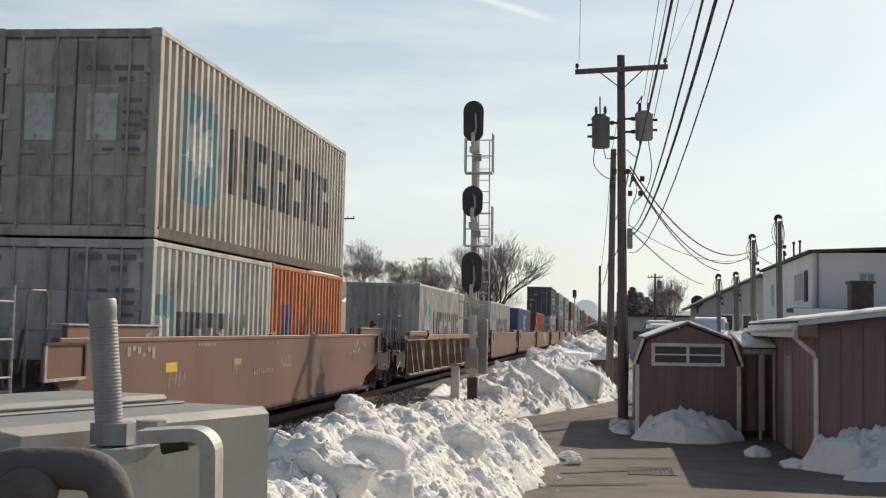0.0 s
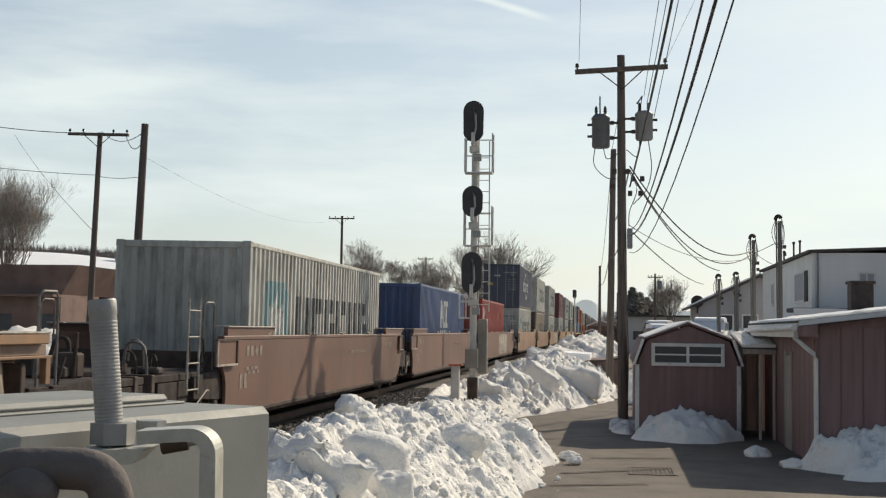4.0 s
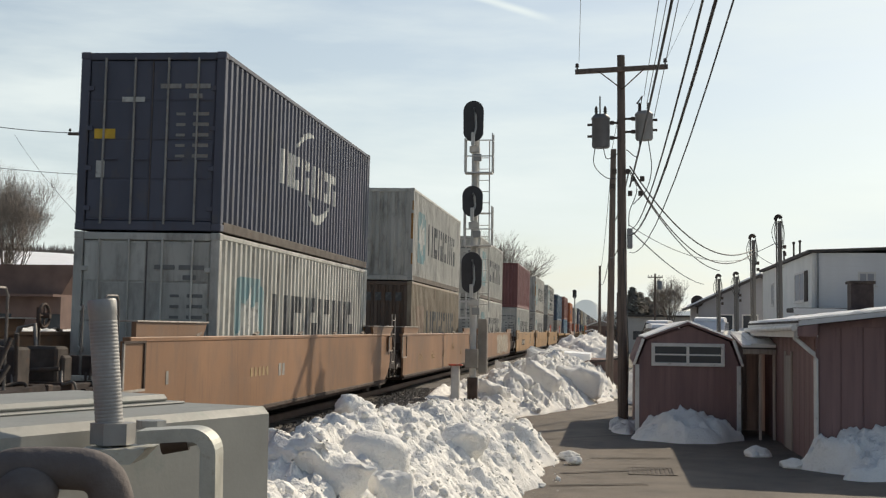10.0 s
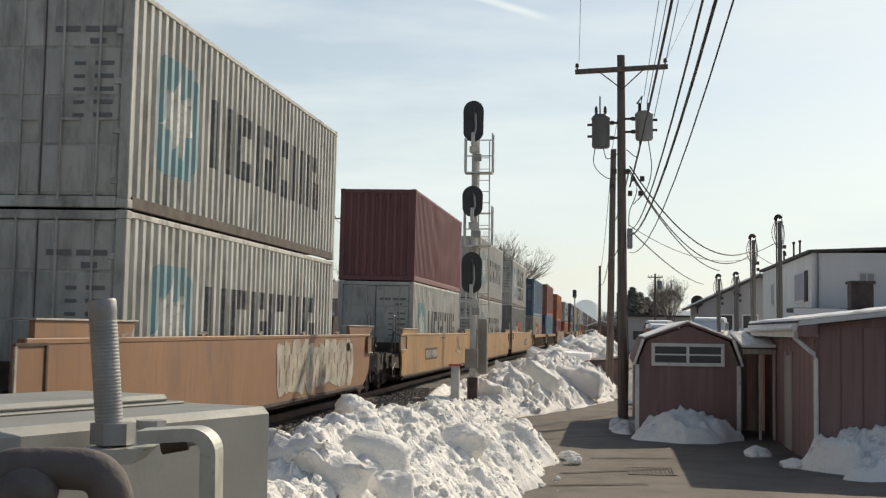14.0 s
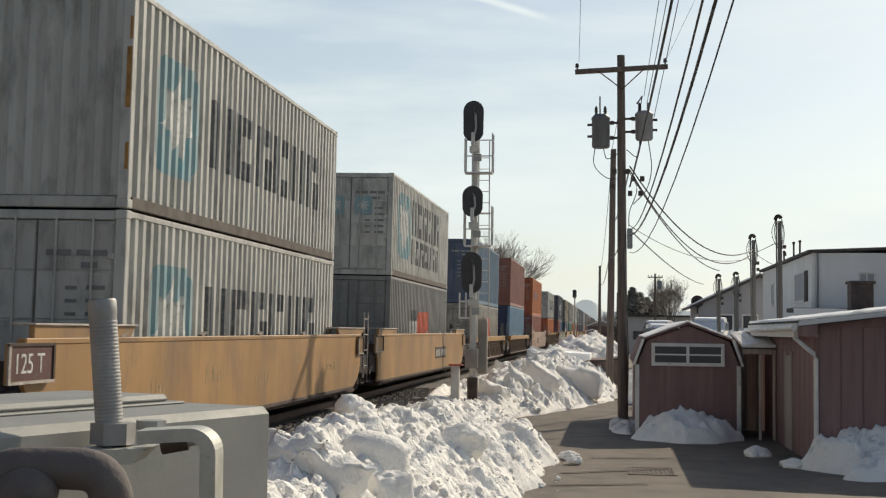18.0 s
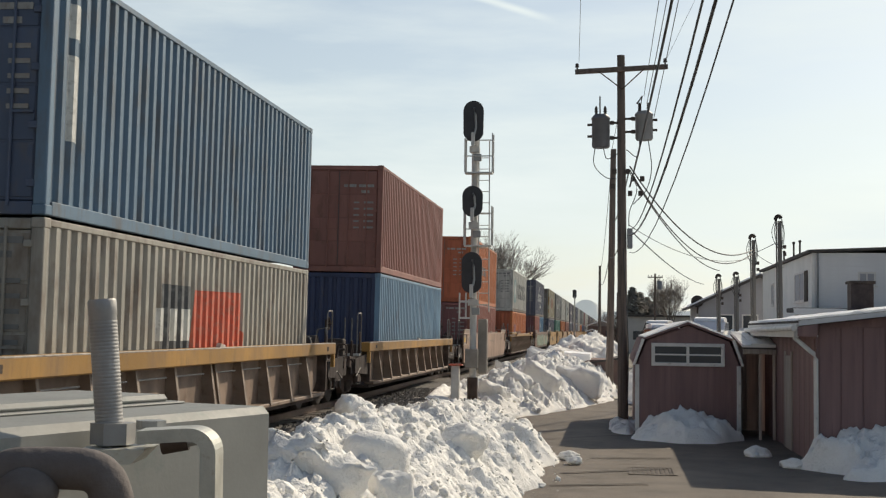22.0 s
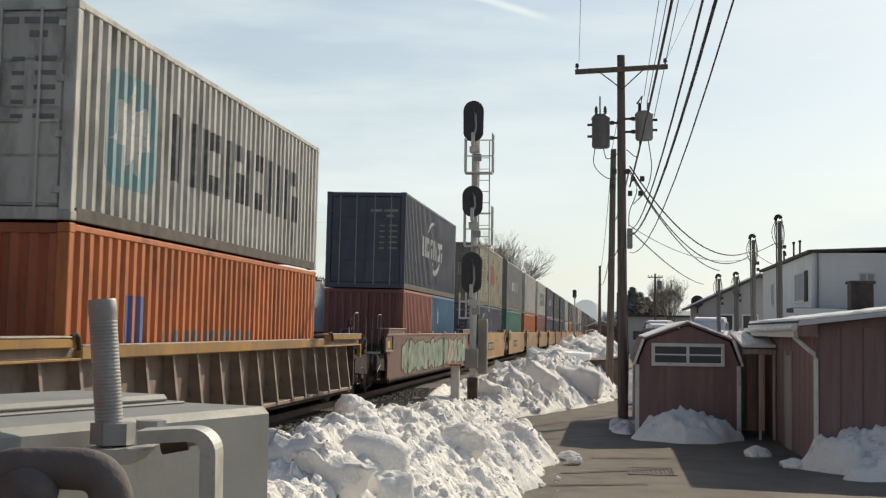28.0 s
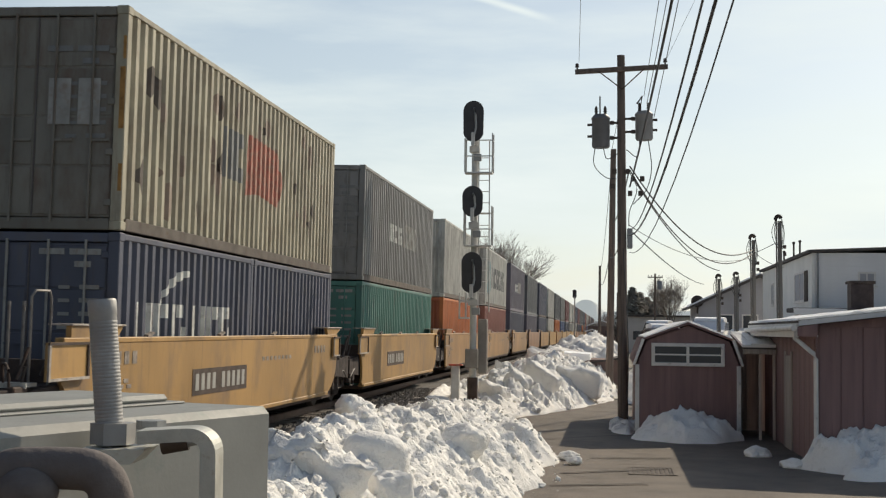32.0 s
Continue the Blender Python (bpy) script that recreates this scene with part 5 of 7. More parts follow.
def conifer(x, y, z, h, seed, label):
    rg = random.Random(seed)
    th = thing("conifer", label, "tree", "conifers", m=pose(x, y, z))
    part("trunk", Geo().tube([(0, 0, 0), (0, 0, h * 0.9)], h * 0.02, 6, 0.02), M_BARK, th)
    g = Geo()
    for _ in range(2400):
        t = rg.uniform(0.25, 1.0)
        rad = (1 - t * t) * h * 0.24 * rg.uniform(0.4, 1.1) + 0.05
        a = rg.uniform(0, 2 * math.pi)
        c = Vector((math.cos(a) * rad, math.sin(a) * rad, t * h))
        d1 = Vector((math.cos(a), math.sin(a), -0.3)) * rg.uniform(0.25, 0.6)
        d2 = Vector((-math.sin(a), math.cos(a), rg.uniform(-0.4, 0.4))) * 0.14
        g.add([c - d2, c + d2, c + d1], [(0, 1, 2)])
    part("crown", g, M_NEEDLE, th, "ragged dark needles")


for k, (x, y, h) in enumerate(((2.6, 168, 8.4), (3.6, 170, 7.8), (4.6, 172, 7.2), (6.2, 175, 6.8), (1.6, 167, 7.4), (5.4, 169, 6.6))):
    conifer(x, y, -0.8, h, 50 + k, "dark conifer in the distance")

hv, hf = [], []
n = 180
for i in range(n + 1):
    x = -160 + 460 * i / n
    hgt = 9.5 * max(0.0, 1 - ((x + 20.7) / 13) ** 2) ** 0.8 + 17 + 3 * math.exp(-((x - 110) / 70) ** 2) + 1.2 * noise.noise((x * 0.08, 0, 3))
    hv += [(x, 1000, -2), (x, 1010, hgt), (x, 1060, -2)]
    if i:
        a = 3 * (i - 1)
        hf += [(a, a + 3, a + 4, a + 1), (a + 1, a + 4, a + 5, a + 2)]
setting("distant_hill", Geo().add(hv, hf, True), M_HAZED_HILL, "wooded hill on the horizon, haze put in as a pale glow", "hill")
wood = Geo()
rg = random.Random(9)
for _ in range(4200):
    x = rg.uniform(-170, -40)
    y = 205 + rg.uniform(-3, 25)
    z = land(x, y)
    hgt = rg.uniform(1.0, 2.5)
    for _k in range(3):
        dx, dy = rg.uniform(-1.2, 1.2), rg.uniform(-1, 1)
        wood.add([(x - 0.12, y, z - 0.2), (x + 0.12, y, z - 0.2), (x + dx, y + dy, z + hgt * rg.uniform(0.6, 1))], [(0, 1, 2)])
ob = new("far_wood", wood.mesh("far_wood", M_BARK))
tagged(ob, "low leafless wood along the snowy hilltop", "wood", "", "stuff")

scrub = Geo()
for _ in range(2600):      # brown scrub and small trees at the end of the lane
    x, y = rg.uniform(-5.2, 14), rg.uniform(285, 330)
    hgt = rg.uniform(3.2, 8.4) * (0.85 + 0.5 * noise.noise((x * 0.4, 0, 8)))
    for _k in range(3):
        dx = rg.uniform(-1.0, 1.0)
        scrub.add([(x - 0.10, y, -0.9), (x + 0.10, y, -0.9), (x + dx, y, -0.9 + hgt * rg.uniform(0.6, 1))], [(0, 1, 2)])
ob = new("far_scrub", scrub.mesh("far_scrub", M_TWIG))
tagged(ob, "brown leafless scrub at the far end of the lane", "scrub", "", "stuff")
for x, y, w, d, hh, m in ((-2.2, 262, 5.5, 8, 3.6, M_BROWNW), (3.6, 240, 5.0, 9, 3.9, M_DIMWALL), (-3.6, 225, 1.8, 3, 2.4, M_DIMWALL)):
    fb = thing("far_building", "small far building with a low snowy gable roof", "building", "far buildings", m=pose(x, y, -0.85))
    part("wall", Geo().box(-w / 2, w / 2, 0, d, 0, hh), m, fb)
    part("roof", Geo().slab([(-w / 2 - 0.3, hh), (0, hh + w * 0.2), (w / 2 + 0.3, hh), (w / 2 + 0.3, hh + 0.2), (0, hh + w * 0.2 + 0.2), (-w / 2 - 0.3, hh + 0.2)], "y", -0.3, d + 0.3), M_SNOWFLAT, fb, "snow-covered roof")
    for k in (-1, 1):
        part("window", Geo().box(k * w * 0.25 - w * 0.1, k * w * 0.25 + w * 0.1, -0.04, -0.004, hh * 0.35, hh * 0.75), M_GLASS, fb)

# ---- crossing gear close to the camera ----
# Local axes: x to the right of the view, y along it, z up.
gear = thing("crossing_gear_box", "weathered grey steel equipment box with a threaded rod", "equipment box", m=Matrix.Rotation(math.atan2(13.307, 98.910), 4, "Z"))
BX = Matrix.Rotation(math.radians(-26.7), 4, "Z")       # the box lies a little askew to the view
for nm, dims, lab in (("body", (-0.930, -0.709, 0.28, 1.043, 1.30, 1.672, 0.007), ""), ("lid", (-0.935, -0.81, 0.28, 1.010, 1.6725, 1.6815, 0.0045), "flat grey lid plate"), ("lid_step", (-0.938, -0.80, 0.28, 1.022, 1.6722, 1.6745, 0.001), "")):
    part(nm, Geo().box(*dims), M_BOXPAINT, gear, lab).matrix_basis = BX
part("plate", Geo().slab([(-0.282, 1.6425), (-0.236, 1.6435), (-0.2245, 1.655), (-0.276, 1.6545)], "y", 0.972, 1.02), M_STRAP, gear, "pale steel plate under the nut")
rod = Geo()
pr = [(0.0102, 1.655)]
zz = 1.656
while zz < 1.753:
    pr += [(0.0109, zz + 0.0010), (0.01065, zz + 0.0016), (0.01065, zz + 0.0018), (0.0109, zz + 0.0026)]
    zz += 0.0028
pr += [(0.0106, 1.7565), (0.0112, 1.758), (0.0112, 1.7685), (0.0104, 1.7700)]
rod.lathe(pr, 0, 0, 24)
o = part("threaded_rod", rod, M_BOLT, gear, "grey threaded steel rod")
o.matrix_basis = Matrix.Translation((-0.259, 1.0, 1.66)) @ Euler((0, radians(-5.2), 0)).to_matrix().to_4x4() @ Matrix.Translation((0, 0, -1.66))
hexa = [(0.0175 * math.cos(math.pi / 3 * k + 0.35), 0.0175 * math.sin(math.pi / 3 * k + 0.35)) for k in range(6)]
o = part("nut", Geo().slab(hexa, "z", 0, 0.0165), M_BOLT, gear, "hexagonal steel nut")
o.location = (-0.2570, 1.0, 1.6565)
hexb = [(0.012 * math.cos(math.pi / 3 * k + 0.1), 0.012 * math.sin(math.pi / 3 * k + 0.1)) for k in range(6)]
o = part("bolt_head", Geo().slab(hexb, "z", 0, 0.007), M_GALV, gear)
o.location = (-0.234, 1.03, 1.666)
strap = Geo()
path = [(-0.2305, 1.6695), (-0.194, 1.672)]
for k in range(9):
    t = math.radians(90 - 11.25 * k)
    path.append((-0.190 + 0.020 * math.cos(t), 1.652 + 0.020 * math.sin(t)))
path += [(-0.1695, 1.60), (-0.1685, 1.45)]
inner = []
for i, (x, z) in enumerate(path):
    a, b = path[max(0, i - 1)], path[min(len(path) - 1, i + 1)]
    d = Vector((b[0] - a[0], b[1] - a[1])).normalized()
    th_k = 0.010 if i < 6 else 0.0105 + 0.0015 * min(1, (i - 6) / 4)
    inner.append((x + d.y * th_k, z - d.x * th_k))
strap.slab(path + inner[::-1], "y", 0.965, 1.0)
part("strap", strap, M_STRAP, gear, "bent worn zinc strap")
part("bolt", Geo().tube([(-0.225, 1.03, 1.652), (-0.204, 1.03, 1.656)], 0.0065, 12), M_GRIMY, gear, "dark bolt behind the strap")
part("bolt_tip", Geo().tube([(-0.204, 1.03, 1.656), (-0.196, 1.03, 1.6575)], 0.004, 10), M_GALV, gear)
o = part("rubber_knob", Geo().lathe([(0.005, -0.05), (0.020, -0.045), (0.026, -0.02), (0.028, 0.0), (0.026, 0.02), (0.02, 0.03), (0.004, 0.034)], n=20), M_RUBBER, gear, "black rubber knob")
o.location, o.rotation_euler = (-0.2005, 0.62, 1.668), (radians(80), 0, radians(20))
o.scale = (0.55, 0.45, 0.6)
bend = [(-0.2117, 0.62, 1.671), (-0.2094, 0.62, 1.679), (-0.2039, 0.62, 1.6838), (-0.1923, 0.62, 1.6849), (-0.1756, 0.62, 1.6849),
        (-0.1646, 0.62, 1.6838), (-0.1582, 0.62, 1.6794), (-0.1557, 0.622, 1.6727), (-0.1546, 0.63, 1.664), (-0.1540, 0.66, 1.650), (-0.1530, 0.75, 1.62)]
part("hose", Geo().cable([(q[0] - 0.0045, q[1], q[2] - 0.0050) for q in bend], 0.0103, 16), M_RUBBER, gear, "bent black rubber hose")
part("post", Geo().tube([(-0.46, 0.95, -0.78), (-0.46, 0.95, 1.302)], 0.06, 16), M_GALV, gear, "galvanised support post")
part("post_foot", Geo().box(-0.58, -0.34, 0.83, 1.07, -0.78, -0.74), M_GALV, gear)

# ---- containers ----
CWID = 2.438
HALF = CWID / 2
PERIOD = 0.278
ROLLING = []          # every moving thing with its place along the track and its height


def rib_profile(length):
    """Points (y, inset) of the pressed side sheet."""
    pts, y = [(0.10, 0.0)], 0.16
    n = int((length - 0.32) / PERIOD)
    p = (length - 0.32) / n
    for k in range(n):
        a = y + k * p
        pts += [(a, 0.0), (a + p * 0.14, 0.050), (a + p * 0.50, 0.050), (a + p * 0.64, 0.0)]
    pts.append((length - 0.10, 0.0))
    return pts


def inset_at(pts, y):
    return interp(y, [q[0] for q in pts], [q[1] for q in pts])


def sheet_on_ribs(length, y0, y1, z0, z1, proud, slant=0.0):
    """A strip that follows the ribs of the side from y0 to y1."""
    pts = rib_profile(length)
    ys = sorted({y0, y1, *[q[0] for q in pts if y0 < q[0] < y1]})
    v, f = [], []
    for y in ys:
        x = HALF - 0.012 - inset_at(pts, y) + proud
        v += [(x, y, z0), (x, y + slant, z1)]
    f = [(2 * i, 2 * i + 2, 2 * i + 3, 2 * i + 1) for i in range(len(ys) - 1)]
    return Geo().add(v, f)


def outline_on_ribs(length, poly, proud, step=0.06):
    """A flat painted shape with the outline poly (y, z), laid over the ribs of the side; each column runs from its lowest to its highest edge."""
    pts = rib_profile(length)
    y0, y1 = min(q[0] for q in poly), max(q[0] for q in poly)
    n = max(2, int((y1 - y0) / step))
    ys = sorted({y0 + (y1 - y0) * i / n for i in range(n + 1)} | {q[0] for q in pts if y0 < q[0] < y1})

    def span(y):
        zs = []
        for (ya, za), (yb, zb) in zip(poly, poly[1:] + poly[:1]):
            if ya != yb and min(ya, yb) <= y <= max(ya, yb):
                zs.append(za + (zb - za) * (y - ya) / (yb - ya))
            elif ya == yb and abs(y - ya) < 1e-6:
                zs += [za, zb]
        return (min(zs), max(zs)) if zs else (poly[0][1], poly[0][1])
    v = []
    for y in ys:
        x = HALF - 0.012 - inset_at(pts, y) + proud
        lo, hi = span(y)
        v += [(x, y, lo), (x, y, hi)]
    return Geo().add(v, [(2 * i, 2 * i + 2, 2 * i + 3, 2 * i + 1) for i in range(len(ys) - 1)])


def end_ribs(h):
    """The pressed end wall that faces -y, upright ribs."""
    n = 9
    w = CWID - 0.30
    v, f = [], []
    xs = []
    for k in range(n):
        a = -w / 2 + w * k / n
        p = w / n
        xs += [(a, 0.0), (a + p * 0.12, 0.045), (a + p * 0.45, 0.045), (a + p * 0.57, 0.0)]
    xs.append((w / 2, 0.0))
    for x, d in xs:
        v += [(x, 0.02 + d, 0.16), (x, 0.02 + d, h - 0.1)]
    f = [(2 * i, 2 * i + 2, 2 * i + 3, 2 * i + 1) for i in range(len(xs) - 1)]
    return Geo().add(v, f)


DARK_RAILED = ("rustbeige", "grey", "tangrey", "lightgrey", "beige", "rusty", "navy", "midgrey")     # boxes with dark brown bottom rails


END_SHADED = {"sky": "sky_end", "steel": "steel_end", "brick": "maroon", "orange": "burnt", "rusty": "grimy", "rustbeige": "rustbeige_end"}      # darker paint for end walls: shade put into their colour, some grime


def container(colour, feet, tall, end, marks, label, s, z, far=False):
    """A box of 20 or 40 ft with its near end at s along the track and its floor at z."""
    L, H = (12.192 if feet == 40 else 6.058), (2.896 if tall else 2.591)
    th = thing("shipping_container", label, "container", "shipping containers")
    m = P[colour]
    low = M_DULLBROWN if colour in DARK_RAILED else m
    face = P[END_SHADED[colour]] if colour in END_SHADED else m
    kk = (colour, feet, tall)
    part("side_panel", lambda: sheet_on_ribs(L, 0.1, L - 0.1, 0.15, H - 0.08, 0), m, th, key=("side", *kk))
    o = part("side_panel", lambda: sheet_on_ribs(L, 0.1, L - 0.1, 0.15, H - 0.08, 0), m, th, key=("side", *kk))
    o.matrix_basis = Matrix.Translation((0, L, 0)) @ Matrix.Rotation(math.pi, 4, "Z")
    for sx in (-1, 1):
        x0, x1 = sorted((sx * HALF, sx * (HALF - 0.07)))
        part("bottom_rail", lambda: Geo().box(-0.035, 0.035, 0.17, L - 0.17, 0.0, 0.16, 0.008), low, th, key=("brail", *kk)).location = ((x0 + x1) / 2, 0, 0)
        part("top_rail", lambda: Geo().box(-0.035, 0.035, 0.17, L - 0.17, H - 0.09, H - 0.012, 0.008), m, th, key=("trail", *kk)).location = ((x0 + x1) / 2, 0, 0)
        for ey in (0, 1):
            part("corner_post", lambda: Geo().box(-0.075, 0.075, -0.06, 0.06, 0.11, H - 0.11, 0.012), m, th, key=("post", *kk)).location = (sx * (HALF - 0.078), 0.063 if ey == 0 else L - 0.063, 0)
            for zz in (() if far else (0.059, H - 0.059)):
                part("corner_casting", lambda: Geo().box(-0.081, 0.081, -0.089, 0.089, -0.059, 0.059, 0.012), m, th, key=("cast", colour)).location = (sx * (HALF - 0.079), 0.087 if ey == 0 else L - 0.087, zz)
    part("roof_panel", lambda: Geo().box(-HALF + 0.05, HALF - 0.05, 0.06, L - 0.06, H - 0.045, H - 0.02), m, th, key=("roof", *kk))
    if far:
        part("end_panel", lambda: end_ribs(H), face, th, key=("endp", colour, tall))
        ROLLING.append((th, s, z))
        return th
    part("floor_pan", lambda: Geo().box(-HALF + 0.08, HALF - 0.08, 0.1, L - 0.1, 0.10, 0.14), M_DARK, th, key=("floor", feet))
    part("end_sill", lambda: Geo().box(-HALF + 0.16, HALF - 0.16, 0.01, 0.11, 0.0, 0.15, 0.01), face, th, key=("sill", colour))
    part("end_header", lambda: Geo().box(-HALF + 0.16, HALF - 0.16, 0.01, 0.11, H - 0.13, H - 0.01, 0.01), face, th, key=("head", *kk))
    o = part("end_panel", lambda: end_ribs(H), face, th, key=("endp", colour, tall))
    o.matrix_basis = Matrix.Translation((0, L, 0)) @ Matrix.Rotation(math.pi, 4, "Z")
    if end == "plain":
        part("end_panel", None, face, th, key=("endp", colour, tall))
    else:
        for sx in (-1, 1):
            def leaf():
                return Geo().box(-0.525, 0.525, 0.035, 0.085, 0.16, H - 0.14, 0.01)
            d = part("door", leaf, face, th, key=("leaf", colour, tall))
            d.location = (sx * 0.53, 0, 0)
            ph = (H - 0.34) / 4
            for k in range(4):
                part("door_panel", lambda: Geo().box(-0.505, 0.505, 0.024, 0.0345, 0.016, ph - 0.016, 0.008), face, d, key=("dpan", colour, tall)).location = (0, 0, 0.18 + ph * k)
            for rx in (-0.26, 0.24):
                part("lock_rod", lambda: Geo().tube([(0, 0, 0.10), (0, 0, H - 0.1)], 0.019, 8), face if colour not in ("navy", "blue") else M_GRAFF, d, key=("rod", colour, tall)).location = (rx, 0.0, 0)
                part("handle", lambda: Geo().box(-0.015, 0.26, -0.012, 0.006, -0.015, 0.015), face, d, key=("hnd", colour)).location = (rx, 0.0, 1.15)
            for hz in (0.35, 1.0, 1.65, 2.3):
                part("hinge", lambda: Geo().box(-0.05, 0.05, -0.005, 0.03, -0.04, 0.04, 0.006), face, d, key=("hinge", colour)).location = (sx * 0.50, 0.0, hz)
        part("gasket", lambda: Geo().box(-0.008, 0.008, 0.03, 0.05, 0.16, H - 0.14), M_RUBBER, th, key=("gask", tall))
        # number and weight lines on the doors, unreadable
        pale = M_FAINT if colour in ("grey", "tangrey", "lightgrey", "beige", "midgrey", "rusty", "rustbeige") else M_GRAFF
        for bx, bw, bz in ((0.14, 0.34, 2.30), (0.55, 0.42, 2.30), (0.62, 0.22, 2.14)):
            part("number_bar", lambda: Geo().box(0, 1, 0.012, 0.02, 0, 0.075), pale, th, key=("nbar", pale.name)).matrix_basis = Matrix.Translation((bx, 0, bz)) @ Matrix.Diagonal((bw, 1, 1, 1))
        for r in range(5):
            part("weight_bar", lambda: Geo().box(0, 0.15, 0.012, 0.02, 0, 0.045), pale, th, key=("wbar", pale.name)).location = (0.42, 0, 1.86 - 0.17 * r)
            part("weight_bar", lambda: Geo().box(0, 0.26, 0.012, 0.02, 0, 0.055), pale, th, key=("wbar2", pale.name)).location = (0.70, 0, 1.86 - 0.17 * r)
    place_marks(th, marks, L, H)
    ROLLING.append((th, s, z))
    return th


def place_marks(th, marks, L, H):
    if not marks:
        return
    def side(y0, y1, z0, z1, material, slant=0.0, name="marking", proud=0.004):
        part(name, lambda: sheet_on_ribs(L, y0, y1, z0, z1, proud, slant), material, th, key=("mk", L, round(y0, 2), round(y1, 2), round(z0, 2), round(z1, 2), slant, proud, material.name))
    def shape(name, poly, material, proud=0.004):
        part(name, lambda: outline_on_ribs(L, poly, proud), material, th, key=("ol", name, L, round(poly[0][0], 2), round(poly[1][0], 2), round(poly[0][1], 2), material.name))

    def word(y, n, z0, z1, w, gap, material=M_BLACK):
        """A word mark as a row of plain broken blocks, no letters."""
        h, b = z1 - z0, w * 0.30
        for k in range(n):
            form = (0, 1, 2, 1, 0, 2)[k % 6]
            side(y, y + b, z0, z1, material)
            if form == 0:       # second bar of full height
                side(y + w - b * 1.1, y + w, z0, z1, material)
            elif form == 1:     # two loose squares
                side(y + b * 1.5, y + w * 0.9, z1 - h * 0.30, z1, material)
                side(y + b * 1.5, y + w * 0.9, z0, z0 + h * 0.30, material)
            else:               # short bar and a square
                side(y + w - b * 1.2, y + w, z0, z0 + h * 0.52, material)
                side(y + b * 1.5, y + w * 0.95, z1 - h * 0.28, z1, material)
            y += w + gap

    def emblem(y0, y1, z0, z1):
        """A light blue square with clipped corners and a pale seven-pointed star."""
        c = (y1 - y0) * 0.14
        shape("emblem", [(y0, z0 + c), (y0 + c, z0), (y1 - c, z0), (y1, z0 + c), (y1, z1 - c), (y1 - c, z1), (y0 + c, z1), (y0, z1 - c)], M_CYAN)
        ym, zm, r = (y0 + y1) / 2, (z0 + z1) / 2, (y1 - y0) * 0.40
        star = []
        for k in range(14):
            a, q = math.pi * k / 7, r if k % 2 == 0 else r * 0.48
            star.append((ym + math.sin(a) * q, zm + math.cos(a) * q))
        shape("emblem_star", star, M_WHITE, 0.008)

    def crescent(y0, y1, z0, z1, up, thick):
        """A tapering arc from y0 to y1."""
        outer, inner = [], []
        for k in range(13):
            t = k / 12
            q = 1 - (1 - t) ** 2.2 if up else 1 - t ** 0.5 * (1 - t) * 2.2
            y, z = y0 + (y1 - y0) * t, z0 + (z1 - z0) * q
            w = thick * (0.25 + 0.75 * math.sin(math.pi * (0.12 + 0.80 * t)))
            outer.append((y, z + w / 2))
            inner.append((y, z - w / 2))
        shape("arc", outer + inner[::-1], M_WHITE)
    if "star" in marks:       # square emblem and a word as dark blocks
        if "second" in marks:
            emblem(0.95, 3.35, H * 0.20, H * 0.86)
            word(3.70, 6, H * 0.48, H * 0.86, 0.86, 0.16)
            word(3.55, 7, H * 0.17, H * 0.44, 0.72, 0.17)
        else:
            if "pale" not in marks:
                emblem(0.95, 2.70, H * 0.21, H * 0.78)
            word(3.40, 6, H * 0.33, H * 0.70, 1.02, 0.20)
    if "star20" in marks:
        emblem(0.10, 1.00, 0.85, 1.85)
        word(1.15, 6, 0.80, 1.62, 0.48, 0.12)
    if "bluelow20" in marks:
        side(0.66, 0.92, 0.80, 1.85, M_BLUEM, name="emblem")
        side(1.00, 1.37, 0.80, 1.85, M_BLUEM, name="emblem")
        word(1.84, 5, 0.90, 1.58, 0.46, 0.14, M_FAINT)
    if "swoosh" in marks:     # pale word with an arc above and below
        for k in range(2):
            word(3.65 + 2.48 * k, 3, 1.20, 1.86, 0.66, 0.10, M_WHITE)
        crescent(4.75, 6.15, 2.02, 2.44, True, 0.13)
        crescent(5.95, 7.70, 0.68, 1.08, False, 0.20)
    if "low_swoosh" in marks:  # low pale word on a 20 ft box
        for k in range(2):
            word(0.68 + 2.25 * k, 3, 1.05, 1.72, 0.58, 0.11, M_WHITE)
        crescent(1.55, 2.85, 1.72, 2.18, True, 0.14)
    if "block" in marks:      # three tall pale blocks over a line of small ones
        for k, y in enumerate((5.05, 5.80, 6.48)):
            side(y, y + 0.22, 1.46, 2.46, M_WHITE)
            if k == 0:
                side(y + 0.24, y + 0.40, 1.80, 2.30, M_WHITE)
                side(y + 0.42, y + 0.62, 1.46, 2.46, M_WHITE)
            else:
                side(y + 0.22, y + 0.54, 2.26, 2.46, M_WHITE)
                side(y + 0.22, y + 0.54, 1.46, 1.66, M_WHITE)
        for k in range(9):
            side(5.05 + 0.19 * k, 5.18 + 0.19 * k, 1.20, 1.38, M_WHITE)
    if "small" in marks:
        for a, b in ((0.50, 0.74), (0.80, 0.88), (0.96, 1.10), (1.20, 1.44)):
            side(a, b, 1.95, 2.50, M_WHITE)
        side(0.74, 0.80, 2.36, 2.50, M_WHITE)
        side(1.10, 1.20, 2.15, 2.30, M_WHITE)
    if "small20" in marks:
        side(1.28, 1.42, 1.60, 2.25, M_WHITE)
        side(1.48, 1.62, 1.60, 2.05, M_WHITE)
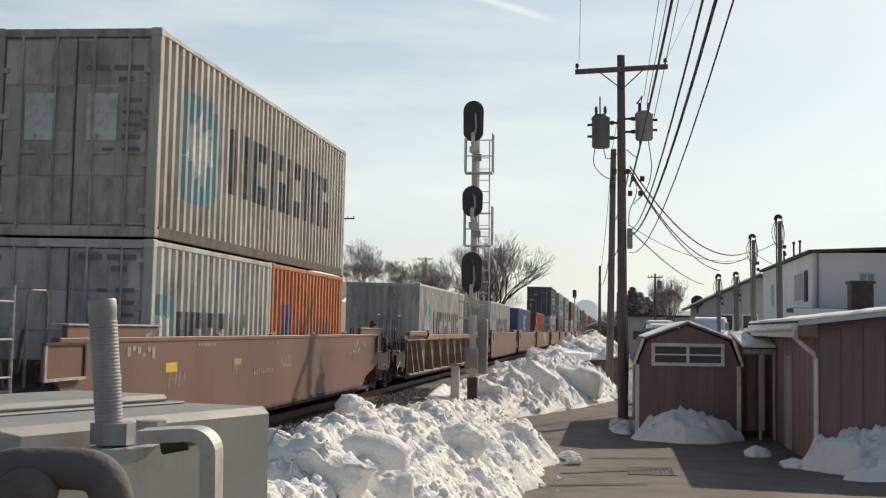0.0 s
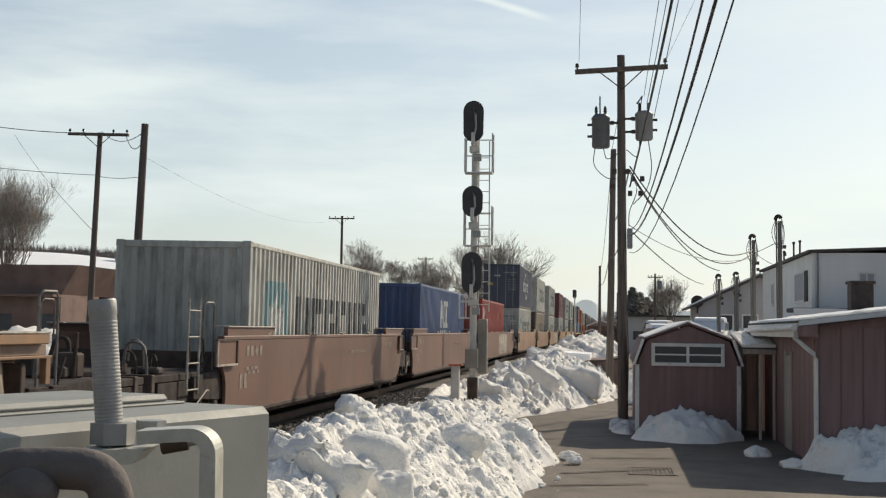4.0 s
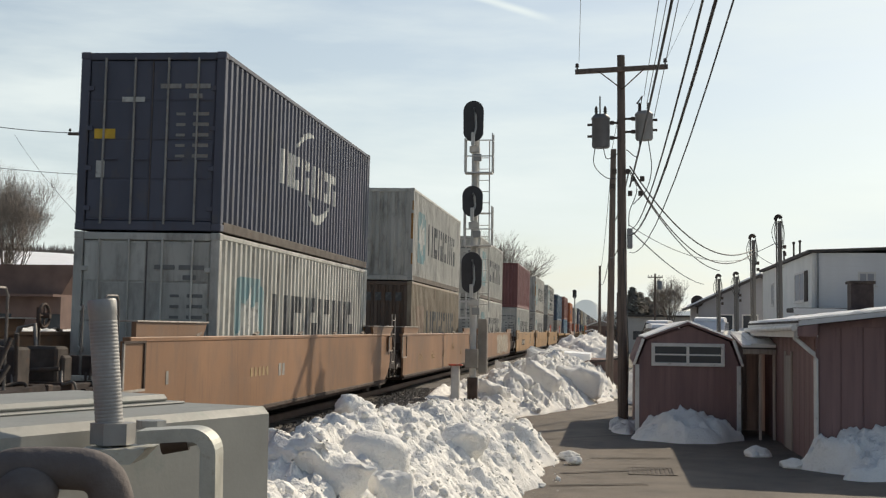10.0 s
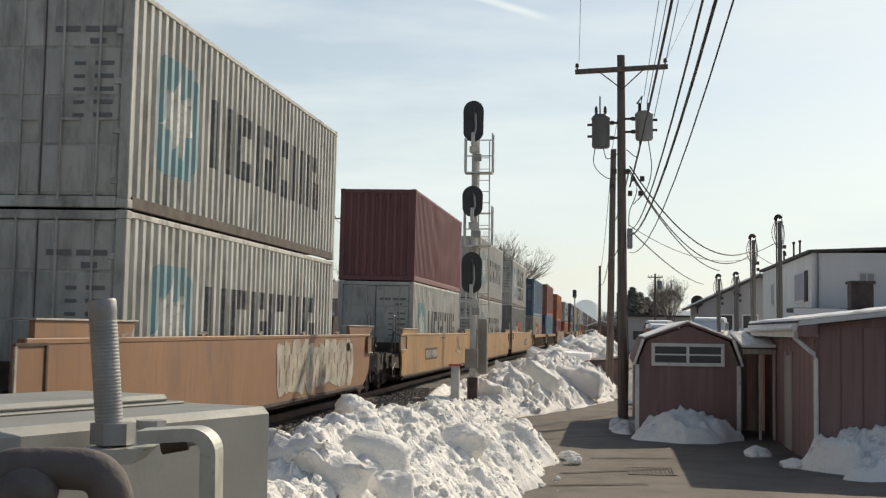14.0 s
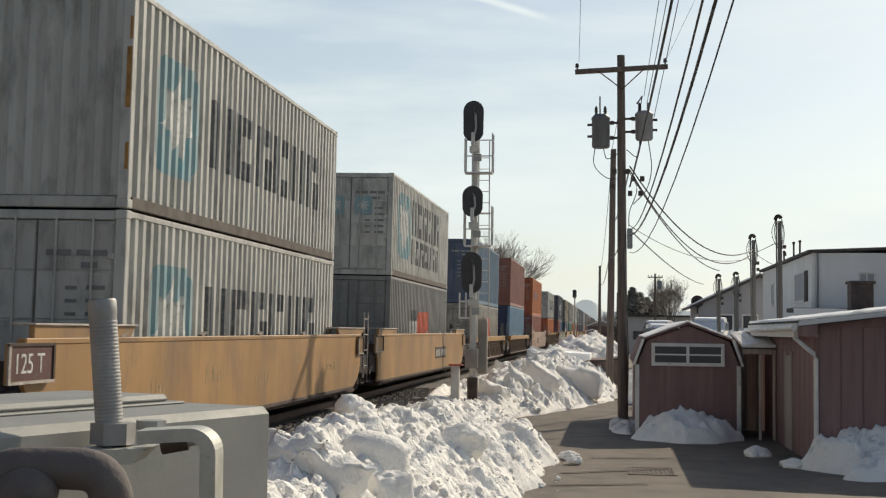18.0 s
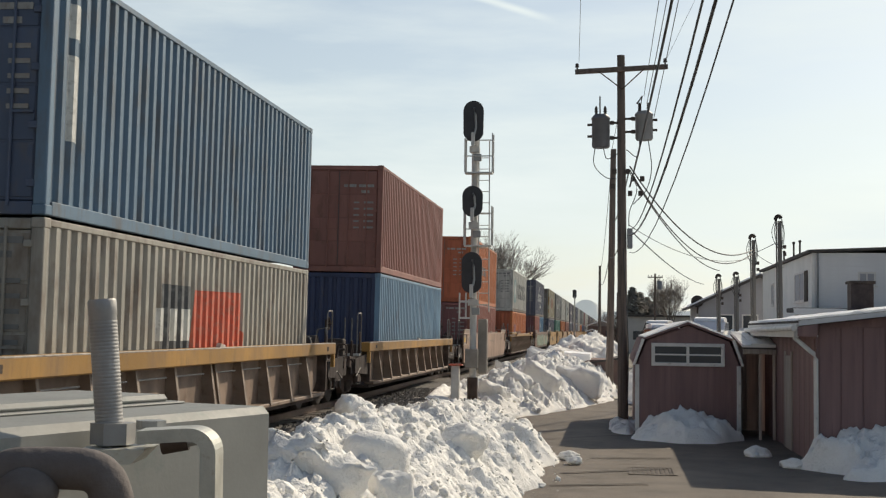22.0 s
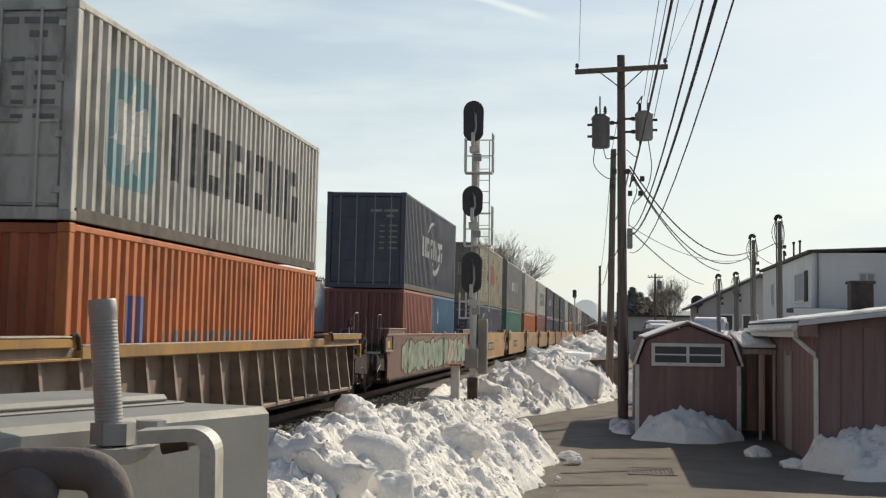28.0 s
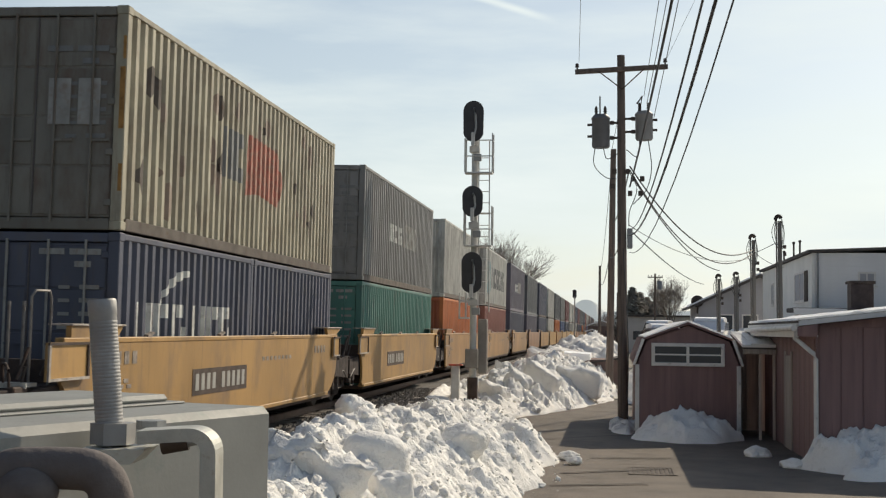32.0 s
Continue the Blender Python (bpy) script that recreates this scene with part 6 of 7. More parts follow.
    if "flag" in marks:       # pale and dark blocks beside a red panel with an uneven edge
        side(3.75, 5.02, 1.06, 2.0, M_BLACK)
        for y0, y1 in ((3.62, 3.98), (4.10, 4.48), (4.58, 5.0)):
            side(y0, y1, 1.20, 1.66, M_WHITE, proud=0.007)
        shape("emblem", [(5.10, 1.05), (7.70, 0.98), (7.75, 1.30), (7.50, 1.42), (7.62, 1.98), (5.15, 1.95)], M_REDM)
    if "patch" in marks:      # worn dark and red patch on the side
        word(4.15, 2, 1.20, 2.02, 0.55, 0.12, M_FAINT)
        shape("emblem", [(5.42, 1.02), (6.2, 1.12), (7.6, 1.00), (7.85, 1.5), (7.4, 2.02), (5.5, 2.10)], M_FADEDRED)
    if "bluepatch" in marks:
        shape("emblem", [(2.15, 1.30), (3.10, 1.30), (3.10, 1.95), (2.62, 1.80), (2.15, 2.10)], M_BLUEM)
        word(3.45, 6, 1.38, 1.78, 0.44, 0.10, M_FAINT)
    if "bluelow" in marks:
        side(1.80, 2.05, 0.60, 1.80, M_BLUEM, name="emblem")
        side(2.20, 2.50, 0.60, 1.80, M_BLUEM, name="emblem")
        word(3.2, 5, 0.85, 1.35, 0.70, 0.20, M_FAINT)
    if "label" in marks:
        word(3.9, 3, 1.25, 1.75, 0.55, 0.14, M_WHITE)
        side(6.2, 8.6, 1.22, 1.92, M_GRAFF)
    if "strip" in marks:
        side(0.55, 0.85, 0.9, 1.9, M_WHITE)
        side(0.55, 0.85, 2.1, 2.5, M_WHITE)
    if "pale" in marks:
        side(1.05, 2.65, 0.8, 2.15, M_CREAMG, name="repair_patch")
    if "stained" in marks:    # rust blooms on the side sheet
        rr = random.Random(4)
        for k in range(34):
            y0, z0, q = rr.uniform(0.4, L - 0.8), rr.uniform(0.35, H - 0.4), rr.uniform(0.05, 0.20)
            spot = [(y0 + math.cos(a) * q * rr.uniform(0.5, 1.1), z0 + math.sin(a) * q * rr.uniform(0.7, 1.8)) for a in [2 * math.pi * n / 9 for n in range(9)]]
            part("rust_patch", outline_on_ribs(L, spot, 0.003), M_POST if k % 3 else M_DULLBROWN, th)
    if "rustedge" in marks:
        for z0, z1, w in ((0.5, 0.85, 0.05), (1.3, 2.1, 0.07), (2.2, 2.5, 0.04)):
            part("rust_patch", lambda: Geo().box(-w, 0, -0.002, 0.002, z0, z1), M_RUSTP, th, key=("rustp", z0)).location = (HALF - 0.012, 0.0, 0)
            part("rust_patch", None, M_RUSTP, th, key=("rustp", z0)).location = (-HALF + 0.012 + w, 0.0, 0)
    if "endword" in marks:
        for k in range(6):
            part("marking", lambda: Geo().box(0, 0.19, 0.012, 0.018, H - 0.62, H - 0.36), M_BLACK, th, key=("ew", H)).location = (-0.9 + 0.32 * k, 0, 0)
    if "plates" in marks:
        for x in (-0.72, 0.18):
            part("door_plate", lambda: Geo().box(0, 0.44, 0.0, 0.018, 1.32, 1.98, 0.004), M_WHITE, th, key="dplate").location = (x, 0, 0)
    if "papers" in marks:
        for x in (0.18, 0.58):
            part("door_plate", lambda: Geo().box(0, 0.30, 0.0, 0.018, 1.35, 1.95, 0.004), M_GRAFF, th, key="dpaper").location = (x, 0, 0)
    if "doorstar" in marks:
        for x in (-0.68, 0.12):
            part("emblem", lambda: Geo().box(0, 0.50, 0.008, 0.018, 1.70, 2.22, 0.004), M_CYAN, th, key="dstar").location = (x, 0, 0)
            for k in range(4):
                o = part("emblem_ray", lambda: Geo().box(-0.16, 0.16, 0.0, 0.007, -0.02, 0.02), M_WHITE, th, key="dray")
                o.location, o.rotation_euler = (x + 0.25, 0, 1.96), (0, radians(45 * k), 0)
    if "tag" in marks:
        part("door_tag", lambda: Geo().box(-0.95, -0.60, 0.008, 0.018, 1.48, 1.64), M_YELM, th, "yellow tag", key="dtag")
        part("door_tag", lambda: Geo().box(-0.90, -0.76, 0.008, 0.018, 0.85, 1.12), M_WHITE, th, key="dtag2")
        part("marking", lambda: Geo().box(-0.5, -0.12, 0.008, 0.018, 2.08, 2.16), M_WHITE, th, key="dtag3")


# ---- well cars ----
HW = 1.49
TOP, SILL, FLOOR = 1.60, 0.385, 0.34


def side_plate(L, long_cut=False):
    """The smooth side of a well car: turned-up lower corners, thick plate."""
    poly = [(-0.15, TOP), (-0.15, 1.12), (-0.02, 1.0), (0.04, 0.86), (0.05, 0.66), (0.0, SILL + 0.08), (0.10, SILL),
            *([(L - 2.6, SILL), (L - 2.2, 0.60), (L - 1.2, 0.76), (L - 0.60, 0.88)] if long_cut else [(L - 1.30, SILL), (L - 0.95, 0.50), (L - 0.66, 0.68), (L - 0.52, 0.88)]),
            (L - 0.48, 1.10), (L - 0.48, TOP)]
    return Geo().slab(poly, "x", HW - 0.05, HW)


def truck(parent, y):
    t = part("truck", lambda: Geo().box(-0.9, 0.9, -0.35, 0.35, 0.42, 0.78, 0.03).box(-0.25, 0.25, -1.2, 1.2, 0.5, 0.62, 0.02), M_DARK, parent, "dark two-axle truck", key="truck_bolster")
    t.location = (0, y, 0)
    for sx in (-1, 1):
        def frame_side():
            poly = [(-1.25, 0.42), (-1.0, 0.35), (-0.75, 0.38), (-0.35, 0.20), (0.35, 0.20), (0.75, 0.38), (1.0, 0.35), (1.25, 0.42), (1.2, 0.60), (0.5, 0.78), (-0.5, 0.78), (-1.2, 0.60)]
            return Geo().slab(poly, "x", -0.06, 0.06)
        part("side_frame", frame_side, M_GRIMY, t, key="truck_side").location = (sx * 1.0, 0, 0)
        for k in range(3):
            part("spring", lambda: Geo().lathe([(0.05, 0.24), (0.07, 0.28), (0.05, 0.32), (0.07, 0.36), (0.05, 0.40), (0.07, 0.44), (0.05, 0.48)], n=8), M_DARK, t, key="truck_spring").location = (sx * 1.08, -0.17 + 0.17 * k, 0)
        for wy in (-0.89, 0.89):
            part("wheel", lambda: Geo().lathe([(0.42, -0.07), (0.46, -0.06), (0.46, 0.03), (0.49, 0.04), (0.49, 0.07), (0.36, 0.07), (0.34, 0.03), (0.14, 0.03), (0.12, 0.08)], 0, 0, 24, "x"), M_WHEEL, t, key="wheel").matrix_basis = Matrix.Translation((sx * 0.76, wy, 0.46)) @ Matrix.Diagonal((-sx, 1, 1, 1))
            part("bearing_cap", lambda: Geo().tube([(-0.09, 0, 0), (0.09, 0, 0)], 0.10, 10), M_DARK, t, key="bearing").location = (sx * 1.02, wy, 0.46)
    for wy in (-0.89, 0.89):
        part("axle", lambda: Geo().tube([(-0.95, 0, 0.46), (0.95, 0, 0.46)], 0.08, 8), M_DARK, t, key="axle").location = (0, wy, 0)


def ladder(parent, x, y, z0, z1, w=0.40, along="y"):
    def g():
        q = Geo()
        for d in (0, w):
            a = (0, d, z0) if along == "y" else (d, 0, z0)
            b = (0, d, z1) if along == "y" else (d, 0, z1)
            q.tube([a, b], 0.019, 6)
        return q
    l = part("ladder", g, M_LIP, parent, "pale steel ladder", key=("ladder", z0, z1, w, along))
    l.location = (x, y, 0)
    z = z0 + 0.06
    while z < z1 - 0.15:
        def rung():
            return Geo().tube([(0, 0, 0), (0, w, 0)] if along == "y" else [(0, 0, 0), (w, 0, 0)], 0.013, 5)
        part("rung", rung, M_LIP, l, key=("rung", w, along)).location = (0, 0, z)
        z += 0.38


def well_car(kind, colour, L, s, gap_near, gap_far, extras, label, coupled_far, coupled_near, far=False):
    """A well with its near end at s along the track; gap_*: the bare frame before and after it."""
    th = thing("well_car", label, "rail car", "well cars")
    m = WELL[colour]
    body = m if kind == "plain" else M_TANSHEET
    for sx in (-1, 1):
        flip = Matrix.Identity(4) if sx > 0 else Matrix.Translation((0, L, 0)) @ Matrix.Rotation(math.pi, 4, "Z")
        if kind == "plain":
            w = part("side_wall", lambda: side_plate(L, "cut" in extras), m, th, key=("sidew", colour, L))
            w.matrix_basis = flip
            part("top_chord", lambda: Geo().box(HW - 0.10, HW + 0.012, -0.14, L - 0.49, TOP - 0.055, TOP + 0.012, 0.01), m, w, key=("chord", colour, L))
            part("bottom_sill", lambda: Geo().box(HW - 0.12, HW + 0.025, 0.14, L - (2.65 if "cut" in extras else 1.35), SILL - 0.035, SILL + 0.035, 0.008), M_GRIMY if colour != "yellow" else m, w, key=("sill", colour, L))
            hi = 0.20 if colour == "ochre" else 0.145
            for e, (yy, ln) in enumerate(((0.05, 2.8), (L - 3.05, 2.9)) if L > 14.5 else ((0.05, 1.5), (L - 1.5, 1.3))):
                rail = [(0, TOP + 0.013), (ln - 0.16, TOP + 0.013), (ln, TOP + hi), (0, TOP + hi)] if e == 0 else [(0.12, TOP + 0.013), (ln - 0.40, TOP + 0.013), (ln, TOP + hi - 0.03), (ln, TOP + hi), (0, TOP + hi)]
                er = part("end_rail", lambda: Geo().slab(rail, "x", HW - 0.06, HW + 0.004), m, w, key=("erail", colour, ln, e))
                er.location = (0, yy, 0)
                part("rail_lip", lambda: Geo().box(HW - 0.26, HW + 0.03, -0.03, ln + 0.03, TOP + hi, TOP + hi + 0.022, 0.004), M_LIP, er, "pale worn edge strip", key=("lip", ln, hi))
            if far:
                continue
            for k in range(int((L - 5.6) / 3.05) + 1):
                part("guide_block", lambda: Geo().slab([(0, TOP + 0.013), (0.12, TOP + 0.013), (0.16, TOP + 0.035), (0.24, TOP + 0.055), (0.22, TOP + 0.08), (0.13, TOP + 0.06), (0.0, TOP + 0.04)], "x", HW - 0.05, HW + 0.01), M_FADE, w, "pale worn cast bracket", key="guide").location = (0, 2.38 + 3.05 * k, 0)
            for e, (yy, wd, zb) in enumerate(((-0.5, 0.75, 0.93) if colour == "ochre" else (-0.62, 1.05, 1.15), (L - 1.02, 0.58, 1.15))):
                cp = part("corner_plate", lambda: Geo().box(HW + 0.016, HW + 0.05, 0, wd, zb, 1.565, 0.006), m, w, "raised framed plate", key=("cplate", colour, wd, zb))
                cp.location = (0, yy, 0)
                for q, dims in enumerate(((0, wd, 1.535, 1.565), (0, wd, zb, zb + 0.03), (0, 0.045, zb + 0.03, 1.535), (wd - 0.045, wd, zb + 0.03, 1.535))):
                    part("plate_edge", lambda: Geo().box(HW + 0.05, HW + 0.072, *dims), M_LIP if q in (1, 2) else M_GRIMY, cp, key=("pedge", q, wd, zb))
                if sx > 0 and e == 0 and "tags" in extras:
                    part("sticker", lambda: Geo().box(HW + 0.05, HW + 0.054, 0.30, 0.62, 1.24, 1.42), M_YELM, cp, "yellow sticker", key="sticker")
                if sx > 0 and e == 0 and "limit" in extras:
                    part("board", lambda: Geo().box(HW + 0.05, HW + 0.056, 0.05, 1.0, 1.185, 1.53), M_LIMIT, cp, "dark red load limit board", key="limit_board")
                    txt = bpy.data.curves.new("lettering", "FONT")
                    txt.body, txt.size, txt.extrude = "125 T", 0.29, 0.001
                    txt.materials.append(M_WHITE)
                    o = new("lettering", txt)
                    o.parent = cp
                    o.matrix_basis = Matrix.Translation((HW + 0.058, 0.13, 1.26)) @ Matrix.Rotation(math.pi / 2, 4, "Z") @ Matrix.Rotation(math.pi / 2, 4, "X")
                    tagged(o, "white painted load figure")
        else:
            deep = 0.25
            z0, z1, railed, posts = RIBS[L]
            w = part("side_wall", lambda: Geo().slab([(0.3, z1 - 0.1), (0.3, 0.80), (0.9, SILL), (L - 0.9, SILL), (L - 0.3, 0.80), (L - 0.3, z1 - 0.1)], "x", HW - deep - 0.012, HW - deep), body, th, key=("rsidew", colour, L))
            w.matrix_basis = flip
            ca, cb = (4.1, L - 4.0) if railed else (0.0, L)
            part("top_chord", lambda: Geo().box(HW - 0.26, HW + 0.03, ca, cb, z0, z1, 0.018), m, w, "painted box-section top chord", key=("rchord", colour, L))
            part("chord_lip", lambda: Geo().box(HW - 0.02, HW + 0.034, ca + 0.01, cb - 0.01, z1 - 0.012, z1 + 0.006, 0.003), M_LIP, w, "pale worn edge strip", key=("rlip", colour, L))
            part("bottom_sill", lambda: Geo().box(HW - deep - 0.01, HW - 0.01, 0.8, L - 0.8, SILL - 0.04, SILL + 0.03, 0.01), body, w, key=("rsill", L))
            for yy in posts:
                def post():
                    return Geo().add([(HW - deep, -0.012, z0), (HW - deep, 0.012, z0), (HW - 0.135, 0.012, z0), (HW - 0.135, -0.012, z0),
                                      (HW - deep, -0.012, SILL), (HW - deep, 0.012, SILL), (HW + 0.0, 0.012, SILL), (HW + 0.0, -0.012, SILL)],
                                     [(0, 1, 2, 3), (4, 7, 6, 5), (0, 4, 5, 1), (1, 5, 6, 2), (2, 6, 7, 3), (3, 7, 4, 0)]).add(
                                    [(HW - 0.135, -0.035, z0), (HW - 0.135, 0.035, z0), (HW - 0.12, 0.035, z0), (HW - 0.12, -0.035, z0),
                                     (HW + 0.0, -0.055, SILL), (HW + 0.0, 0.055, SILL), (HW + 0.015, 0.055, SILL), (HW + 0.015, -0.055, SILL)],
                                    [(0, 1, 2, 3), (4, 7, 6, 5), (0, 4, 5, 1), (1, 5, 6, 2), (2, 6, 7, 3), (3, 7, 4, 0)])
                part("side_post", post, M_POST, w, "flared brown side post", key=("side_post", z0, deep)).location = (0, yy, 0)
            if railed:
                for e, (ya, yb) in enumerate(((0.0, 4.1), (L - 4.0, L))):
                    part("end_web", lambda: Geo().box(HW - 0.22, HW - 0.05, ya, yb, z0 + 0.03, z1 - 0.03, 0.006), body, w, key=("eweb", L, e))
                    part("end_flange", lambda: Geo().box(HW - 0.24, HW + 0.02, ya, yb, z0, z0 + 0.029, 0.004), m, w, key=("eflange", L, e))
                    er = part("end_rail", lambda: Geo().box(HW - 0.10, HW + 0.035, ya + (0.4 if e == 0 else 0.55), yb - (0.12 if e == 0 else 0.1), z1 - 0.028, z1 + 0.085, 0.012), m, w, key=("rerail", L, e))
                    part("rail_lip", lambda: Geo().box(HW - 0.24, HW + 0.045, ya + (0.4 if e == 0 else 0.5), yb - 0.1, z1 + 0.086, z1 + 0.105, 0.004), M_LIP, er, "pale worn edge strip", key=("relip", L, e))
                    part("hook", lambda: Geo().tube([(0, 0, z1 + 0.1), (0.02, 0.05, z1 + 0.13), (0.03, 0.12, z1 + 0.09), (0.04, 0.12, z1 - 0.05)], 0.028, 6), M_GRIMY, er, key=("rhook", z1)).location = (HW + 0.03, yb - 0.3 if e == 0 else ya + 0.5, 0)
            else:
                for yy in (0.75, L - 0.85):
                    part("lashing_hole", lambda: Geo().box(HW + 0.0305, HW + 0.034, 0, 0.18, z0 + 0.08, z0 + 0.17), M_GRIMY, w, key=("lhole", z0)).location = (0, yy, 0)
                part("lifting_lug", lambda: Geo().slab([(0, z1), (0.34, z1), (0.25, z1 + 0.05), (0.16, z1 + 0.035), (0.08, z1 + 0.075)], "x", HW - 0.06, HW + 0.01), M_LIP, w, "pale worn lug", key=("lug", z1)).location = (0, L / 2 - 0.1, 0)
                if sx > 0 and s < 260:
                    for ya, yb in zip(posts[:-1], posts[1:]):
                        if yb - ya > 0.5:
                            part("brake_pipe", lambda: Geo().tube([(HW - 0.16, 0.16, 1.04), (HW - 0.16, yb - ya - 0.22, 1.04)], 0.014, 6), M_BOLT, w, "thin pale pipe", key=("bpipe", round(yb - ya, 2))).location = (0, ya, 0)
            for yy in (0.04, L - 0.14):
                part("end_post", lambda: Geo().box(HW - 0.05, HW + 0.025, 0, 0.10, z0 - 0.27, z0), m, w, key=("rendp", colour, z0)).location = (0, yy, 0)
    part("well_floor", lambda: Geo().box(-HW + 0.1, HW - 0.1, 0.6, L - 0.6, 0.27, FLOOR - 0.003), M_GRIMY, th, key=("wfloor", L))
    if far:
        part("end_deck", lambda: Geo().box(-1.36, 1.36, L - 0.4, L + gap_far * 2 + 0.4, 0.62, 1.08, 0.01), M_DARK, th, "dark end platform", key=("fdeck", L, round(gap_far, 1)))
        truck(th, L + gap_far)
        ROLLING.append((th, s, 0.0))
        return th
    for end, gap, cpl in ((0, gap_near, coupled_near), (1, gap_far, coupled_far)):
        y0, y1 = (-gap, 0.45) if end == 0 else (L - 0.45, L + gap)
        tag = (round(gap, 2), end, L)
        reach = min(1.25, gap - 0.08)
        part("bulkhead", lambda: Geo().box(-HW + 0.05, HW - 0.05, -0.05, 0.05, 0.42, 1.35, 0.01), M_GRIMY, th, key="bulkhead").location = (0, 0.5 if end == 0 else L - 0.5, 0)
        part("end_deck", lambda: Geo().box(-1.36, 1.36, y0 + 0.25, y1, 0.98, 1.08, 0.01), M_BLACKST, th, "dark end platform", key=("deck", *tag))
        for sx in (-1, 1):
            part("side_skirt", lambda: Geo().box(-0.02, 0.02, y0 + 0.55, y1, 0.66, 0.97, 0.008), M_BLACKST, th, "dark end side skirt", key=("skirt", *tag)).location = (sx * 1.33, 0, 0)
        part("draft_sill", lambda: Geo().box(-0.38, 0.38, y0 + 0.05, y1, 0.62, 0.98, 0.02), M_BLACKST, th, key=("draft", *tag))
        part("end_beam", lambda: Geo().box(-1.38, 1.38, -0.06, 0.06, 0.84, 1.10, 0.01), M_GRIMY, th, key="end_beam").location = (0, y0 + 0.3 if end == 0 else y1 - 0.3, 0)
        for sx in (-1, 1):
            part("shear_plate", lambda: Geo().slab([(0, 0.70), (reach + 0.25, 0.62), (reach + 0.25, 1.12), (0, 1.02)], "x", -0.03, 0.03), M_BLACKST, th, "black end side plate", key=("shear", round(reach, 2))).location = (sx * (HW - 0.10), -reach if end == 0 else L - 0.25, 0)
            if cpl:
                part("grab_iron", lambda: Geo().tube([(0, 0, 1.08), (0, 0, 2.05), (0, 0.1, 2.12), (0, 0.42, 2.12), (0, 0.48, 2.05), (0, 0.48, 1.08)], 0.016, 6), M_ROD, th, "pale bent grab iron", key="grab").location = (sx * 1.30, -0.55 if end == 0 else L + 0.08, 0)
            part("step", lambda: Geo().tube([(0, 0, 1.0), (0, 0, 0.42), (0, 0.38, 0.42), (0, 0.38, 1.0)], 0.016, 6), M_ROD, th, key="step").location = (sx * 1.36, -0.75 if end == 0 else L + 0.3, 0)
        rk = random.Random(int(s * 7) + end)
        turn = Matrix.Identity(4) if end == 0 else Matrix.Translation((0, L, 0)) @ Matrix.Rotation(math.pi, 4, "Z")
        sgn = 1 if end == 0 else -1
        for k in range(3):       # braces, brackets and rods on the lane side of the end
            ya, za = -rk.uniform(0.1, reach), rk.uniform(1.05, 1.25)
            part("brace", Geo().tube([(sgn * 1.30, ya, za), (sgn * 1.34, ya - rk.uniform(-0.25, 0.3), za + rk.uniform(0.2, 0.55))], rk.choice((0.018, 0.026)), 6), rk.choice((M_DARK, M_GRIMY)), th).matrix_basis = turn
            bw, bh = rk.uniform(0.07, 0.16), rk.uniform(0.08, 0.2)
            part("bracket", Geo().box(-0.05, 0.05, -bw, bw, 0, bh, 0.015), rk.choice((M_DARK, M_GRIMY, M_BLACKST)), th).matrix_basis = turn @ Matrix.Translation((sgn * 1.36, -rk.uniform(0.1, reach), rk.uniform(0.45, 1.0)))
        part("cut_lever", Geo().tube([(sgn * 1.42, -reach * 0.9, 0.62), (sgn * 1.42, -reach * 0.55, 0.80), (sgn * 1.40, -reach * 0.3, 0.78), (sgn * 0.3, -reach * 0.3, 0.86)], 0.016, 6), M_ROD, th, "pale bent uncoupling lever").matrix_basis = turn
        if cpl:
            part("coupler", lambda: Geo().box(-0.11, 0.11, 0, 0.55, 0.68, 0.92, 0.03).box(-0.17, 0.13, -0.12, 0.12, 0.64, 0.96, 0.04), M_DARK, th, key="coupler").matrix_basis = Matrix.Translation((0, y0 + 0.12, 0)) if end == 0 else Matrix.Translation((0, y1 - 0.12, 0)) @ Matrix.Rotation(math.pi, 4, "Z")
            truck(th, y0 + 1.4 if end == 0 else y1 - 1.4)
            part("air_hose", lambda: Geo().tube([(0.35, 0, 0.9), (0.38, -0.2, 0.6), (0.3, -0.35, 0.5), (0.12, -0.4, 0.7)], 0.025, 6), M_RUBBER, th, key="hose").location = (0, y0 + 0.2 if end == 0 else y1 + 0.1, 0)
            for k in range(9):       # hoses, pipes and linkage about the coupling
                px0, py0, pz0 = rk.uniform(-1.2, 1.3), rk.uniform(0.15, 1.3), rk.uniform(1.0, 1.3)
                dx, dz = rk.uniform(-0.45, 0.45), rk.uniform(-0.3, 0.5)
                pipe = [(px0, py0, pz0), (px0 + dx * 0.3, py0 - 0.1, pz0 + dz), (px0 + dx, py0 - 0.15, pz0 + dz * 0.8), (px0 + dx * 1.1, py0 - 0.1, pz0 - 0.2)]
                part("air_pipe", Geo().cable(pipe, rk.choice((0.016, 0.022, 0.03)), 6), rk.choice((M_DARK, M_DARK, M_ROD, M_GRIMY)), th).matrix_basis = Matrix.Translation((0, y0, 0)) if end == 0 else Matrix.Translation((0, y1, 0)) @ Matrix.Rotation(math.pi, 4, "Z")
            for k in range(4):
                bw, bh = rk.uniform(0.10, 0.28), rk.uniform(0.10, 0.32)
                part("valve_box", Geo().box(-bw, bw, -0.12, 0.12, 1.08, 1.08 + bh, 0.03), rk.choice((M_DARK, M_GRIMY)), th).location = (rk.uniform(-1.1, 1.1), (y0 + rk.uniform(0.5, 1.2)) if end == 0 else (y1 - rk.uniform(0.5, 1.2)), 0)
        elif end == 1:
            truck(th, L + gap)
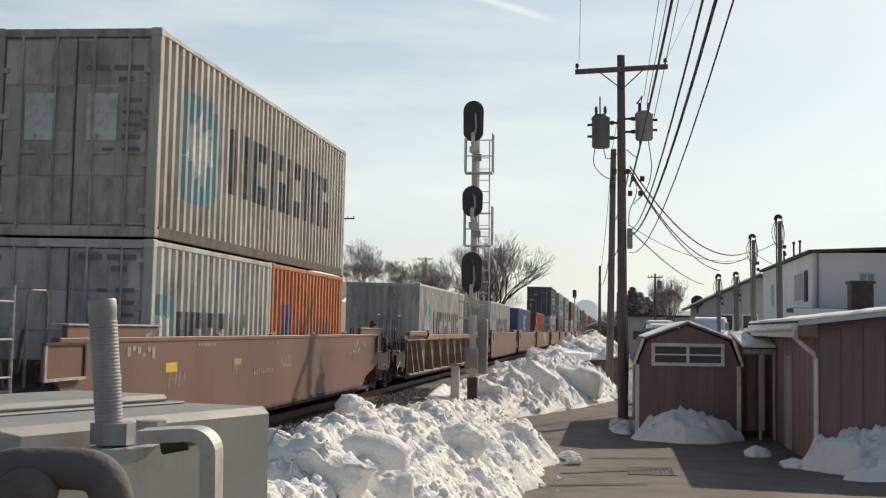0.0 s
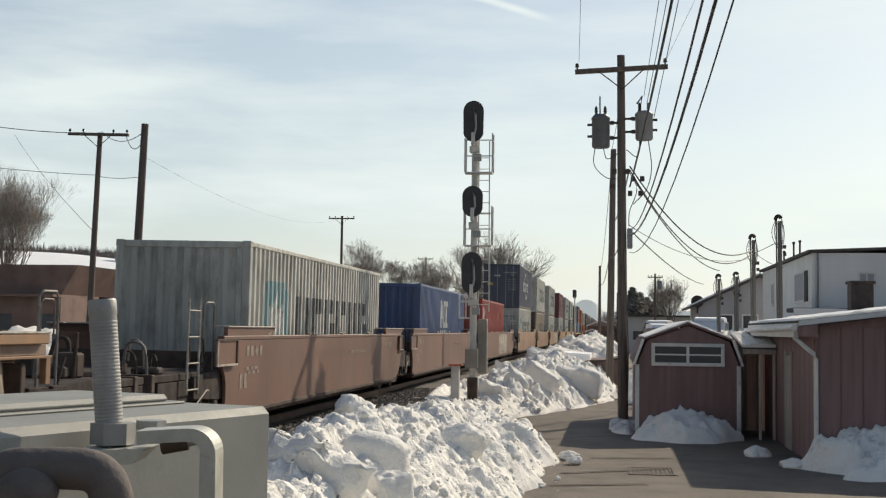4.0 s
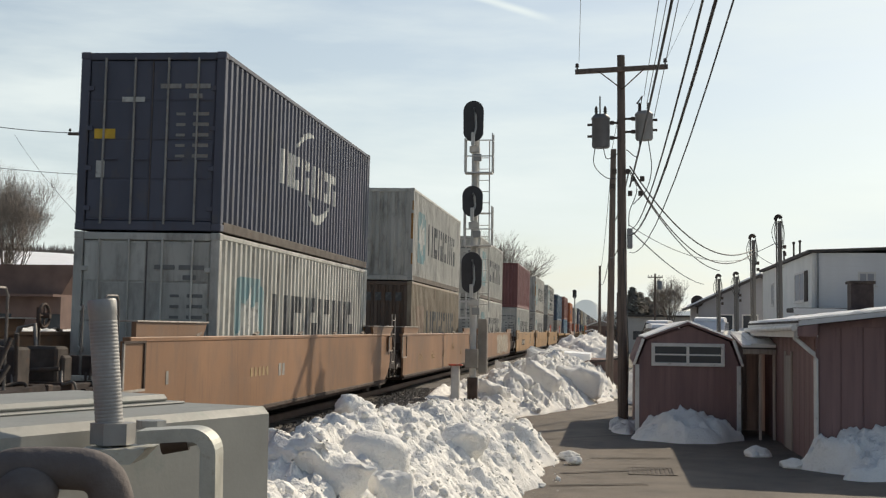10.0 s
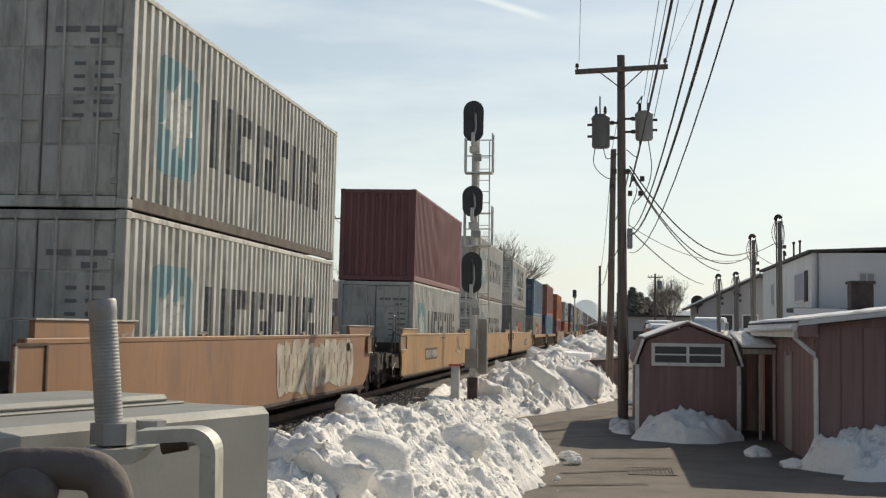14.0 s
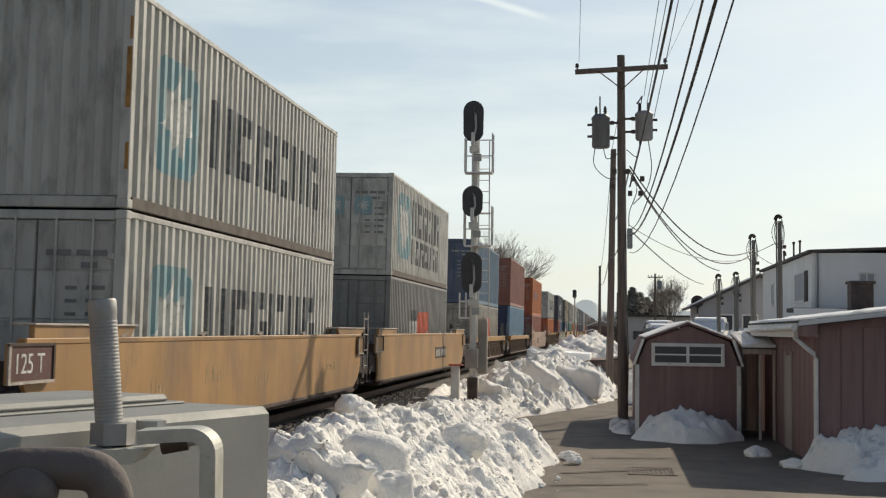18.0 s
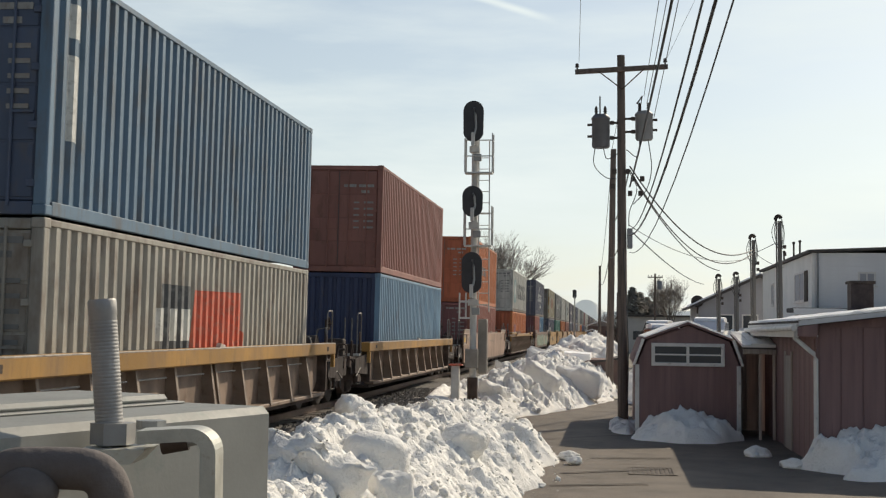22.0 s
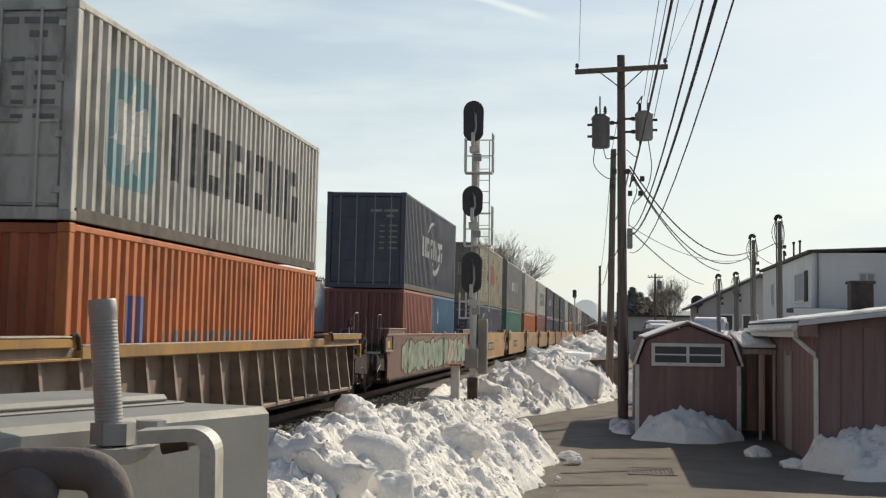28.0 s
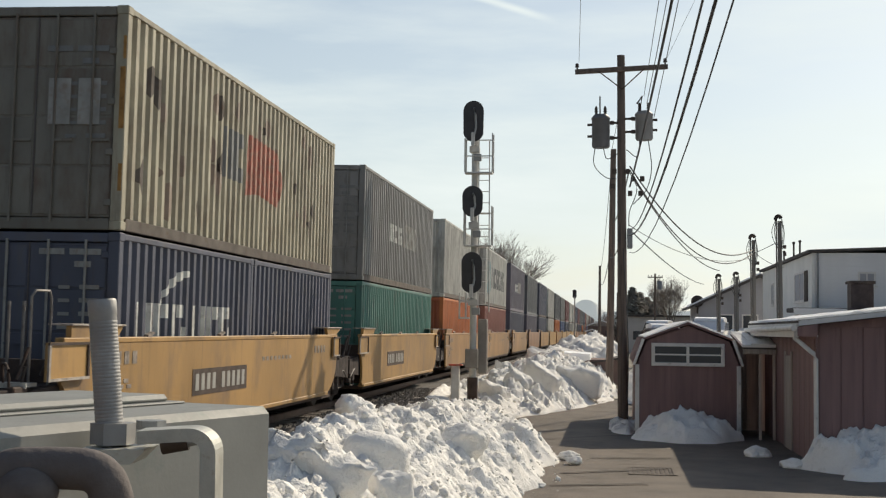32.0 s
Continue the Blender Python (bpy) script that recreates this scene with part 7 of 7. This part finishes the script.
    if "brake" in extras:
        part("brake_stand", lambda: Geo().tube([(0, 0, 1.08), (0, 0, 1.95)], 0.03, 6), M_GRIMY, th, key="bstand").location = (0.55, -0.7, 0)
        part("brake_wheel", lambda: Geo().tube([(0, 0.14 * math.cos(a), 0.14 * math.sin(a)) for a in [2 * math.pi * k / 18 for k in range(19)]], 0.02, 5, caps=False).tube([(0, -0.14, 0), (0, 0.14, 0)], 0.012, 4).tube([(0, 0, -0.14), (0, 0, 0.14)], 0.012, 4).tube([(-0.08, 0, 0), (0.08, 0, 0)], 0.035, 6), M_GRIMY, th, "brake hand wheel", key="bwheel").location = (0.62, -0.7, 1.85)
        part("tank", lambda: Geo().tube([(-0.9, 0, 1.35), (0.45, 0, 1.35)], 0.22, 14), M_DARK, th, "dark air reservoir", key="tank").location = (0, -1.15, 0)
        part("valve_box", lambda: Geo().box(-0.2, 0.2, -0.16, 0.16, 1.08, 1.5, 0.03), M_DARK, th, key="valve").location = (0.95, -1.3, 0)
        part("foot_board", lambda: Geo().box(-0.25, 0.25, -0.15, 0.15, 1.10, 1.14), M_GRAFF, th, key="footb").location = (1.15, -0.7, 0)
        part("foot_board", None, M_GRAFF, th, key="footb").location = (0.45, -0.75, 0)
        part("pipe", lambda: Geo().tube([(-1.2, -1.6, 1.2), (-0.4, -1.5, 1.25), (0.5, -1.7, 1.2), (1.2, -1.5, 1.25)], 0.03, 6), M_DARK, th, key="pipe")
        for xx in (0.95, 1.12):
            part("stanchion", lambda: Geo().tube([(0, 0, 1.08), (0, 0, 2.0)], 0.018, 6), M_ROD, th, key="stanch").location = (xx, -0.35, 0)
        part("rigging", lambda: Geo().tube([(0, 0, 1.2), (0.1, 0, 1.7), (0.3, 0, 1.75), (0.34, 0, 1.3), (0.6, 0, 1.25)], 0.025, 6), M_ROD, th, key="rigging").location = (0.3, -0.9, 0)
        part("board_edge", lambda: Geo().box(-0.28, 0.28, -0.17, -0.152, 1.09, 1.15), M_WHITE, th, key="bedge").location = (1.15, -0.7, 0)
        part("board_edge", None, M_WHITE, th, key="bedge").location = (0.45, -0.75, 0)
    if "tankfar" in extras:
        part("tank", lambda: Geo().tube([(-0.9, 0, 1.75), (0.45, 0, 1.75)], 0.29, 14), M_GRIMY, th, "dark air reservoir", key="tankf").location = (0.5, L - 2.0, 0)
        part("tank_saddle", lambda: Geo().box(-0.7, -0.55, -0.2, 0.2, 1.08, 1.5).box(0.1, 0.25, -0.2, 0.2, 1.08, 1.5), M_DARK, th, key="saddle").location = (0.5, L - 2.0, 0)
        part("valve_box", lambda: Geo().box(-0.2, 0.2, -0.16, 0.16, 1.08, 1.5, 0.03), M_DARK, th, key="valve").location = (0.9, L + 1.4, 0)
    if "ladder" in extras:
        ladder(th, HW - 0.06, -1.62, 0.78, 2.15, 0.50)
    x = HW + 0.003

    def plate(y0, y1, z0, z1, material, name="marking", thick=0.004):
        part(name, lambda: Geo().box(x, x + thick, y0, y1, z0, z1), material, th, key=("pl", round(y0, 2), round(y1, 2), round(z0, 2), round(z1, 2), material.name, round(x, 3)))
    if "number" in extras:     # dark panel with unreadable number bars
        y0 = PANEL_AT.get(round(L, 2), 3.3)
        if kind == "plain":
            plate(y0, y0 + 2.7, 0.76, 1.14, M_GRIMY, "number_panel")
            for k in range(9):
                part("number_bar", lambda: Geo().box(x + 0.004, x + 0.008, 0, 0.15, 0.83, 1.07), M_GRAFF, th, key="numbar").location = (0, y0 + 0.12 + 0.26 * k + (0.20 if k > 3 else 0), 0)
    if "bars" in extras:       # pale faded lettering and small signs
        for y0, n, z0, h in ((1.1, 4, 1.28, 0.16), (1.1, 3, 1.05, 0.05), (1.2, 3, 0.98, 0.05), (L * 0.55, 8, 1.18, 0.07), (L * 0.82, 4, 1.25, 0.14), (0.75, 2, 0.76, 0.24)):
            for k in range(n):
                plate(y0 + 0.26 * k, y0 + 0.26 * k + 0.15, z0, z0 + h, M_FADE)
    if "worn" in extras:       # stickers, worn lettering and a pale patch
        plate(3.18, 3.63, 1.13, 1.26, M_YELM)
        plate(6.26, 6.66, 1.15, 1.25, M_CHALK)
        plate(1.35, 1.65, 1.0, 1.16, M_CHALK)
        for k, (z0, h) in enumerate(((1.37, 0.12), (1.44, 0.06), (1.40, 0.09), (1.36, 0.04), (1.42, 0.07), (1.33, 0.15))):
            plate(1.80 + 0.17 * k, 1.91 + 0.17 * k, z0, z0 + h, M_GRAFF)
        for y0, n, z0, h in ((4.5, 6, 1.47, 0.04), (8.3, 5, 1.46, 0.035), (7.4, 9, 0.96, 0.09), (9.3, 5, 1.03, 0.07)):
            for k in range(n):
                plate(y0 + 0.14 * k, y0 + 0.09 + 0.14 * k, z0, z0 + h, M_GRAFF if y0 < 7 else M_FADE)
        rw = random.Random(4)
        for k in range(22):
            y0, z0 = 15.5 + rw.uniform(0, 1.5), rw.uniform(1.16, 1.42)
            part("faded_stroke", Geo().slab([(y0, z0), (y0 + rw.uniform(0.03, 0.07), z0 + 0.01), (y0 + rw.uniform(0.0, 0.16), z0 + rw.uniform(0.06, 0.12)), (y0 - 0.03, z0 + 0.05)], "x", x - 0.001, x + 0.002), M_GRAFF, th)
    if "green_graffiti" in extras:
        plate(17.1, 17.55, 1.05, 1.17, M_YELM, "sticker", 0.012)
        part("graffiti_letter", Geo().slab([(17.45, 0.85), (17.7, 0.78), (18.0, 1.0), (17.95, 1.12), (17.75, 1.08), (17.7, 1.28), (17.5, 1.22)], "x", x, x + 0.006), M_CREAMG, th, "cream spray-painted shape")
    if "few" in extras:
        for y0, z0, h, wd in ((1.18, 0.97, 0.18, 0.10), (6.98, 0.89, 0.22, 0.17), (7.24, 0.89, 0.22, 0.17)):
            plate(y0, y0 + wd, z0, z0 + h, M_GRAFF)
        for k in range(5):
            plate(5.2 + 0.24 * k, 5.34 + 0.24 * k, 0.93, 1.08, M_CHALK)
    if "drip" in extras:       # a pale outlined shape and a line of small worn writing
        pts = [(12.75, 1.50), (12.80, 1.20), (12.62, 1.02), (12.55, 0.92), (12.68, 0.84), (13.0, 0.90), (13.35, 0.84), (13.85, 0.88), (13.9, 1.0), (13.55, 1.06), (13.2, 1.18), (13.12, 1.50)]
        part("graffiti_stroke", Geo().cable([(x + 0.001, yy, zz) for yy, zz in pts], 0.022, 5), M_PALEG, th, "pale spray-painted outline")
        for k in range(9):
            plate(8.2 + 0.17 * k, 8.30 + 0.17 * k, 1.43, 1.48, M_BLACK)
    if "tags" in extras:
        plate(3.0, 3.45, 1.0, 1.16, M_YELM)
        plate(L * 0.45, L * 0.45 + 0.4, 1.05, 1.2, M_YELM)
    rg = random.Random(int(s * 10))
    if "grey_graffiti" in extras or "green_graffiti" in extras:
        green = "green_graffiti" in extras
        y = 2.3 if green else 9.6
        end = L - 2.9 if green else 15.6
        while y < end:
            wdt = rg.uniform(1.05, 1.6) if green else rg.uniform(0.55, 0.95)
            ht = rg.uniform(0.82, 1.06)
            bulge, slant = [], rg.uniform(-0.12, 0.22)
            for k in range(20):
                a = 2 * math.pi * k / 20
                cy = math.copysign(abs(math.cos(a)) ** 0.6, math.cos(a))
                cz = math.copysign(abs(math.sin(a)) ** 0.6, math.sin(a))
                rr = 1 + 0.13 * math.sin(3 * a + y * 2.1) + (0.14 * math.sin(5 * a + y * 3.3) if green else 0) + rg.uniform(-0.06, 0.06)
                bulge.append((y + wdt / 2 + cy * wdt * 0.48 * rr + slant * cz, min(TOP - 0.07 - (rg.uniform(0.0, 0.12) if green else 0), max(SILL + 0.06, (0.94 if green else 1.0) + cz * ht * 0.50 * rr))))
            if green:
                rim = [(y + wdt / 2 + (q[0] - y - wdt / 2) * 1.13, min(TOP - 0.065, max(SILL + 0.055, 1.0 + (q[1] - 1.0) * 1.15))) for q in bulge]
                part("graffiti_outline", Geo().slab(rim, "x", x, x + 0.0042), M_GRIMY if rg.random() < 0.6 else M_RECESS, th, "dark spray-painted outline")
            part("graffiti_letter", Geo().slab(bulge, "x", x, x + 0.005 + 0.0006 * (int(y * 10) % 5)), M_GREENG if green and rg.random() < 0.8 else (M_CREAMG if green else M_PALEG), th, "rounded spray-painted letter shape")
            for q in range(2):
                yc, zc, tl = y + wdt * (0.30 + 0.36 * q), 1.0 + (0.12 if q else -0.16), rg.uniform(0.12, 0.20)
                slit = [(yc - 0.035, zc - tl), (yc + 0.045, zc - tl * 0.8), (yc + 0.05 + slant * 0.4, zc + tl), (yc - 0.03 + slant * 0.4, zc + tl * 0.9)]
                part("graffiti_gap", Geo().slab(slit, "x", x + 0.0085, x + 0.0095), WELL["ochre"] if not green else WELL["brown"], th)
            y += wdt * (rg.uniform(0.88, 1.06) if green else rg.uniform(0.6, 0.85))
    if "grey_half" in extras:      # tall pale rounded blocks, dark lines between them
        y = L * 0.49
        for q in range(6):
            wd = (0.95, 0.62, 0.85, 0.70, 1.05, 0.60)[q]
            blk = []
            for k in range(20):
                a = 2 * math.pi * k / 20
                cy, cz = math.copysign(abs(math.cos(a)) ** 0.45, math.cos(a)), math.copysign(abs(math.sin(a)) ** 0.45, math.sin(a))
                blk.append((y + wd / 2 + cy * wd * 0.47, 0.99 + cz * 0.54))
            part("graffiti_block", Geo().slab(blk, "x", x, x + 0.004), M_PALEG, th, "pale grey spray-painted block")
            pts = [(x + 0.006, y + wd * (0.3 + 0.25 * math.sin(k * 0.8 + q)), 0.55 + 0.1 * k) for k in range(6)]
            part("graffiti_stroke", Geo().tube(pts, 0.008, 4), M_FAINT, th, "thin dark spray-painted line")
            y += wd
    if "scribble" in extras:       # faded hand lettering, worn to uneven strokes
        for q in range(5):
            y, z = L * (0.17 + 0.15 * q), rg.uniform(0.75, 1.05)
            for k in range(rg.choice((4, 6, 7))):
                hh, lean, bw = rg.uniform(0.12, 0.30), rg.uniform(-0.05, 0.08), rg.uniform(0.035, 0.07)
                stroke = [(y, z), (y + bw, z + 0.02), (y + bw + lean, z + hh), (y + lean, z + hh - 0.03)]
                part("faded_stroke", Geo().slab(stroke, "x", x - 0.001, x + 0.001), M_FADE if colour == "brown" else M_CHALK, th)
                y += rg.uniform(0.09, 0.17)
    ROLLING.append((th, s, 0.0))
    return th


# ---- the train: near end of each box along the track at the start, car, lower boxes, upper box ----
TRAIN = [
    (16.40, "plain", "brown", "worn scribble ladder cut", [("grey", 20, 0, "door", "star20"), ("orange", 20, 0, "plain", "bluelow20")], ("tangrey", 1, "door", "star plates")),
    (40.45, "ribbed", "orangebrown", "brake", [("grey", 40, 1, "plain", "star")], None),
    (64.65, "plain", "brown", "bars ladder", [("grey", 40, 1, "plain", "star")], None),
    (84.25, "plain", "brown", "bars", [("blue", 40, 1, "plain", "block")], None),
    (104.0, "plain", "redbrown", "bars ladder grey_half tankfar", [("red", 40, 1, "plain", "small")], None),
    (128.3, "plain", "ochre", "few brake", [("grey", 40, 1, "door", "star")], ("navy", 1, "door", "swoosh tag")),
    (147.8, "plain", "ochre", "scribble ladder", [("rustbeige", 40, 1, "plain", "star endword pale")], ("lightgrey", 1, "plain", "star rustedge")),
    (168.0, "plain", "ochre", "grey_graffiti tankfar", [("grey", 40, 1, "door", "star")], ("grey", 1, "door", "star")),
    (191.8, "plain", "tan", "number drip", [("lightgrey", 40, 1, "door", "star")], ("maroon", 1, "plain", "")),
    (211.6, "plain", "tan", "ladder scribble limit", [("lightgrey", 40, 1, "door", "star")], ("lightgrey", 1, "plain", "star rustedge")),
]
TRAIN += [
    (231.2, "plain", "tan", "number ladder tankfar", [("midgrey", 40, 1, "door", "flag")], ("grey", 1, "door", "star second doorstar")),
    (252.85, "ribbed", "chord", "brake", [("beige", 40, 0, "door", "flag")], ("steel", 1, "door", "strip")),
    (273.2, "ribbed", "chord", "brake", [("sky", 40, 1, "plain", "")], ("rust", 1, "door", "")),
    (295.0, "plain", "pinktan", "brake number bars tags", [("brick", 40, 0, "door", "strip")], ("orange", 1, "door", "bluepatch")),
    (318.9, "ribbed", "chord", "brake", [("orange", 40, 0, "plain", "bluelow")], ("grey", 0, "door", "star")),
    (342.5, "plain", "brown", "green_graffiti brake tags cut", [("brick", 20, 0, "plain", ""), ("azure", 20, 0, "plain", "small20")], ("navy", 1, "door", "swoosh")),
    (364.0, "plain40", "yellow", "number bars brake", [("navy", 20, 0, "door", "low_swoosh"), ("navy", 20, 0, "door", "")], ("rusty", 1, "door", "patch papers rustedge stained")),
    (379.7, "plain40", "yellow", "number", [("green", 40, 0, "door", "")], ("midgrey", 1, "door", "label")),
    (395.1, "plain40", "tan", "bars", [("orange", 40, 0, "plain", "")], ("grey", 1, "plain", "")),
    (410.5, "plain40", "tan", "bars", [("rust", 40, 0, "plain", "")], ("grey", 1, "plain", "star")),
    (425.9, "plain40", "tan", "bars", [("navy", 40, 0, "plain", "")], ("violet", 1, "plain", "label")),
    (441.3, "plain40", "ochre", "bars", [("violet", 40, 0, "plain", "")], ("darkgrey", 1, "plain", "label")),
    (456.7, "plain40", "tan", "", [("navy", 40, 0, "plain", "")], ("navy", 1, "plain", "")),
    (472.1, "plain40", "yellow", "", [("grey", 40, 0, "plain", "")], ("grey", 1, "plain", "")),
]
rg = random.Random(21)
s = 487.5
while s < 780:
    TRAIN.append((s, "plain40", rg.choice(("brown", "tan", "ochre", "yellow")), "",
                  [(rg.choice(("grey", "navy", "rust", "orange", "midgrey", "blue")), 40, 0, "plain", "")],
                  (rg.choice(("grey", "grey", "midgrey", "navy", "rust", "darkgrey", "maroon")), 1, "plain", "")))
    s += 15.4
COLOUR_WORDS = {"rustbeige": "rust-stained beige", "tangrey": "pale tan-grey", "rusty": "rust-stained beige", "grey": "pale grey", "lightgrey": "light grey", "beige": "grimy beige-grey", "midgrey": "mid grey", "darkgrey": "dark grey", "orange": "orange",
                "rust": "brownish red", "brick": "brick red", "maroon": "maroon", "red": "red", "navy": "dark navy blue", "blue": "blue", "sky": "dull blue", "azure": "azure blue", "steel": "steel blue", "green": "green", "violet": "violet-grey"}
CAR_WORDS = {"orangebrown": "faded orange-brown", "chord": "yellow-railed brown", "brown": "faded brown", "redbrown": "red-brown", "ochre": "ochre-brown", "tan": "tan", "yellow": "dull yellow", "pinktan": "faded pinkish tan"}


PANEL_AT = {19.24: 10.6, 20.2: 6.9, 18.48: 4.6, 13.4: 3.4, 14.2: 4.2}        # by the length of the well


# How far the well reaches before and beyond the near end of its lower box.
REACH = {16.40: (3.3, 16.1), 40.45: (4.1, 15.9), 64.65: (2.1, 14.8), 84.25: (3.1, 14.87), 104.0: (3.2, 16.55), 128.3: (4.18, 14.8), 147.8: (3.03, 14.85), 168.0: (3.1, 15.8),
         191.8: (3.63, 14.85), 211.6: (3.1, 14.65), 231.2: (3.16, 16.08), 252.85: (2.35, 13.65), 273.2: (2.8, 13.45), 295.0: (4.4, 15.8), 318.9: (4.3, 15.85), 342.5: (4.05, 16.0), 364.0: (2.0, 12.2)}


# Rib-sided wells by length: chord from and to, raised end rails, places of the posts.
RIBS = {20.0: (1.40, 1.575, True, [1.5, 2.55, 3.6] + [5.65 + 2.05 * k for k in range(6)] + [17.0, 18.1, 19.1]),
        20.15: (1.355, 1.525, True, [1.25 + 1.045 * k for k in range(18)]),
        16.0: (1.19, 1.43, False, [2.0, 3.4, 4.85, 6.3, 7.9, 8.12, 9.5, 11.0, 12.45, 13.95]),
        16.25: (1.18, 1.41, False, [2.0, 3.45, 4.95, 6.45, 8.0, 8.22, 9.7, 11.1, 12.6, 14.05])}


def car_span(row):
    """Length of the well and its start ahead of the box."""
    a, b = REACH.get(row[0], (1.1, 12.3) if row[1] == "plain40" else (2.1, 14.3))
    return round(a + b, 2), a


for i, (s, kind, colour, extras, lower, upper) in enumerate(TRAIN):
    L, off = car_span(TRAIN[i])
    start = s - off

    def joint(a, b):
        la, oa = car_span(TRAIN[a])
        lb, ob_ = car_span(TRAIN[b])
        return (TRAIN[b][0] - ob_) - (TRAIN[a][0] - oa + la)
    g_near = joint(i - 1, i) / 2 if i else 3.6
    g_far = joint(i, i + 1) / 2 if i + 1 < len(TRAIN) else 1.5
    c_near, c_far = g_near > 1.35, g_far > 1.35
    if kind == "ribbed" or (i and TRAIN[i - 1][1] == "ribbed"):
        c_near = True
    if kind == "ribbed" or (i + 1 < len(TRAIN) and TRAIN[i + 1][1] == "ribbed"):
        c_far = True
    ex = extras.split()
    words = {"plain": "smooth-sided", "plain40": "short smooth-sided", "ribbed": "rib-sided"}[kind]
    well_car("ribbed" if kind == "ribbed" else "plain", colour, L, start, g_near, g_far, ex,
             CAR_WORDS[colour] + " " + words + " container well car on the track" + (" with painted graffiti" if "graffiti" in extras else ""), c_far, c_near, s > 440)
    top = FLOOR
    y = s
    for (c, feet, tall, end, marks) in lower:
        mk = marks.split()
        if feet == 20:
            mk = [w for w in mk if w in ("small20", "low_swoosh", "star20", "bluelow20")]
        container(c, feet, tall, end, mk, "%s %d-foot ribbed steel container low in its well" % (COLOUR_WORDS[c], feet), y, FLOOR, s > 440)
        y += 6.13
        top = FLOOR + (2.896 if tall else 2.591) + 0.028
    if upper:
        c, tall, end, marks = upper
        container(c, 40, tall, end, marks.split(), "%s 40-foot ribbed steel container stacked on another" % COLOUR_WORDS[c], s, top, s > 440)

# ---- what moves ----
SPEED = 10.9


def motions():
    lean = pose(TRACK_X, 0.10, 0, 0, CANT, 0)
    for ob, s, z in ROLLING:
        walk(ob, [(0.0, lean @ pose(0, s, z)), (32.0, lean @ pose(0, s - SPEED * 32.0, z))])


motions()
